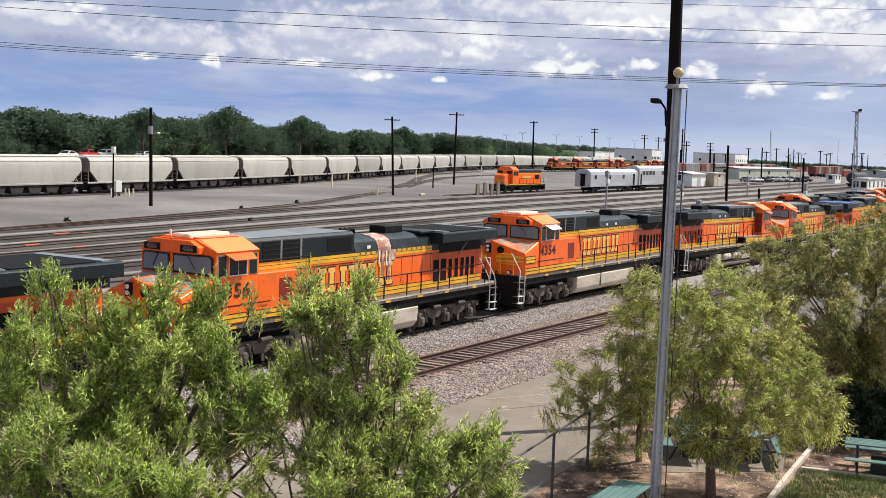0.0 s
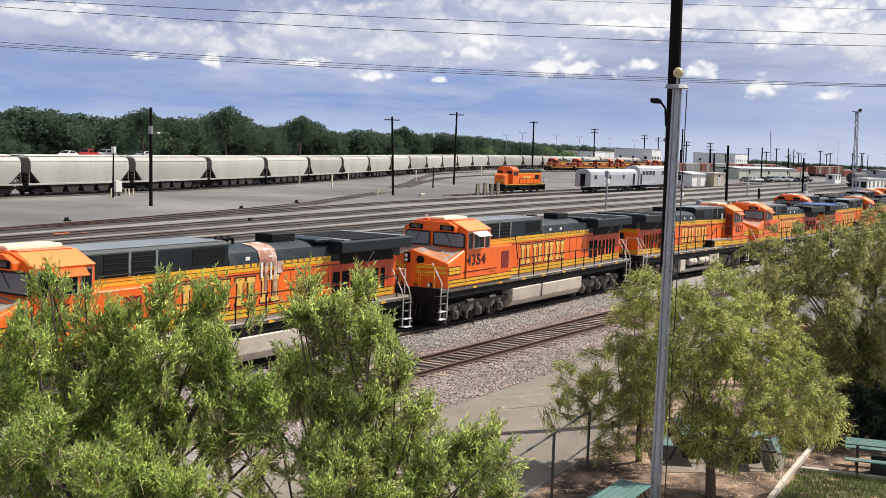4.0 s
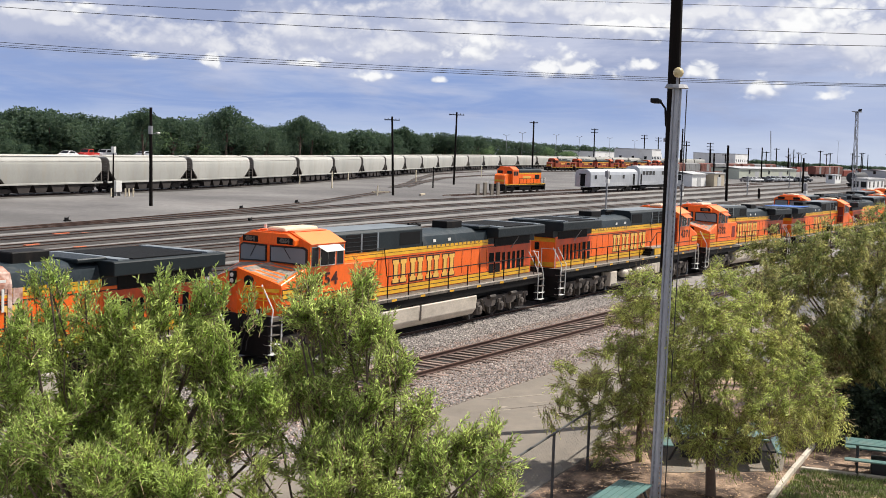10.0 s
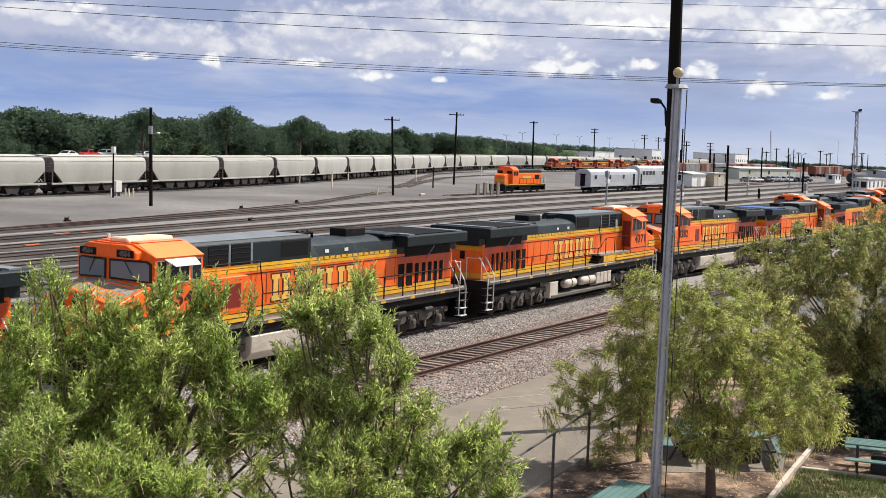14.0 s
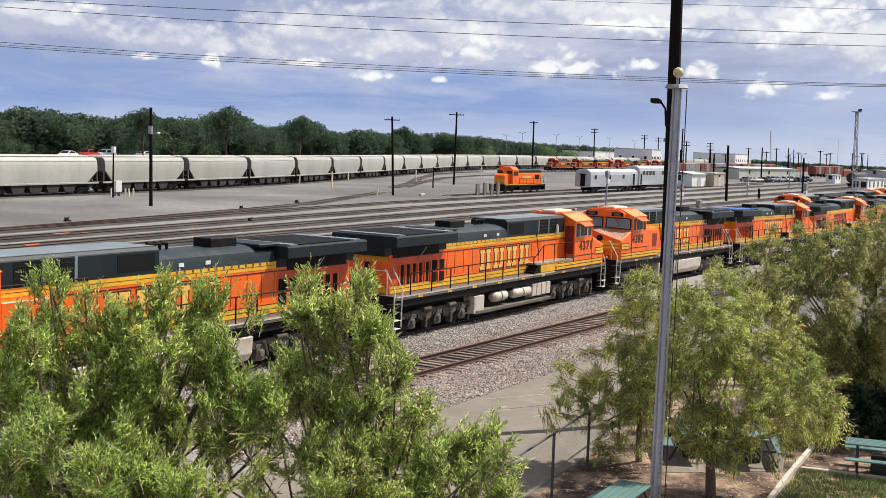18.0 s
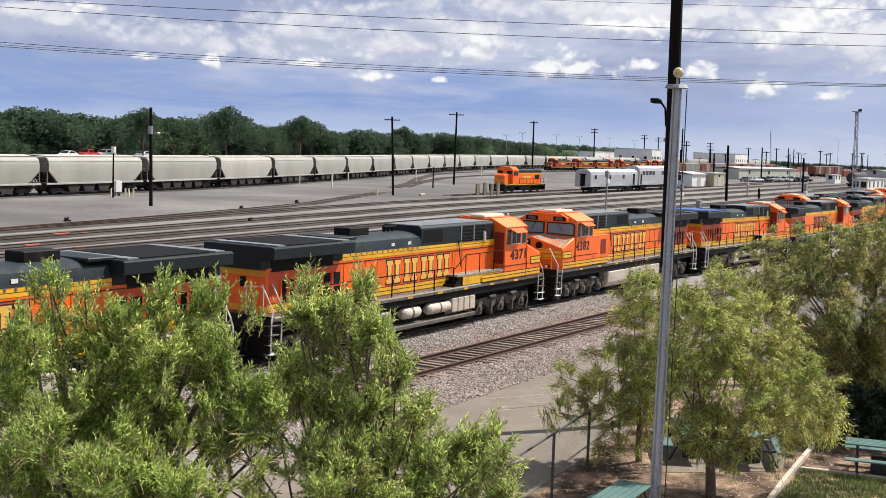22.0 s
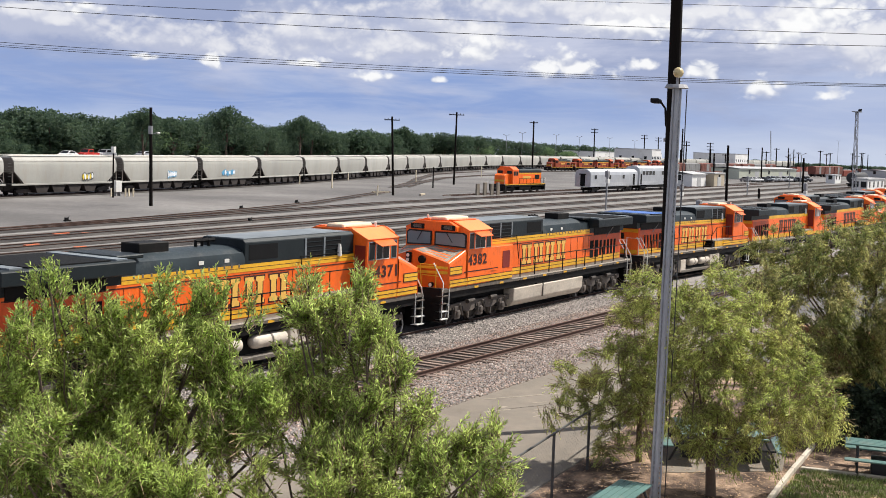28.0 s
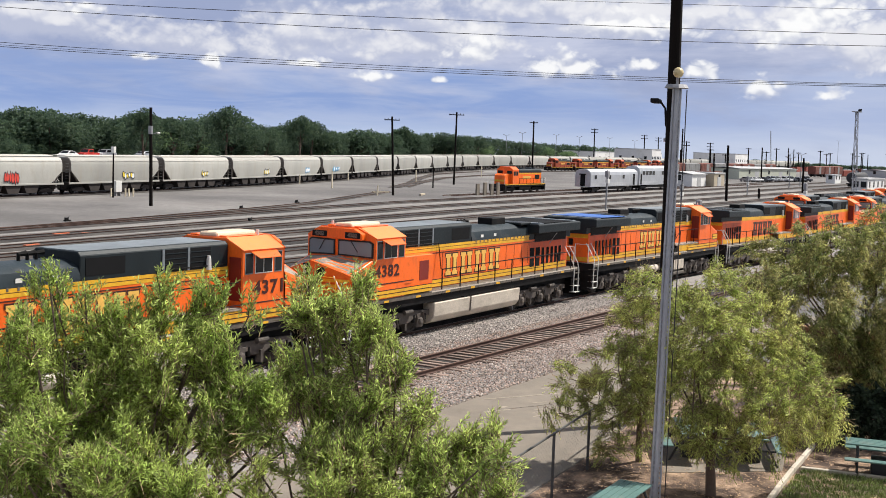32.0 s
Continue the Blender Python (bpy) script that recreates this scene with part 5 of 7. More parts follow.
ACROSS = math.radians(-59)
utility_pole((97.7, 95.1, -0.15), (98.3, 95.89, 10.6), 0.16, 0, "dark wooden yard pole with a lamp and equipment boxes", extra=True)
utility_pole((152.3, 99.02, -0.15), (152.9, 100.0, 11.6), 0.15, 1, "dark wooden pole with one crossarm", turn=ACROSS, arm_len=2.3)
utility_pole((208.58, 121.29, -0.15), (209.7, 121.8, 14.2), 0.17, 1, "dark wooden pole with one crossarm leaning slightly", turn=ACROSS, arm_len=3.0)
for bx, by, h, lean, arms, L_ in ((381, 190, 17.0, 1.2, 1, 3.0), (558, 244.4, 18.4, 0.9, 2, 3.6), (594, 231.9, 16.5, 1.5, 2, 3.4), (617, 233.1, 15.8, 0.6, 2, 3.4), (535.5, 188.7, 13.3, 0.6, 2, 3.2), (568.5, 188.4, 13.2, 0.5, 2, 3.2),
                                  (418.8, 149.2, 16.4, 0.5, 0, 2), (565, 168.6, 11.3, 0.3, 1, 2.6), (685, 164, 11.7, 0.4, 1, 3), (705, 187, 12.9, 0.4, 0, 2), (728, 187, 10.6, 0.3, 1, 3), (640, 176, 12.0, 0.4, 1, 3), (760, 176, 11.0, 0.3, 1, 3), (820, 170, 12.0, 0.3, 1, 3)):
    utility_pole((bx, by, -0.15), (bx + lean, by + lean * 0.6, h), 0.27, arms, "distant wooden utility pole over the yard", turn=ACROSS, arm_len=L_)
for bx, by, h in ((288.65, 94.47, 7.9), (200.4, 63.2, 9.2), (382.6, 109.7, 10.3), (268.6, 67.7, 7.5)):
    utility_pole((bx, by, -0.15), (bx + 0.5, by + 0.3, h), 0.20, 0, "plain dark wooden post between the tracks")
utility_pole((219.4, 63.1, -0.15), (219.5, 63.2, 1.7), 0.2, 0, "short dark wooden stub post between the tracks")


def light_mast(x, y, h, label="slim grey yard light mast with two lamp heads"):
    t = thing("light_mast", label, "light mast", "yard light masts")
    t.matrix_basis = pose(x, y, -0.15)
    part("mast", S().tube([(0, 0, 0), (0, 0, h)], 0.13, 6, 0.07), M_GALV, t, "slim grey mast")
    for s in (-1, 1):
        part("lamp_arm", S().tube([(0, 0, h - 0.1), (s * 0.5, -s * 0.9, h + 0.25)], 0.05, 5), M_GALV, t)
        part("lamp_head", S().box(s * 0.5 - 0.3, s * 0.5 + 0.3, -s * 0.9 - 0.2, -s * 0.9 + 0.2, h + 0.2, h + 0.4), M_GALV, t)


for x, y, h in ((411, 216.4, 12.2), (438, 223.4, 13.6), (474, 225.4, 13.6), (501, 226.8, 13.4), (541, 229, 13.7), (578, 231, 13.1), (914, 206.5, 20.6), (300, 79, 7.5), (330, 84, 8.5), (455, 120, 9.0), (520, 122, 9.0)):
    light_mast(x, y, h)


def lattice(name, base, top, w0, w1, steps, r, label, category, legs=3, steel=M_GALV):
    t = thing(name, label, category)
    b, h = Vector(base), Vector(top)

    def ring(f):
        w = w0 + (w1 - w0) * f
        c = b + (h - b) * f
        return [c + Vector((w * math.cos(0.6 + 2 * math.pi * j / legs), w * math.sin(0.6 + 2 * math.pi * j / legs), 0)) for j in range(legs)]

    for j in range(legs):
        part("leg", S().tube([ring(0)[j], ring(1)[j]], r, 6), steel, t, "grey tubular leg")
    sh = S()
    for i in range(steps):
        lo, hi = ring(i / steps), ring((i + 1) / steps)
        for j in range(legs):
            k = (j + 1) % legs
            sh.tube([lo[j], lo[k]], r * 0.55, 4)
            sh.tube([lo[j], hi[k]], r * 0.45, 4)
    part("bracing", sh, steel, t, "fine steel bracing", kind="stuff")
    return t


tower = lattice("light_tower", (247.3, 52.25, -0.4), (248.6, 52.96, 17.0), 0.55, 0.28, 14, 0.06, "tall grey lattice floodlight tower", "light tower", 4)
part("head_frame", S().box(247.5, 249.7, 52.2, 53.7, 16.9, 17.05), M_GALV, tower)
for k in range(4):
    part("floodlight", S().box(247.6 + 0.55 * k, 247.95 + 0.55 * k, 51.9 + 0.2 * k, 52.3 + 0.2 * k, 17.05, 17.5), M_BLACK, tower, "dark floodlight", bevel=0.03)
lattice("radio_mast", (730, 204, -0.2), (731.4, 205.5, 22.9), 0.5, 0.2, 10, 0.08, "thin far radio mast", "radio mast", 3)

# tall wooden pole and slim lattice mast beside the picnic ground
big = thing("street_pole", "tall dark wooden pole with a floodlight bracket", "pole")
part("pole", S().tube([(32.82, 11.98, -0.15), (32.98, 12.03, 4.80), (33.60, 12.38, 14.04)], 0.23, 14, 0.16), M_WOODPOLE, big, "dark weathered wooden shaft")
part("bracket", S().tube([(33.25, 12.27, 8.19), (33.22, 12.36, 8.41), (33.22, 12.40, 8.87), (33.11, 12.50, 9.05)], 0.03, 7), M_BLACK, big, "bent steel bracket")
part("floodlight", S().along_y([(32.90, 9.02), (32.90, 9.15), (33.19, 9.12), (33.19, 9.00)], 12.50, 12.75), M_BLACK, big, "small dark floodlight", bevel=0.02)
part("pole_band", S().tube([(33.31, 12.22, 7.92), (33.31, 12.22, 8.03)], 0.21, 12), M_GALV, big)
mast = lattice("lattice_mast", (24.62, 9.0, -0.15), (25.5, 9.28, 9.0), 0.12, 0.10, 84, 0.020, "slim grey lattice mast with a globe on top", "mast", 3, M_MAST)
part("core_pipe", S().tube([(24.62, 9.0, -0.15), (25.5, 9.28, 9.05)], 0.080, 8), M_MAST, mast, "grey centre pipe")
part("top_plate", S().tube([(25.5, 9.28, 9.02), (25.5, 9.28, 9.1)], 0.27, 12, 0.22), M_GALV, mast, "round top plate")
part("globe_stem", S().tube([(25.52, 9.28, 9.1), (25.52, 9.28, 9.3)], 0.03, 6), M_GALV, mast)
part("globe", S().ball((25.53, 9.27, 9.36), 0.115, 14, 9), M_BULB, mast, "yellowed globe", smooth=True)
part("side_cable", S().tube([(24.86, 8.85, -0.1), (25.3, 8.98, 4.5), (25.72, 9.12, 9.0)], 0.012, 5), M_WIRE, mast)


def wire(pts, r, label="thin dark overhead cable"):
    a, m, b = (Vector(q) for q in pts)
    path = []
    for i in range(41):
        f = -0.25 + 1.5 * i / 40
        l0 = (f - 0.5) * (f - 1) / 0.5
        l1 = f * (f - 1) / -0.25
        l2 = f * (f - 0.5) / 0.5
        path.append(a * l0 + m * l1 + b * l2)
    solid("overhead_cable", S().tube(path, r, 5), M_WIRE, label, "cable", "overhead cables")


wire([(40.08, 51.63, 14.10), (52.1, 31.24, 13.80), (64.17, 10.83, 13.83)], 0.015)
wire([(40.06, 51.61, 13.74), (52.07, 31.2, 13.16), (64.14, 10.79, 13.28)], 0.015)
wire([(46.62, 60.06, 12.72), (60.6, 36.2, 12.02), (74.7, 12.42, 12.00)], 0.016)
wire([(46.61, 60.04, 12.48), (60.6, 36.2, 11.78), (74.7, 12.42, 11.88)], 0.016)
wire([(46.2, 60.6, 12.60), (60.6, 36.3, 11.90), (74.7, 12.42, 11.95)], 0.011)
wire([(40.5, 51.2, 15.0), (52.4, 30.95, 14.93), (64.24, 10.92, 15.06)], 0.01)
# poles that carry the cables, either side of the view
for px, py in ((34.05, 61.85), (70.2, 0.63), (39.6, 72.0), (81.75, 0.5)):
    utility_pole((px, py, -0.15), (px, py, 16.2), 0.18, 2, "tall wooden pole that carries the overhead cables", "cable poles", arm_len=2.4, turn=0.5)


# ---------------------------------------------------------------- buildings and clutter across the yard
M_WHITEWALL = paint("white_painted_metal_wall", (0.78, 0.77, 0.75), 0.6, vary=0.1, dirt=(0.45, 0.42, 0.38), dirt_amount=0.3, big=0.1)
M_GREYWALL = paint("pale_grey_sheet_wall", (0.40, 0.40, 0.41), 0.7, vary=0.14, dirt=(0.25, 0.22, 0.2), dirt_amount=0.35, big=0.08)
M_SAGEWALL = paint("pale_sage_sheet_wall", (0.46, 0.48, 0.40), 0.7, vary=0.12, big=0.1)
M_TANWALL = paint("tan_block_wall", (0.42, 0.36, 0.27), 0.8, vary=0.12, big=0.2)
M_ROOFMETAL = paint("weathered_metal_roof", (0.45, 0.45, 0.45), 0.5, vary=0.15)
M_CARS = [paint("car_paint_white", (0.7, 0.7, 0.7), 0.3, bump=0), paint("car_paint_dark", (0.04, 0.045, 0.06), 0.3, bump=0), paint("car_paint_red", (0.45, 0.03, 0.02), 0.3, bump=0), paint("car_paint_silver", (0.4, 0.42, 0.44), 0.3, metal=0.4, bump=0)]


def building(name, x0, x1, y0, y1, h, wall, label, windows=0, doors=1, gable=0.0, rz=0.0):
    t = thing(name, label, "building", "yard buildings")
    cx, cy = (x0 + x1) / 2, (y0 + y1) / 2
    t.matrix_basis = pose(cx, cy, -0.15, 0, 0, rz)
    a, b = (x1 - x0) / 2, (y1 - y0) / 2
    w = part("wall", S().box(-a, a, -b, b, 0, h), wall, t, bevel=0.03)
    if gable:
        part("roof", S().along_x([(-b - 0.3, h), (0, h + gable), (b + 0.3, h), (b + 0.3, h + 0.12), (0, h + gable + 0.15), (-b - 0.3, h + 0.12)], -a - 0.3, a + 0.3), M_ROOFMETAL, t, "shallow metal gable roof")
    else:
        part("roof", S().box(-a - 0.15, a + 0.15, -b - 0.15, b + 0.15, h, h + 0.3), M_ROOFMETAL, t, "flat roof edge")
    for k in range(windows):
        x = -a + 2 * a * (k + 0.5) / windows
        part("window", S().box(x - 0.6, x + 0.6, -b - 0.04, -b + 0.02, h * 0.5, h * 0.5 + 1.3), M_GLASS, t, "dark window")
    for k in range(max(1, windows // 2)):
        y = -b + 2 * b * (k + 0.5) / max(1, windows // 2)
        part("window", S().box(-a - 0.04, -a + 0.02, y - 0.6, y + 0.6, h * 0.5, h * 0.5 + 1.3), M_GLASS, t, "dark window")
    for k in range(doors):
        x = -a + 2 * a * (k + 0.7) / (doors + 0.4)
        part("door", S().box(x - 1.4, x + 1.4, -b - 0.05, -b + 0.02, 0, min(3.2, h * 0.75)), M_ROOFMETAL, t, "grey roller door")
    return t


building("office_block", 540, 552, 207, 226, 9.0, M_WHITEWALL, "white two-storey yard office block", 6, 1)
building("shed", 273, 283, 94.5, 101, 2.9, M_WHITEWALL, "low white shed with a metal roof", 0, 1, 0.5)
building("shed", 284, 292, 92.8, 98, 3.1, M_TANWALL, "low tan block shed", 1, 1)
building("trailer_office", 274, 292, 55.2, 58.5, 3.4, M_WHITEWALL, "pale trailer office beside the tracks", 4, 0)
building("warehouse", 600, 700, 262, 290, 7.0, M_WHITEWALL, "long white far warehouse", 8, 3)


building("warehouse", 656, 680, 203, 227, 8.3, M_WHITEWALL, "white flat-roofed far warehouse", 6, 1)
building("warehouse", 385, 430, 114, 124, 3.5, M_SAGEWALL, "long low pale sage storage shed", 3, 2, 0.4, -8.6)
building("site_cabin", 386, 394, 87.6, 90.4, 2.5, M_WHITEWALL, "white site cabin with a dark window", 2, 0)
building("store", 560, 620, 100, 112, 3.0, M_GREYWALL, "low pale grey far store", 3, 1, 0.3, -8)
building("store", 455, 480, 137, 143, 3.0, M_TANWALL, "low tan far store", 2, 1, 0.4, -8)


def car(x, y, rz, m, truck=False):
    t = thing("parked_pickup" if truck else "parked_car", ("parked pickup with an open bed" if truck else "parked saloon car on the gravel"), "pickup" if truck else "car", "parked vehicles")
    t.matrix_basis = pose(x, y, -0.15, 0, 0, rz)
    side = [(-2.2, 0.35), (-2.25, 0.75), (-1.3, 0.95), (-0.7, 1.42), (0.9, 1.45), (1.6, 1.0), (2.25, 0.9), (2.25, 0.35)] if not truck else [(-2.7, 0.45), (-2.75, 0.95), (-1.5, 1.1), (-1.0, 1.75), (0.5, 1.78), (0.6, 1.1), (2.7, 1.1), (2.7, 0.45)]
    b = part("body", S().along_y(side, -0.88, 0.88), m, t, bevel=0.06)
    for s in (-1, 1):
        part("side_glass", S().along_y([(-0.9, 1.02), (-0.55, 1.36), (0.8, 1.38), (1.2, 1.02)] if not truck else [(-1.1, 1.2), (-0.85, 1.65), (0.4, 1.68), (0.45, 1.2)], s * 0.885 - 0.006, s * 0.885 + 0.006), M_GLASS, b, "dark side glass")
        for q in (-1.4, 1.4):
            wx = q * (1.15 if truck else 1.0)
            tr = part("wheel", S().tube([(wx, s * 0.70, 0.33), (wx, s * 0.9, 0.33)], 0.33, 14), M_RUBBER, t, "black tyre")
            part("rim", S().tube([(wx, s * 0.88, 0.33), (wx, s * 0.91, 0.33)], 0.19, 10), M_GALV, tr)
    part("windscreen", S().add([(-1.28, -0.8, 0.98), (-1.28, 0.8, 0.98), (-0.72, 0.72, 1.41), (-0.72, -0.72, 1.41)] if not truck else [(-1.48, -0.8, 1.14), (-1.48, 0.8, 1.14), (-1.02, 0.75, 1.74), (-1.02, -0.75, 1.74)], [(0, 1, 2, 3)]), M_GLASS, b)
    return t


rnd = random.Random(5)
for k in range(13):
    car(356 + 3.3 * k, 106.2 - 0.62 * k + rnd.uniform(-0.6, 0.6), 65 + rnd.uniform(-8, 8), M_CARS[rnd.choice((0, 1, 1, 3, 0, 3))], rnd.random() < 0.35)
# raised road behind the hopper train, with vehicles
bank = S()
bank.loft([[(x, hop_y(x) + 38, -0.3), (x, hop_y(x) + 44, 2.7), (x, hop_y(x) + 53, 2.7), (x, hop_y(x) + 60, -0.3)] for x in range(20, 300, 20)])
solid("road_bank", bank, M_YARD, "low earth bank with a road behind the far track", "embankment", kind="structure")
for x, m, tr, rz in ((160, 0, 0, 14), (167, 2, 1, 14), (173.5, 0, 1, 15), (189, 3, 0, 15)):
    c = car(x, hop_y(x) + 46.5, rz, M_CARS[m], tr)
    c.location.z = 2.7


def switch_stand(x, y):
    t = thing("switch_stand", "small dark track switch stand", "switch stand", "switch stands")
    t.matrix_basis = pose(x, y, -0.15) @ Matrix.Scale(0.62, 4)
    part("base", S().box(-0.5, 0.5, -0.25, 0.25, 0, 0.22), M_BLACK, t, bevel=0.02)
    part("lever", S().tube([(0, 0, 0.2), (0.35, 0, 0.75)], 0.04, 6), M_BLACK, t)
    part("motor_box", S().box(-0.4, 0.1, -0.2, 0.2, 0.22, 0.55), M_BLACK, t, bevel=0.03)


for x, y in ((74.0, 81.9), (103.2, 86.9), (88.0, 73.0), (120, 92.2)):
    switch_stand(x, y)
cab_box = thing("signal_cabinet", "white signal cabinet on short legs", "cabinet", at=pose(109.76, 112.64, -0.15))
part("cabinet", S().box(-0.5, 0.5, -0.35, 0.35, 0.5, 1.9), M_WHITE, cab_box, bevel=0.03)
part("leg", S().box(-0.4, -0.3, -0.25, 0.25, 0, 0.5), M_GALV, cab_box)
part("leg", S().box(0.3, 0.4, -0.25, 0.25, 0, 0.5), M_GALV, cab_box)
for x, y in ((108.07, 111.88), (109.82, 111.24), (110.25, 111.08), (110.81, 110.88)):
    solid("bollard", S().tube([(x, y, -0.15), (x, y, 0.85)], 0.1, 8), M_CREAM, "short pale steel bollard in the gravel", "bollard", "bollards")
for x, y, h, m in ((209.8, 131.0, 2.4, 0), (149.5, 100.0, 1.3, 0), (186.7, 112.9, 3.6, 1), (268.4, 148.1, 2.6, 0), (171.6, 131.4, 1.5, 0), (164.1, 118.9, 2.6, 0), (197.6, 144.0, 1.6, 0), (201.2, 141.8, 1.4, 0)):
    solid("marker_post", S().tube([(x, y, -0.15), (x + 0.04, y, h)], 0.13, 7, 0.11), M_WOODPOLE if m else M_CREAM, "dark wooden marker post in the gravel" if m else "slim pale marker post in the gravel", "post", "marker posts")
sp = thing("signal_post", "slim dark signal post with a lamp box", "signal post", at=pose(106.36, 109.81, -0.15))
part("post", S().tube([(0, 0, 0), (0, 0, 6.3)], 0.12, 7, 0.09), M_WOODPOLE, sp)
part("lamp_box", S().box(-0.2, 0.2, -0.25, 0.2, 5.4, 6.2), M_WHITE, sp, bevel=0.03)
for x, y, h in ((147.6, 62.6, 5.2), (231.4, 68.9, 3.8), (162.9, 57.8, 3.5), (160.0, 40.0, 4.5), (118.0, 40.0, 3.2)):
    t = thing("track_sign_post", "pale grey post with sign boxes between tracks", "sign post", "track sign posts", at=pose(x, y, -0.15))
    part("post", S().box(-0.09, 0.09, -0.09, 0.09, 0, h), M_GALV, t)
    part("sign_box", S().box(-0.35, 0.35, -0.2, 0.2, h - 0.9, h - 0.1), M_GALV, t, bevel=0.03)
    part("sign_box", S().box(-0.15, 0.45, -0.2, 0.2, h - 1.7, h - 1.1), M_WHITE, t, bevel=0.03)
for k, (x, y) in enumerate(((168.2, 93.4), (169.7, 92.9), (171.1, 92.4), (172.4, 92.0))):
    solid("concrete_barrier", S().box(x - 0.45, x + 0.45, y - 0.15, y + 0.15, -0.15, 1.7 + 0.2 * (k % 2)), M_CONCRETE, "upright weathered concrete panel beside the track", "barrier", "concrete panels", bevel=0.03)
for x, y, rz in ((157.5, 97.1, 20), (156.8, 104.3, -20)):
    solid("timber_baulk", S().box(-1.6, 1.6, -0.16, 0.16, 0, 0.3), M_TANWALL, "pale timber baulk lying on the gravel", "timber", "timber baulks", at=pose(x, y, -0.15, 0, 0, rz), bevel=0.02)
M_ORANGEBOARD = paint("faded_orange_board", (0.55, 0.13, 0.05), 0.8, vary=0.2)
for x, y, rz, L_ in ((56.0, 65.4, 12, 1.5), (63.9, 71.4, 8, 1.7), (66.0, 70.8, -10, 1.1), (57.5, 62.4, 5, 1.1)):
    solid("orange_board", S().box(-L_ / 2, L_ / 2, -0.13, 0.13, 0, 0.10), M_ORANGEBOARD, "faded orange board lying between the tracks", "board", "orange boards", at=pose(x, y, -0.13, 0, 0, rz), bevel=0.01)

M_BOX = [paint("boxcar_brown", (0.16, 0.055, 0.04), 0.8, vary=0.25), paint("boxcar_grey", (0.22, 0.22, 0.22), 0.8, vary=0.2), paint("tank_black", (0.03, 0.03, 0.032), 0.6, vary=0.2)]


def freight_car(x, y, m, tank=False):
    t = thing("freight_wagon", "stored black tank wagon" if tank else "stored weathered boxcar far across the yard", "freight wagon", "stored freight wagons", at=pose(x, y, 0))
    if tank:
        rings = []
        for q, k in ((-7.6, 0.5), (-7.4, 0.9), (-7.0, 1.0), (7.0, 1.0), (7.4, 0.9), (7.6, 0.5)):
            rings.append([(q, 1.5 * k * math.cos(2 * math.pi * j / 14), 2.6 + 1.5 * k * math.sin(2 * math.pi * j / 14)) for j in range(14)])
        part("tank", S().loft(rings), m, t, smooth=True)
        part("dome", S().tube([(0, 0, 4.0), (0, 0, 4.5)], 0.4, 10), m, t)
    else:
        b = part("body", S().along_x([(-1.5, 1.1), (-1.5, 4.1), (0, 4.35), (1.5, 4.1), (1.5, 1.1)], -7.6, 7.6), m, t, bevel=0.04)
        for s in (-1, 1):
            part("door", S().box(-1.5, 1.5, s * 1.52 - 0.03, s * 1.52 + 0.03, 1.2, 3.9), M_BOX[1], b)
            for k in range(10):
                q = -7.3 + 1.6 * k
                if abs(q) > 1.8:
                    part("rib", S().box(q - 0.05, q + 0.05, s * 1.52 - 0.03, s * 1.52 + 0.03, 1.15, 4.05), m, b)
    part("frame", S().box(-7.8, 7.8, -1.2, 1.2, 0.85, 1.1), M_BLACK, t)
    for e in (-1, 1):
        part("bogie", S().box(e * 5.6 - 1.3, e * 5.6 + 1.3, -1.05, 1.05, 0.3, 0.8), M_BLACK, t)
        for q in (-0.85, 0.85):
            part("wheelset", WHEEL_SMALL, None, t, at=pose(e * 5.6 + q, 0, 0.44))


rnd = random.Random(12)
for k in range(5):
    freight_car(402 + 16.2 * k, 146.0, M_BOX[k % 2], False)
for k in range(3):
    freight_car(500 + 16.2 * k, 121.0, M_BOX[0])
for k in range(3):
    freight_car(483 + 16.2 * k, 145.2, M_BOX[k % 2])
freight_car(346, 72.5, M_BOX[2], True)
track("track_24", [(380, 146), (520, 145)], "storage track under far boxcars")
track("track_26", [(480, 121), (560, 121)], "storage track under far brown boxcars")
track("track_25", [(300, 72.5), (430, 72.5)], "storage track under far tank wagons")

# rusty and pale containers and bare posts far across the yard
M_BIN = [paint("rust_red_container", (0.26, 0.065, 0.045), 0.7, vary=0.25), paint("pale_container", (0.48, 0.48, 0.47), 0.6, vary=0.15), paint("dark_container", (0.06, 0.062, 0.07), 0.6, vary=0.2), M_BOX[0]]
rnd = random.Random(17)
for x, y in ((485, 172), (520, 180), (556, 189), (546, 176), (497, 154), (515, 160), (556, 163), (580, 168), (647, 180), (633, 166), (660, 170), (691, 172), (740, 170), (739, 154), (709, 140), (680, 132), (640, 124), (600, 118), (570, 124), (350, 118), (362, 121)):
    k = rnd.choice((0, 0, 1, 2, 3))
    L_ = rnd.choice((3.0, 6.0, 6.0))
    t = thing("storage_container", ("rust-red", "pale grey", "dark", "brown")[k] + " steel storage container on the far yard gravel", "container", "far storage containers", at=pose(x, y, -0.15, 0, 0, rnd.uniform(-25, 25)))
    b = part("body", S().box(-L_, L_, -1.2, 1.2, 0.1, 2.6 if L_ > 4 else 2.3), M_BIN[k], t, bevel=0.04)
    part("door", S().box(-L_ - 0.05, -L_, -1.05, 1.05, 0.25, 2.2), M_BIN[k], b)
    part("skid", S().box(-L_ + 0.3, L_ - 0.3, -1.0, 1.0, 0, 0.1), M_BLACK, t)
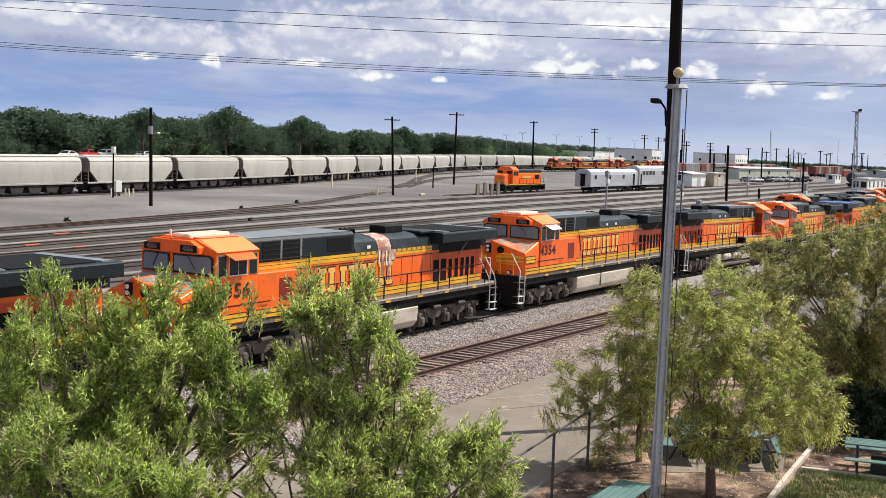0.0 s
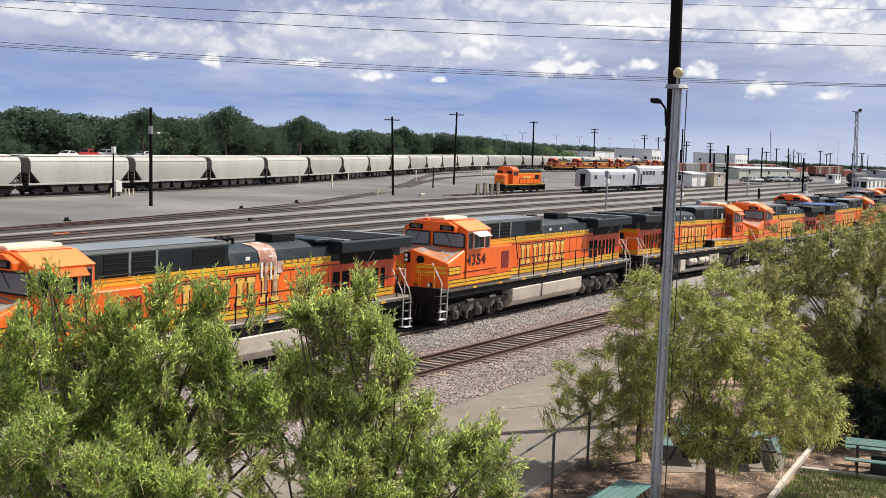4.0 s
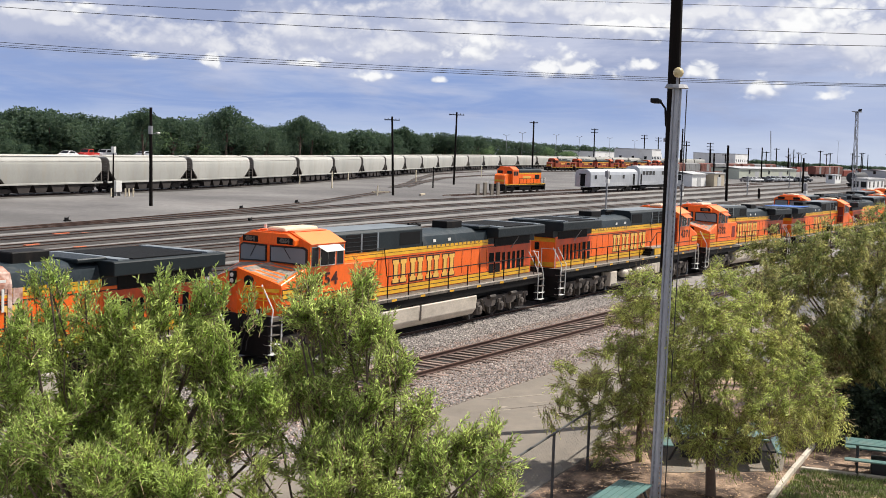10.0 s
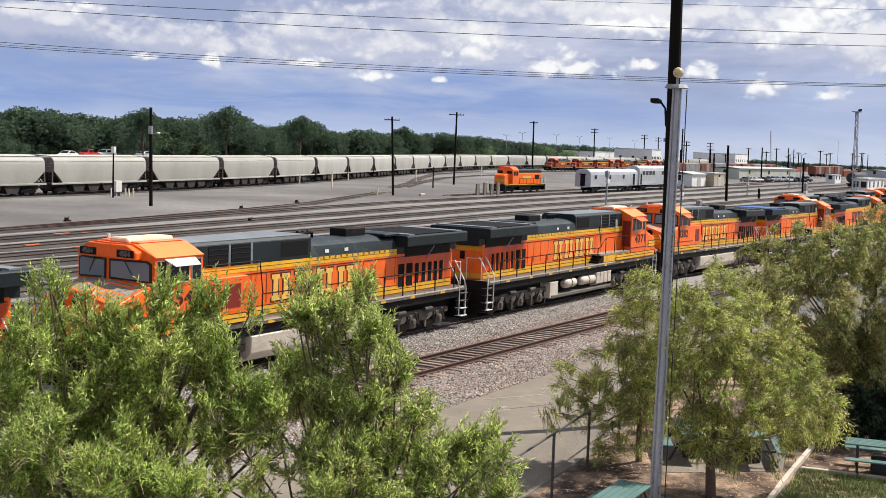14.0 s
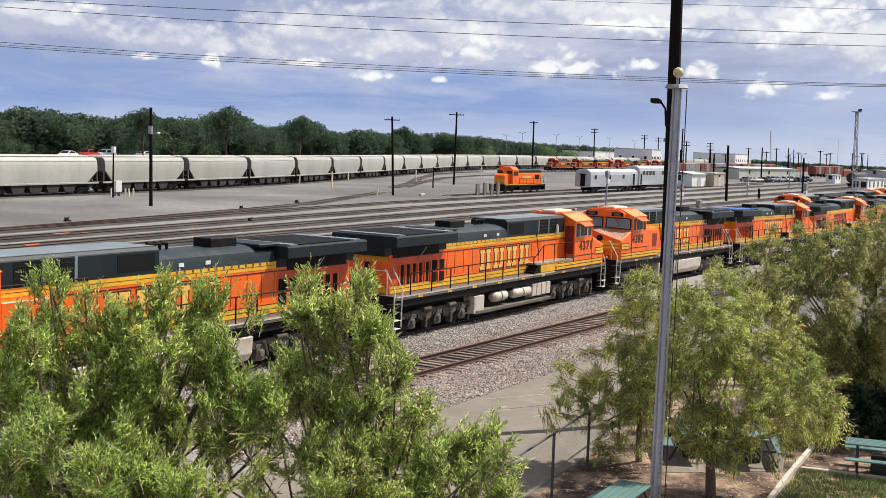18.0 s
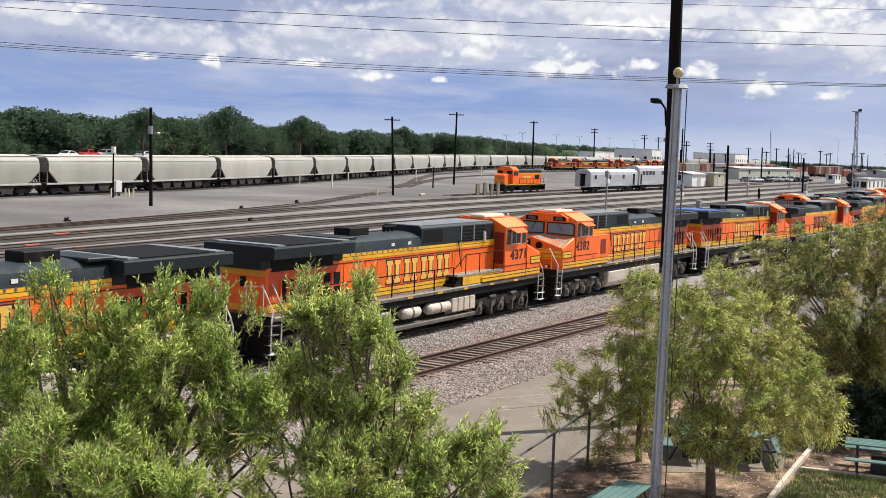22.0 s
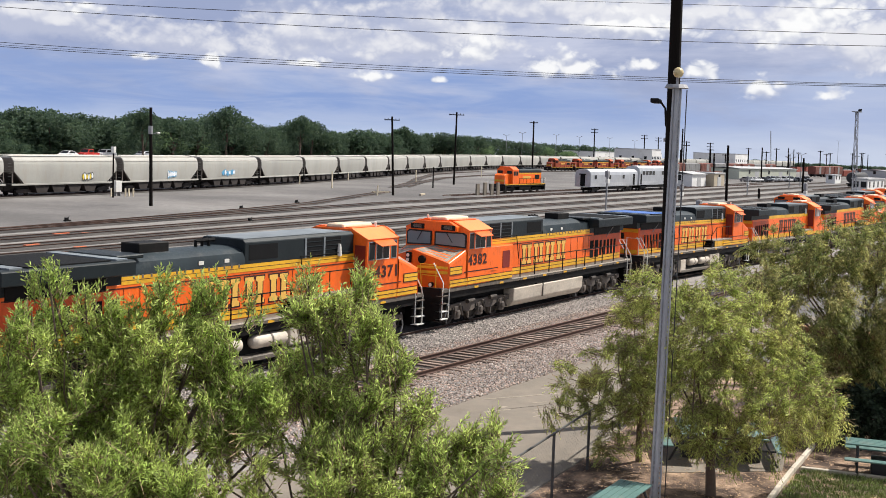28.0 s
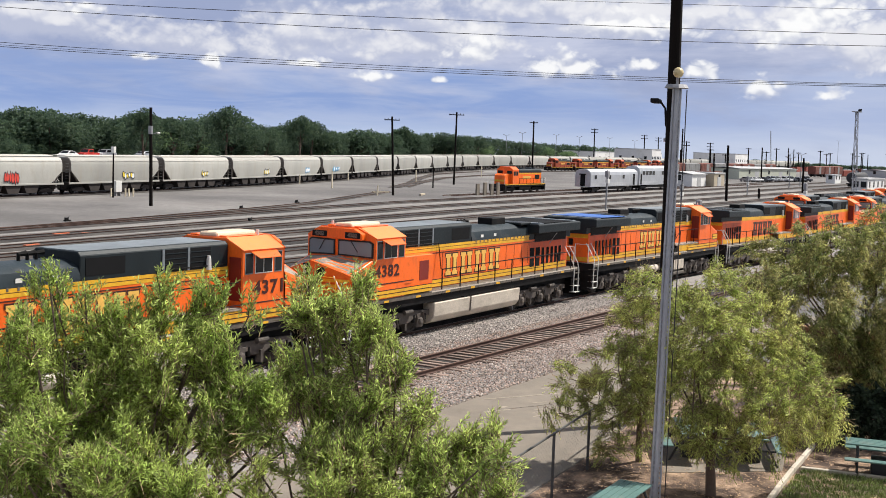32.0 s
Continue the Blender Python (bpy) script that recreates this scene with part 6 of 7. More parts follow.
for x, y, h in ((470, 168, 9), (520, 172, 10), (560, 178, 8), (600, 170, 10), (650, 172, 9), (690, 180, 12), (640, 150, 10), (700, 150, 11), (760, 160, 10), (800, 165, 12), (850, 172, 11), (880, 165, 12)):
    utility_pole((x, y, -0.15), (x + 0.3, y + 0.2, h), 0.24, x % 20 == 0, "distant bare wooden yard post", turn=ACROSS, arm_len=3.0)


# ---------------------------------------------------------------- vegetation
def leaf_mat(name, color, tip, vary=0.45, through_=0.5):
    """Leaves pass some light: part of the surface is translucent."""
    m = paint(name, color, 0.6, vary=0.12, per_island=vary, bump=0, shift=tip, big=0.9)
    nt = m.node_tree
    b = nt.nodes["Principled BSDF"]
    b.inputs["Specular IOR Level"].default_value = 0.4
    tr = nt.nodes.new("ShaderNodeBsdfTranslucent")
    nt.links.new(b.inputs["Base Color"].links[0].from_socket, tr.inputs["Color"])
    mx = nt.nodes.new("ShaderNodeMixShader")
    mx.inputs[0].default_value = through_
    nt.links.new(b.outputs[0], mx.inputs[1])
    nt.links.new(tr.outputs[0], mx.inputs[2])
    nt.links.new(mx.outputs[0], nt.nodes["Material Output"].inputs[0])
    return m


M_LEAF_A = (leaf_mat("deep_green_leaf", (0.38, 0.49, 0.13), (0.45, 0.52, 0.16), 0.7, 0.68), leaf_mat("fresh_green_leaf", (0.38, 0.49, 0.13), (0.455, 0.53, 0.165), 0.65, 0.68))
M_LEAF_B = (leaf_mat("olive_green_leaf", (0.34, 0.41, 0.11), (0.44, 0.46, 0.145), 0.7), leaf_mat("yellow_green_leaf", (0.46, 0.52, 0.145), (0.55, 0.55, 0.185), 0.6))
M_LEAF_C = (leaf_mat("dull_green_leaf", (0.24, 0.295, 0.095), (0.34, 0.335, 0.125), 0.7), leaf_mat("brownish_green_leaf", (0.35, 0.365, 0.125), (0.44, 0.39, 0.155), 0.6))
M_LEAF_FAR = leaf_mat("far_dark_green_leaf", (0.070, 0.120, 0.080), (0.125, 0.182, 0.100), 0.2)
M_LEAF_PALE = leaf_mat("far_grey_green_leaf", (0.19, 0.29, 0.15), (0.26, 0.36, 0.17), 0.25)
M_LEAF_DARK = leaf_mat("dark_ivy_leaf", (0.035, 0.058, 0.035), (0.06, 0.085, 0.05), 0.7)


def shoots(lobes, n, rng, up, length, leaves, leaf_len, leaf_w, droop=0.0, shell=0.55, per=9, spread=0.12, ragged=(0.75, 1.12), open_core=0.0):
    """Leafy shoots in a crown of overlapping lobes: quads for narrow leaves, and the shoots' own lines."""
    lob = np.array(lobes)
    n_tuft = max(1, n // per)
    vol = lob[:, 3] ** 2.0
    pick = rng.choice(len(lob), n_tuft * 4, p=vol / vol.sum())
    d = rng.normal(size=(n_tuft * 4, 3))
    d /= np.linalg.norm(d, axis=1)[:, None]
    rad = (shell + (1 - shell) * rng.uniform(size=n_tuft * 4) ** 0.5) * rng.uniform(*ragged, n_tuft * 4)
    tuft = lob[pick, :3] + d * (lob[pick, 3] * rad)[:, None]
    # few shoots grow deep inside a neighbouring lobe
    inside = np.linalg.norm(tuft[:, None, :] - lob[None, :, :3], axis=2) / lob[None, :, 3]
    order = np.argsort(inside.min(1) < open_core, kind="stable")[:n_tuft]
    tuft, d = tuft[order], d[order]
    lean = d * 0.7 + np.array([0, 0, 1.0]) * up[0] + rng.normal(size=(n_tuft, 3)) * up[1]
    lean /= np.linalg.norm(lean, axis=1)[:, None]
    n = n_tuft * per
    c = np.repeat(tuft, per, 0) + rng.normal(size=(n, 3)) * spread * length
    axis = np.repeat(lean, per, 0) + rng.normal(size=(n, 3)) * 0.28
    axis /= np.linalg.norm(axis, axis=1)[:, None]
    ln = length * rng.uniform(0.5, 1.25, n)
    f = np.tile(np.linspace(0.05, 1.0, leaves), (n, 1))
    p = c[:, None, :] + axis[:, None, :] * (ln[:, None] * (f - 0.5))[:, :, None]
    p[:, :, 2] -= droop * ln[:, None] * f ** 2
    p = p.reshape(-1, 3)
    ax = np.repeat(axis, leaves, 0)
    if droop:
        ax = ax - np.array([0, 0, 1.0]) * (2 * droop * f.reshape(-1))[:, None]
    side = rng.normal(size=p.shape)
    side -= ax * (side * ax).sum(1)[:, None] / (ax * ax).sum(1)[:, None]
    side /= np.linalg.norm(side, axis=1)[:, None]
    dirv = ax * 0.8 + side * rng.uniform(0.35, 1.0, len(p))[:, None]
    dirv[:, 2] -= droop * 0.8
    dirv /= np.linalg.norm(dirv, axis=1)[:, None]
    wide = np.cross(dirv, np.array([0.2, -0.4, 0.7]) + 0.85 * rng.normal(size=p.shape))
    wide /= np.linalg.norm(wide, axis=1)[:, None]
    L_ = (leaf_len * rng.uniform(0.6, 1.2, len(p)))[:, None]
    w = (leaf_w * rng.uniform(0.7, 1.2, len(p)))[:, None]
    q = np.stack([p, p + dirv * L_ * 0.45 + wide * w, p + dirv * L_, p + dirv * L_ * 0.45 - wide * w], 1)
    return q, c, axis, ln, f.reshape(-1)


def plumes(lobe, size, rng):
    """Small upright plumes, spread through one lobe of a crown."""
    x, y, z, r = lobe
    found = []
    for k in range(max(3, int((r / size) ** 2.75))):
        d = rng.normal(size=3)
        d *= max(0.05, r - 0.5 * size) * rng.uniform() ** 0.4 / np.linalg.norm(d)
        q = size * rng.uniform(0.6, 1.1)
        h = rng.uniform(0.5, 1.0)
        found += [(x + d[0], y + d[1], z + d[2] + (j - 0.8) * q * h, q * (1.0 - 0.22 * j)) for j in range(2)]
    return found


def tree(name, label, base, forks, lobes, n, leaf, seed, up=(0.8, 0.35), length=0.55, leaves=34, leaf_len=0.092, leaf_w=0.0088, droop=0.0, trunk_r=0.09, group="", shell=0.55, category="tree", open_core=0.62, tufted=0.0):
    rng = np.random.RandomState(seed)
    t = thing(name, label, category, group)
    b = Vector(base)
    part("trunk", S().tube([b - Vector((0, 0, 0.1)), *[Vector(q) for q in forks]], trunk_r, 9, trunk_r * 0.6), M_BARK, t, "grey-brown trunk", smooth=True)
    hub = Vector(forks[-1])
    for l in lobes:
        c = Vector(l[:3])
        mid = hub.lerp(c, 0.5) + Vector(rng.normal(size=3) * 0.12) - Vector((0, 0, 0.12))
        part("limb", S().tube([hub, mid, c, c + Vector((0, 0, l[3] * 0.6))], trunk_r * 0.24, 6, 0.005), M_BARK, t, "bare forked limb", smooth=True)
    if tufted:
        lobes = [q for l in lobes for q in plumes(l, tufted, rng)]
    q, c, ax, ln, along = shoots(lobes, n, rng, up, length, leaves, leaf_len, leaf_w, droop, shell, open_core=open_core)
    tw = S()
    for i in range(0, len(c), max(1, len(c) // 2200)):
        a, d = Vector(c[i]), Vector(ax[i]) * float(ln[i]) * 0.62
        tw.tube([a - d, a + d], 0.006, 3, 0.002)
    part("brushwood", tw, M_TWIG, t, "thin twigs", kind="stuff")
    # leaves beyond 0.62 of a shoot take the second leaf colour
    for nm, pick, mat, lab in (("foliage", along < 0.62, leaf[0], "narrow green leaves"), ("young_foliage", along >= 0.62, leaf[1], "narrow leaves at the shoot tips, in the second leaf tone")):
        me = quads(nm, q[pick])
        me.materials.append(mat)
        part(nm, me, None, t, lab, kind="stuff")
    return t


L1 = [(10.3, 11.7, 5.7, 0.26), (9.6, 11.2, 5.3, 0.4), (10.7, 11.3, 5.1, 0.49), (10.7, 10.5, 4.8, 0.75), (10.0, 11.1, 4.5, 0.74), (11.5, 10.1, 4.8, 0.57), (10.5, 10.4, 3.9, 0.89), (9.8, 11.4, 3.6, 0.75), (10.5, 11.2, 3.0, 0.91), (11.6, 9.6, 4.2, 0.34), (10.2, 10.2, 3.1, 0.7), (9.06, 10.53, 4.25, 0.5), (9.32, 9.66, 3.96, 0.49), (9.9, 9.04, 3.75, 0.44), (11.53, 9.54, 4.4, 0.3), (9.79, 11.77, 4.83, 0.48), (11.15, 10.32, 5.17, 0.28), (10.73, 11.06, 5.35, 0.32), (11.47, 10.09, 5.66, 0.2), (11.42, 10.09, 5.37, 0.29), (10.97, 10.5, 5.72, 0.17), (10.96, 10.45, 5.43, 0.25), (10.23, 11.65, 5.89, 0.17), (10.53, 11.33, 5.56, 0.25), (11.36, 9.77, 5.05, 0.3), (11.4, 10.0, 3.7, 0.38), (11.7, 9.3, 3.9, 0.26), (11.75, 9.55, 4.45, 0.3), (11.5, 9.6, 4.5, 0.3), (11.64, 9.35, 4.27, 0.28), (11.4, 9.55, 4.03, 0.32), (11.68, 9.1, 3.76, 0.27), (11.4, 9.4, 3.63, 0.28), (10.6, 10.7, 5.2, 0.35), (11.17, 9.67, 4.05, 0.28), (11.04, 9.92, 4.32, 0.34), (11.26, 9.95, 4.71, 0.34), (10.88, 10.25, 4.86, 0.34), (9.51, 11.44, 4.50, 0.30), (9.52, 11.06, 4.15, 0.30), (9.17, 10.98, 3.84, 0.33), (10.74, 10.10, 4.35, 0.32), (11.10, 9.89, 4.46, 0.28), (10.66, 9.75, 3.93, 0.30), (10.27, 9.73, 3.61, 0.32), (11.96, 9.92, 5.34, 0.13), (11.37, 10.44, 5.35, 0.30), (11.40, 9.98, 4.83, 0.28), (10.34, 11.82, 5.10, 0.24), (10.34, 11.50, 4.89, 0.28), (10.00, 11.77, 4.80, 0.28), (10.68, 11.34, 4.97, 0.22), (10.99, 11.07, 5.11, 0.18), (10.50, 11.85, 5.26, 0.16)]
L2 = [(12.5, 9.3, 5.4, 0.2), (12.8, 9.2, 4.9, 0.46), (12.5, 8.2, 4.8, 0.32), (12.6, 8.7, 4.2, 0.69), (12.8, 9.8, 4.3, 0.45), (13.5, 8.5, 3.7, 0.45), (11.9, 8.4, 3.6, 0.6), (12.7, 7.4, 3.6, 0.42), (12.1, 7.8, 3.4, 0.48), (13.3, 7.1, 3.4, 0.36), (12.8, 6.7, 3.9, 0.11), (13.2, 7.4, 3.9, 0.12), (12.9, 7.9, 4.3, 0.3), (12.65, 9.66, 4.69, 0.37), (11.45, 8.32, 3.39, 0.42), (12.28, 8.16, 3.72, 0.49), (12.47, 9.88, 4.12, 0.25), (12.98, 7.77, 3.71, 0.29), (12.82, 8.67, 5.16, 0.25), (12.98, 8.69, 5.25, 0.25), (12.38, 9.33, 5.14, 0.33), (13.0, 8.41, 4.43, 0.33), (12.04, 8.98, 3.78, 0.3), (12.42, 9.53, 5.48, 0.17), (12.76, 9.07, 5.43, 0.16), (11.68, 9.52, 4.41, 0.17), (12.20, 9.35, 4.43, 0.20), (11.28, 9.49, 3.92, 0.30), (12.13, 8.92, 3.92, 0.30), (10.88, 9.49, 3.52, 0.30), (11.33, 9.21, 3.39, 0.22), (11.85, 8.70, 3.37, 0.30), (13.07, 8.37, 4.64, 0.30), (13.07, 8.02, 4.25, 0.32), (12.67, 8.08, 3.80, 0.36), (13.04, 7.63, 3.72, 0.30), (12.56, 7.66, 3.39, 0.33), (12.94, 8.83, 4.90, 0.20), (13.32, 7.38, 3.78, 0.16), (13.49, 7.15, 3.93, 0.13), (12.98, 7.13, 3.38, 0.20), (13.21, 6.70, 3.41, 0.17), (13.21, 8.66, 5.04, 0.14), (13.35, 9.13, 5.58, 0.13), (12.86, 9.66, 5.69, 0.10)]
tree("willow_tree", "bushy green tree with upright plumes of narrow leaves", (10.53, 10.5, -0.15), [(10.5, 10.6, 1.2), (10.5, 10.7, 2.4)], [(*l[:3], l[3] * 0.9) for l in L1], 6300, M_LEAF_A, 11, (0.9, 0.35), 0.40, 22, 0.084, 0.0088, group="foreground trees", shell=0.3, open_core=0.0, tufted=0.20)
tree("willow_tree", "open green tree with upright plumes of narrow leaves", (12.4, 8.4, -0.15), [(12.4, 8.45, 1.0), (12.45, 8.5, 2.2)], [(*l[:3], l[3] * 0.86) for l in L2], 3700, M_LEAF_A, 12, (0.9, 0.35), 0.40, 22, 0.084, 0.0088, group="foreground trees", shell=0.3, open_core=0.0, tufted=0.20)
R1 = [(27.0, 8.8, 4.4, 0.78), (26.1, 8.6, 3.6, 1.08), (27.5, 7.9, 3.5, 1.11), (27.2, 7.3, 2.7, 1.09), (26.7, 8.0, 2.4, 1.28), (26.6, 6.3, 2.4, 0.74), (28.3, 6.3, 1.6, 0.52), (25.7, 6.9, 1.9, 0.85), (25.6, 8.0, 1.5, 0.74), (25.7, 8.6, 2.3, 0.88), (26.1, 9.6, 4.4, 0.58)]
tree("willow_tree", "round olive-green tree with drooping narrow leaves", (26.48, 8.33, -0.15), [(26.2, 8.3, 0.7), (26.0, 8.35, 1.3)], R1, 5600, M_LEAF_B, 13, (0.25, 0.5), 0.45, 16, 0.098, 0.011, 0.35, 0.13, "picnic ground trees", shell=0.6, open_core=0.5)
R2 = [(27.3, 10.5, 4.2, 0.68), (28.1, 11.0, 3.1, 0.84), (26.9, 10.9, 2.4, 0.81), (28.2, 10.8, 1.7, 0.85), (27.0, 11.4, 1.7, 0.69), (26.9, 12.1, 2.0, 0.49), (26.9, 12.4, 1.1, 0.39), (27.2, 11.1, 0.8, 0.62), (27.3, 10.3, 1.0, 0.55), (27.5, 9.8, 2.9, 0.68)]
tree("willow_tree", "loose grey-green tree beside the fence", (28.3, 10.8, -0.15), [(28.1, 10.75, 0.7), (27.9, 10.7, 1.4)], R2, 2500, M_LEAF_B, 14, (0.35, 0.5), 0.45, 16, 0.095, 0.0105, 0.3, 0.09, "picnic ground trees", shell=0.6, open_core=0.5)
R3 = [(35.0, 9.2, 4.7, 1.14), (34.3, 7.8, 5.1, 1.10), (36.2, 6.9, 5.1, 1.22), (32.5, 9.3, 4.0, 0.92), (33.4, 8.1, 3.8, 1.39), (35.4, 7.0, 3.7, 1.44), (34.8, 7.4, 2.2, 1.27), (35.2, 6.2, 2.3, 1.42), (33.7, 8.2, 2.0, 0.94), (36.4, 5.6, 4.5, 1.92), (34.9, 6.8, 1.4, 0.79)]
tree("willow_tree", "large dull green tree with hanging brownish leaves", (36.6, 6.6, -0.15), [(36.2, 6.6, 0.9), (35.6, 6.9, 1.9)], R3, 7200, M_LEAF_C, 15, (0.2, 0.5), 0.55, 16, 0.12, 0.014, 0.4, 0.17, "picnic ground trees", shell=0.3, open_core=0.3)


def bush(name, label, lobes, n, leaf, seed, leaf_len, leaf_w):
    rng = np.random.RandomState(seed)
    t = thing(name, label, "bush")
    st = S()
    for l in lobes:
        st.tube([(l[0], l[1], -0.15), (l[0] + 0.05, l[1], l[2])], 0.03, 5, 0.01)
    part("stem_work", st, M_BARK, t, kind="stuff")
    q, *_ = shoots(lobes, n, rng, (0.3, 0.7), 0.3, 10, leaf_len, leaf_w, 0.2, 0.35)
    me = quads("foliage", q)
    me.materials.append(leaf)
    part("foliage", me, None, t, "dark broad leaves", kind="stuff")


bush("ivy_hedge", "dense dark ivy-like hedge behind the tables", [(33.4 + 0.35 * k, 6.75 - 0.42 * k, 0.45 + 0.5 * (j % 2), 0.62) for k in range(5) for j in range(2)], 2600, M_LEAF_DARK, 31, 0.10, 0.04)


# distant belt of trees
def far_tree(seed, h, r, leaf):
    rng = np.random.RandomState(seed)
    lobes = []
    for k in range(19):
        a, q = 2.4 * k + rng.uniform(-0.4, 0.4), r * rng.uniform(0.20, 0.80)
        z = h * (rng.uniform(0.42, 0.86) if k % 2 else 0.84) * (1.0 - 0.30 * (q / r) ** 2)
        lobes.append((q * math.cos(a), q * math.sin(a), z, r * rng.uniform(0.24, 0.42)))
    lobes.append((0, 0, h * 0.80, r * 0.48))
    t = thing("tree", "distant dark green broad-crowned tree", "tree", "distant belt of trees")
    part("trunk", S().tube([(0, 0, -0.3), (0.1, 0, h * 0.3), (0, 0.1, h * 0.6)], r * 0.07, 7, r * 0.03), M_BARK, t)
    for l in lobes[:3 if h > 8 else 1]:
        part("limb", S().tube([(0.05, 0, h * 0.3), (l[0] * 0.6, l[1] * 0.6, l[2] * 0.8), l[:3]], r * 0.03, 5, 0.03), M_BARK, t)
    q, *_ = shoots(lobes, 2600, rng, (0.3, 0.8), 0.35, 8, 0.22, 0.12, 0.1, 0.86, 3, 0.6, (0.93, 1.02))
    me = quads("crown", q)
    me.materials.append(leaf)
    part("crown", me, None, t, "uneven dark green crown", kind="stuff")
    return t


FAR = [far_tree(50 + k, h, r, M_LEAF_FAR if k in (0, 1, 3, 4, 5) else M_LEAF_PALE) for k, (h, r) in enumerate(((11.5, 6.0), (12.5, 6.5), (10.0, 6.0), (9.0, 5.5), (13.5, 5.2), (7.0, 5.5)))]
rnd = random.Random(8)
# how high the belt stands over the eye's level, by bearing
BELT = ((-0.383, 0.0160), (-0.345, 0.0212), (-0.330, 0.0211), (-0.323, 0.0179), (-0.319, 0.0146), (-0.306, 0.0165), (-0.294, 0.0179), (-0.284, 0.0170), (-0.274, 0.0134), (-0.263, 0.0156), (-0.256, 0.0199), (-0.251, 0.0232), (-0.247, 0.0198), (-0.238, 0.0189), (-0.230, 0.0160), (-0.218, 0.0174), (-0.203, 0.0171), (-0.197, 0.0151), (-0.190, 0.0199), (-0.181, 0.0257), (-0.174, 0.0219), (-0.170, 0.0139), (-0.160, 0.0151), (-0.148, 0.0129), (-0.133, 0.0130), (-0.128, 0.0186), (-0.119, 0.0199), (-0.111, 0.0165), (-0.106, 0.0103), (-0.088, 0.0109), (-0.065, 0.0126), (-0.055, 0.0093), (-0.043, 0.0102), (-0.036, 0.0141), (-0.029, 0.0116), (-0.012, 0.0122), (0.004, 0.0114), (0.021, 0.0098), (0.054, 0.0066), (0.150, 0.0036))
belt_a, belt_h = [p for p, _ in BELT], [q for _, q in BELT]
TOPS = [0.80 * h + 0.48 * r for h, r in ((11.5, 6.0), (12.5, 6.5), (10.0, 6.0), (9.0, 5.5), (13.5, 5.2), (7.0, 5.5))]
spots = []
for k in range(60):
    f = k / 59
    spots.append((-0.43 + 0.57 * f ** 0.9, (230 + 470 * f ** 1.7) * rnd.uniform(0.97, 1.06), rnd.choice((0, 0, 1, 4, 3)), rnd.uniform(0.93, 1.0)))
for k in range(40):
    f = k / 39
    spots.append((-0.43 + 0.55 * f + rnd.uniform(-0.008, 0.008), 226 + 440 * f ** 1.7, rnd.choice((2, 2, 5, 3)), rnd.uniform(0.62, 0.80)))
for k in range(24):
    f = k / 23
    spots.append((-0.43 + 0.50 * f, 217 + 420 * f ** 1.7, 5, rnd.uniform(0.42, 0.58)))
PEAKS = ((-0.1805, 262, 1.01), (-0.120, 340, 1.01), (-0.249, 245, 1.01), (-0.036, 470, 1.01))
spots += [(a, Z, 4, sc) for a, Z, sc in PEAKS]
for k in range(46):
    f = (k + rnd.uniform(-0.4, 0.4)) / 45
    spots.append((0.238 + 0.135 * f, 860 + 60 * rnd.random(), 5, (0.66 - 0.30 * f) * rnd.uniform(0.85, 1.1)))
used = set()
for a, Z, kind_, sc in spots:
    x = Z * (0.8578 + a * 0.511)
    y = Z * (0.5069 - a * 0.8589)
    src = FAR[kind_]
    m = pose(x, y, -0.2, 0, 0, rnd.uniform(0, 360))
    if kind_ in used:
        ob = copy_thing(src, m)
    else:
        ob, _ = src, used.add(kind_)
        ob.matrix_basis = m
    if a < 0.2:
        up_ = sc * (7.6 + Z * float(np.interp(a, belt_a, belt_h))) / TOPS[kind_]
        wide = 0.85 if kind_ == 4 and sc > 1.0 else 1.25
        ob.scale = (up_ * wide, up_ * wide, up_)
    else:
        ob.scale = (sc * 1.3, sc * 1.3, sc)

# far ridge, with the haze put into its pale blue colour
M_RIDGE = paint("hazy_blue_ridge", (0.80, 0.86, 0.95), 1.0, vary=0.05, big=0.002, fine=0.01, bump=0)
ridge = S()
rg = []
for k in range(60):
    a = -0.55 + 0.62 * k / 59
    Z = 4300
    h = -2 + 42 * math.exp(-((a + 0.145) / 0.035) ** 2) + 26 * math.exp(-((a + 0.09) / 0.05) ** 2) + 5 * math.sin(k * 1.1) + 3 * math.sin(k * 2.7)
    x, y = Z * (0.8578 + a * 0.511), Z * (0.5069 - a * 0.8589)
    rg.append([(x, y, -110), (x, y, h), (x * 1.08, y * 1.08, h * 0.9), (x * 1.08, y * 1.08, -110)])
ridge.loft(rg)
solid("ridge_backdrop", ridge, M_RIDGE, "faint blue mountain ridge on the horizon", "mountain", kind="structure")


# ---------------------------------------------------------------- foreground ground, fence, tables
def slab(name, poly, z0, z1, material, label, category="pavement"):
    n = len(poly)
    sh = S().loft([[(x, y, z0) for x, y in poly], [(x, y, z1) for x, y in poly]])
    return solid(name, sh, material, label, category, kind="structure")


slab("pavement", [(8, 18.1), (8, 10.2), (17, 11.0), (24.2, 11.75), (28.4, 12.1), (32, 12.6), (44, 13.4), (60, 13.4), (60, 18.0), (44, 17.75), (30, 17.85)], -0.4, -0.135, M_CONCRETE, "worn tan concrete apron beside the tracks")
slab("soil", [(16, 10.9), (16, 2), (45, 2), (45, 13.35), (32, 12.55), (28.4, 12.05), (24.2, 11.7)], -0.4, -0.128, M_MULCH, "bare red-brown soil of the picnic ground", "soil")
slab("path", [(27.6, 9.9), (30.6, 11.0), (32.6, 8.2), (29.6, 7.55)], -0.3, -0.118, M_CONCRETE, "pale concrete pad under the tables")
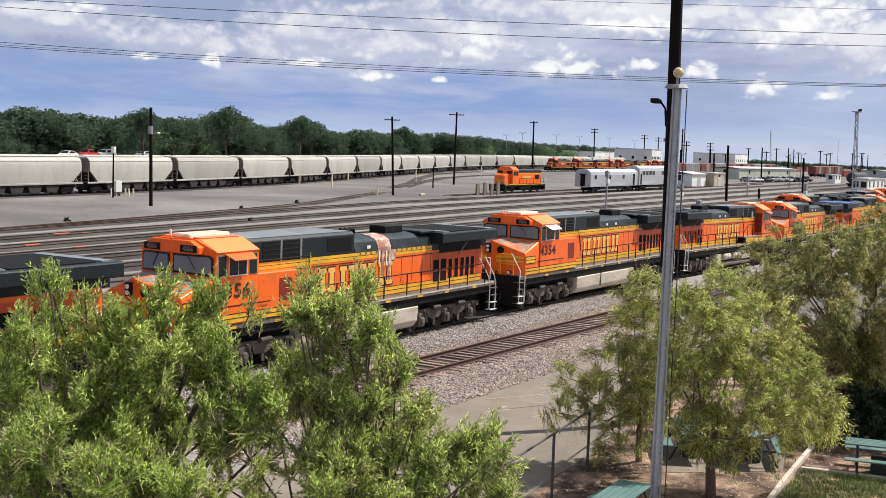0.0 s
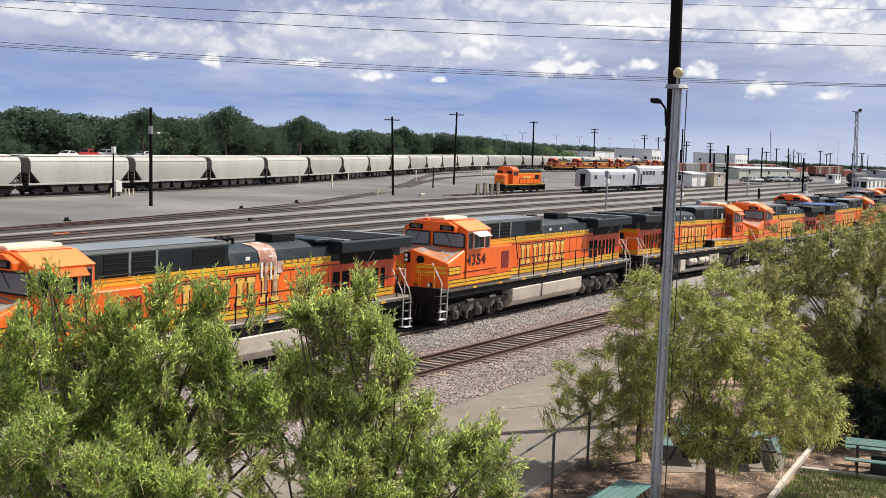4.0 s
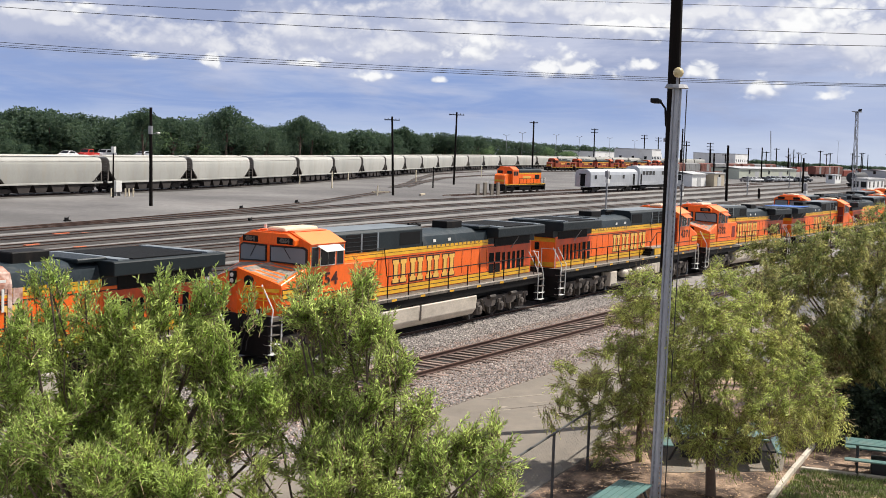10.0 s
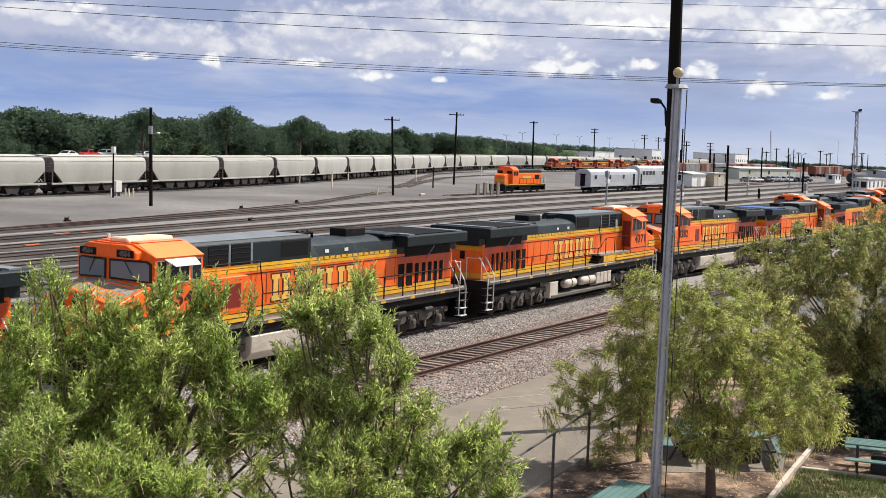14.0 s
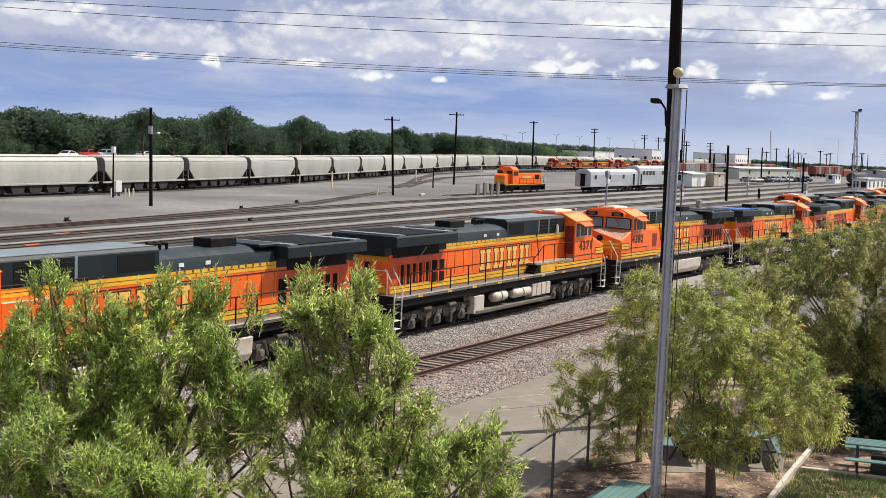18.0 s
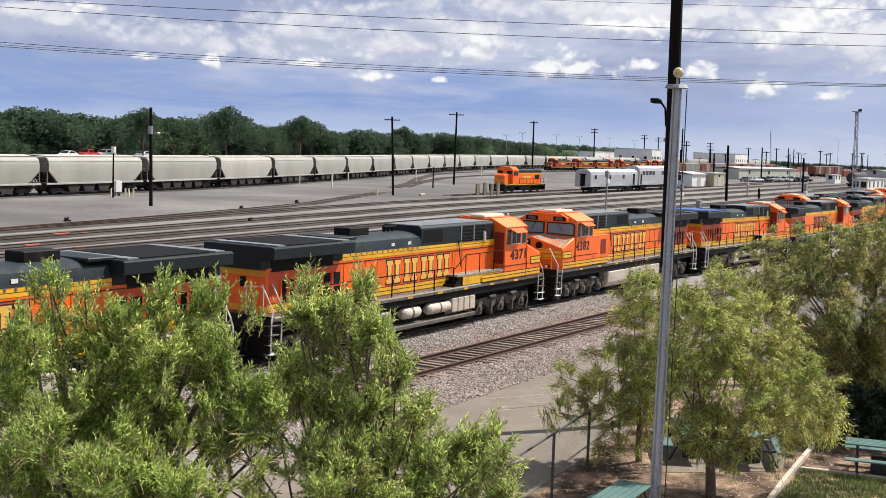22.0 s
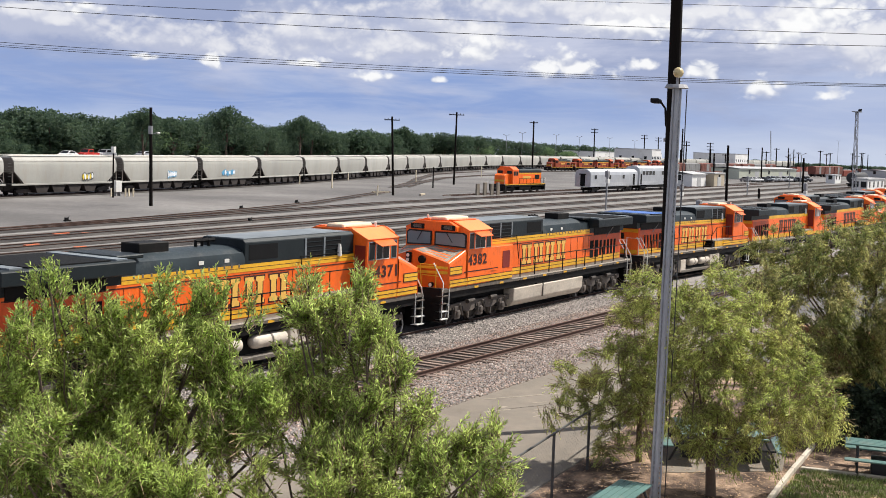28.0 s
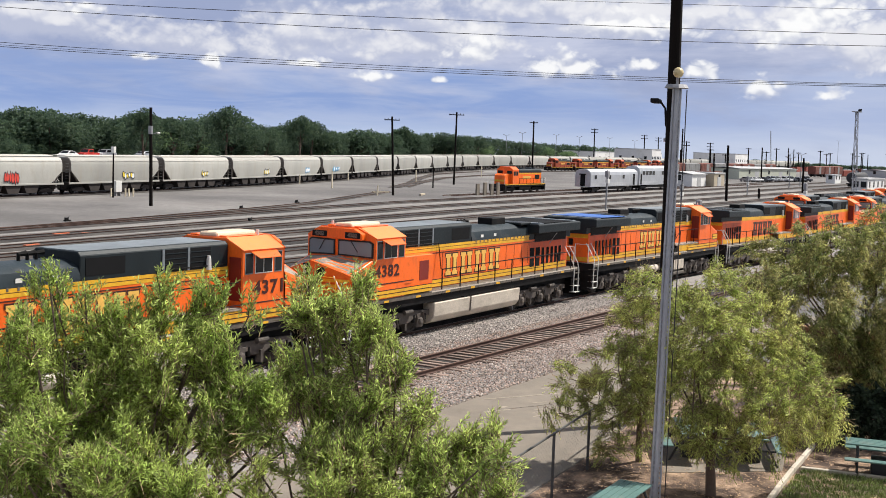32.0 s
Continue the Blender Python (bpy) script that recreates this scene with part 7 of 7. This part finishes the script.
M_KERB = paint("pale_concrete_kerb", (0.52, 0.46, 0.38), 0.85, vary=0.14, bump=0.4)
kb = thing("kerb", "pale concrete kerb around the lawn", "kerb", kind="structure")
for a, b in (((26.3, 7.02), (27.9, 7.17)), ((27.93, 7.175), (29.6, 7.31)), ((29.63, 7.315), (31.0, 7.41)), ((31.03, 7.415), (32.6, 7.53))):
    d = (Vector(b) - Vector(a)).normalized()
    n = Vector((-d.y, d.x)) * 0.055
    ring = [[(q.x + s * n.x, q.y + s * n.y, z) for s, z in ((1, -0.2), (1, 0.0), (-1, 0.0), (-1, -0.2))] for q in (Vector(a), Vector(b))]
    part("kerb_stone", S().loft(ring), M_KERB, kb, bevel=0.015)
for a, b in (((30.0, 7.2), (30.25, 5.9)), ((30.25, 5.88), (30.5, 4.4))):
    part("kerb_stone", S().loft([[(q[0] + s * 0.06, q[1], z) for s, z in ((1, -0.2), (1, -0.03), (-1, -0.03), (-1, -0.2))] for q in (a, b)]), M_KERB, kb, bevel=0.015)
# lawn: a soil bed with blades
slab("lawn_bed", [(26.2, 6.9), (29.9, 7.2), (30.4, 4.4), (25.6, 4.4)], -0.3, -0.112, M_MULCH, "soil bed under the lawn", "lawn")
rng = np.random.RandomState(3)
N_ = 26000
px, py = rng.uniform(25.6, 30.3, N_), rng.uniform(4.4, 7.15, N_)
ok = (py < 6.9 + (px - 26.2) * 0.08) & (px < 30.0 + (7.2 - py) * 0.14)
clump = np.sin(px * 9.1) * np.sin(py * 8.3) + rng.uniform(-0.9, 0.9, N_)
ok &= clump > -0.35
px, py = px[ok], py[ok]
n_ = len(px)
h_ = rng.uniform(0.03, 0.10, n_)
an = rng.uniform(0, 6.28, n_)
b0 = np.stack([px, py, np.full(n_, -0.12)], 1)
w_ = np.stack([np.cos(an) * 0.008, np.sin(an) * 0.008, np.zeros(n_)], 1)
tp = b0 + np.stack([rng.normal(0, 0.03, n_), rng.normal(0, 0.03, n_), h_], 1)
me = quads("lawn", np.stack([b0 - w_, b0 + w_, tp + w_ * 0.3, tp - w_ * 0.3], 1))
me.materials.append(M_GRASS)
ob = new("lawn", me)
tagged(ob, "patchy clipped green lawn", "lawn", kind="stuff")

# fallen leaves and chips on the soil
N_ = 9000
px, py = rng.uniform(22, 36, N_), rng.uniform(4, 12.2, N_)
ok = (py < 11.5 + (px - 24) * 0.1) & ~((px > 25.4) & (px < 30.5) & (py < 7.3))
px, py = px[ok], py[ok]
n_ = len(px)
an = rng.uniform(0, 6.28, n_)
ce = np.stack([px, py, np.full(n_, -0.122) + rng.uniform(0, 0.015, n_)], 1)
da = np.stack([np.cos(an), np.sin(an), rng.uniform(-0.2, 0.2, n_)], 1) * rng.uniform(0.02, 0.07, n_)[:, None]
db = np.stack([-np.sin(an), np.cos(an), rng.uniform(-0.2, 0.2, n_)], 1) * rng.uniform(0.008, 0.02, n_)[:, None]
me = quads("leaf_litter", np.stack([ce - da, ce + db, ce + da, ce - db], 1))
me.materials.append(paint("dry_leaf_litter", (0.30, 0.20, 0.12), 0.9, per_island=0.7, bump=0))
tagged(new("leaf_litter", me), "dry fallen leaves on bare soil", "leaf litter", kind="stuff")

M_FLAKE_LINE = paint("pale_joint_filler", (0.36, 0.31, 0.25), 0.9, vary=0.3)
for a, b, w in (((30.6, 16.7), (33.6, 15.2), 0.012), ((32.2, 17.5), (36.5, 14.9), 0.025)):
    d = (Vector(b) - Vector(a)).normalized()
    n = Vector((-d.y, d.x)) * w
    rings = []
    for k in range(9):
        q = Vector(a).lerp(Vector(b), k / 8) + n * 1.2 * math.sin(k * 2.3)
        rings.append([(q.x + n.x, q.y + n.y, -0.137), (q.x + n.x, q.y + n.y, -0.128), (q.x - n.x, q.y - n.y, -0.128), (q.x - n.x, q.y - n.y, -0.137)])
    solid("pavement_joint", S().loft(rings), M_FLAKE_LINE if w > 0.021 else M_SILL, "uneven joint in the concrete apron", "joint", kind="structure")

# flaked pale patches on the apron
M_FLAKE = paint("flaked_pale_concrete", (0.34, 0.295, 0.235), 0.9, vary=0.25, bump=0.4)
rnd = random.Random(21)
for k in range(16):
    x, y = rnd.uniform(30.5, 35.5), rnd.uniform(14.6, 17.0)
    a, b = rnd.uniform(0.12, 0.45), rnd.uniform(0.03, 0.08)
    rim = []
    for j in range(9):
        w, e = 2 * math.pi * j / 9, rnd.uniform(0.6, 1.2)
        rim.append((x + e * (a * math.cos(w) * 0.85 + b * math.sin(w) * 0.5), y + e * (-a * math.cos(w) * 0.5 + b * math.sin(w) * 0.85)))
    solid("pavement_patch", S().loft([[(p, q, z) for p, q in rim] for z in (-0.137, -0.130)]), M_FLAKE, "pale flaked patch in the worn concrete", "patch", "flaked patches", kind="structure")

# chain-link fence
M_MESH = paint("dull_fence_steel", (0.10, 0.10, 0.10), 0.6, metal=0.5, bump=0)
fence = thing("chain_link_fence", "dull steel chain-link fence beside the apron", "fence")
LINE = [(17.2, 10.3), (20.6, 10.75), (24.04, 11.18), (26.7, 11.5), (29.5, 11.85), (32.3, 12.2)]
for x, y in LINE:
    part("post", S().tube([(x, y, -0.2), (x, y, 1.35)], 0.035, 8), M_MESH, fence, "steel fence post")
for a, b in zip(LINE, LINE[1:]):
    part("top_rail", S().tube([(*a, 1.33), (*b, 1.33)], 0.025, 6), M_MESH, fence, "steel top rail")
    net = S()
    Lf = math.dist(a, b)
    n = int(Lf / 0.12)
    for k in range(n):
        for d in (-1, 1):
            f0, f1 = k / n, k / n + d * 1.4 / Lf * 0.9
            f1c = min(1, max(0, f1))
            z1 = -0.05 + 1.36 * abs((f1c - f0) / (f1 - f0)) if f1 != f0 else 1.3
            p0 = (a[0] + (b[0] - a[0]) * f0, a[1] + (b[1] - a[1]) * f0, -0.05)
            p1 = (a[0] + (b[0] - a[0]) * f1c, a[1] + (b[1] - a[1]) * f1c, z1)
            net.tube([p0, p1], 0.0009, 3)
    part("mesh", net, M_MESH, fence, "fine wire mesh", kind="stuff")

M_TABLE = paint("weathered_green_table_paint", (0.11, 0.20, 0.185), 0.38, vary=0.2, dirt=(0.3, 0.3, 0.26), dirt_amount=0.4, fine=12)
M_TABLELEG = paint("dark_table_frame", (0.03, 0.03, 0.03), 0.6)


def picnic_table(x, y, rz, label="weathered green picnic table with two benches", z=-0.125):
    t = thing("picnic_table", label, "picnic table", "picnic tables", at=pose(x, y, z, 0, 0, rz))
    for k in range(5):
        part("plank", S().box(-0.95, 0.95, -0.36 + 0.147 * k, -0.225 + 0.147 * k, 0.72, 0.76), M_TABLE, t, bevel=0.008)
    # plain black box added between the legs of each table
    part("pedestal", S().box(-0.32, 0.32, -0.24, 0.24, 0.0, 0.40), M_TABLELEG, t, "black box under the table top", bevel=0.02)
    for s in (-1, 1):
        b = part("bench", S().box(-0.95, 0.95, s * 0.68 - 0.13, s * 0.68 + 0.13, 0.42, 0.46), M_TABLE, t, "green bench board", bevel=0.01)
        part("leg", S().tube([(s * 0.65, -0.62, 0), (s * 0.65, -0.25, 0.72)], 0.03, 6), M_TABLELEG, t)
        part("leg", S().tube([(s * 0.65, 0.62, 0), (s * 0.65, 0.25, 0.72)], 0.03, 6), M_TABLELEG, t)
        part("bench_bar", S().tube([(s * 0.65, -0.7, 0.4), (s * 0.65, 0.7, 0.4)], 0.03, 6), M_TABLELEG, t)
    return t


picnic_table(22.9, 9.1, 2)
picnic_table(29.7, 9.95, 27)
picnic_table(30.95, 5.4, -78)
picnic_table(30.2, 8.55, 22)
solid("brick_wall", S().box(37.8, 38.2, 2.0, 9.6, -0.2, 2.4), paint("brown_stucco_wall", (0.30, 0.17, 0.10), 0.9, vary=0.15), "brown stucco wall behind the trees", "wall", kind="structure", bevel=0.03)

# loose stones of the beds, nearest stretch
def stones(name, x0, x1, y0, y1, n, size, z, material, label, seed):
    rng = np.random.RandomState(seed)
    v = []
    f = []
    px, py = rng.uniform(x0, x1, n), rng.uniform(y0, y1, n)
    keep = np.ones(n, bool)
    s = size * rng.uniform(0.6, 1.4, n)
    base = np.array([(0, 0, 1), (1, 0, 0.1), (0, 1, 0), (-1, 0, 0.1), (0, -1, 0), (0, 0, -0.7)])
    faces = np.array([(0, 1, 2), (0, 2, 3), (0, 3, 4), (0, 4, 1), (5, 2, 1), (5, 3, 2), (5, 4, 3), (5, 1, 4)])
    P = base[None] * rng.uniform(0.55, 1.1, (n, 6, 1)) + rng.normal(0, 0.12, (n, 6, 3))
    a = rng.uniform(0, 6.28, n)
    ca, sa = np.cos(a)[:, None], np.sin(a)[:, None]
    X = (P[:, :, 0] * ca - P[:, :, 1] * sa) * s[:, None] + px[:, None]
    Y = (P[:, :, 0] * sa + P[:, :, 1] * ca) * s[:, None] + py[:, None]
    Z = P[:, :, 2] * s[:, None] * 0.7 + z
    V = np.stack([X, Y, Z], 2).reshape(-1, 3)
    F = (faces[None] + 6 * np.arange(n)[:, None, None]).reshape(-1, 3)
    me = bpy.data.meshes.new(name)
    me.from_pydata(V.tolist(), [], F.tolist())
    me.materials.append(material)
    ob = new(name, me)
    tagged(ob, label, "stones", kind="stuff")


stones("ballast_stones", 24, 62, 23.3, 25.7, 16000, 0.042, -0.085, M_STONE, "loose grey ballast stones beside the main track", 1)
stones("ballast_stones", 24, 58, 22.3, 23.6, 7000, 0.04, -0.12, M_STONE_PINK, "loose pinkish stones between the tracks", 2)
stones("ballast_stones", 22, 58, 20.6, 22.4, 7000, 0.036, -0.165, M_STONE_BROWN, "loose dark brown stones between the rails", 5)
stones("ballast_stones", 22, 52, 17.7, 20.9, 14000, 0.04, -0.12, M_STONE_PINK, "loose pinkish gravel along the side track", 3)
stones("ballast_stones", 22, 50, 17.7, 20.7, 8000, 0.042, -0.12, M_STONE, "loose grey gravel along the side track", 4)


# ---------------------------------------------------------------- what moves
def motions():
    for k, way, ob in MOVING_LOCOS:
        rows = []
        for i in range(17):
            t = 2.0 * i
            x = loco_centre(t, k)
            a = math.degrees(math.atan2(dip(x + 9) - dip(x - 9), 18))
            rows.append((t, pose(x, LOCO_Y, (dip(x - 9) + dip(x + 9)) / 2, 0, -a if way > 0 else a, 0 if way > 0 else 180)))
        walk(ob, rows)
        if -1 <= k <= 4:
            turn_wheels(ob, k, way)
    for i, ob in HOPPERS:
        walk(ob, [(1.0 * q, hop_pose(hop_s(1.0 * q, i))) for q in range(33)])


def turn_wheels(ob, k, way):
    """The wheels roll with the way that the locomotive has made."""
    for w in ob.children:
        if w.name.split(".")[0] != "wheelset":
            continue
        at = w.matrix_basis.translation.copy()
        rows = []
        for q in range(81):
            t = 0.4 * q
            turn = math.degrees((loco_centre(t, k) - loco_centre(0, k)) / 0.53) * way
            rows.append((t, Matrix.Translation(at) @ pose(0, 0, 0, 0, turn, 0)))
        walk(w, rows)


motions()
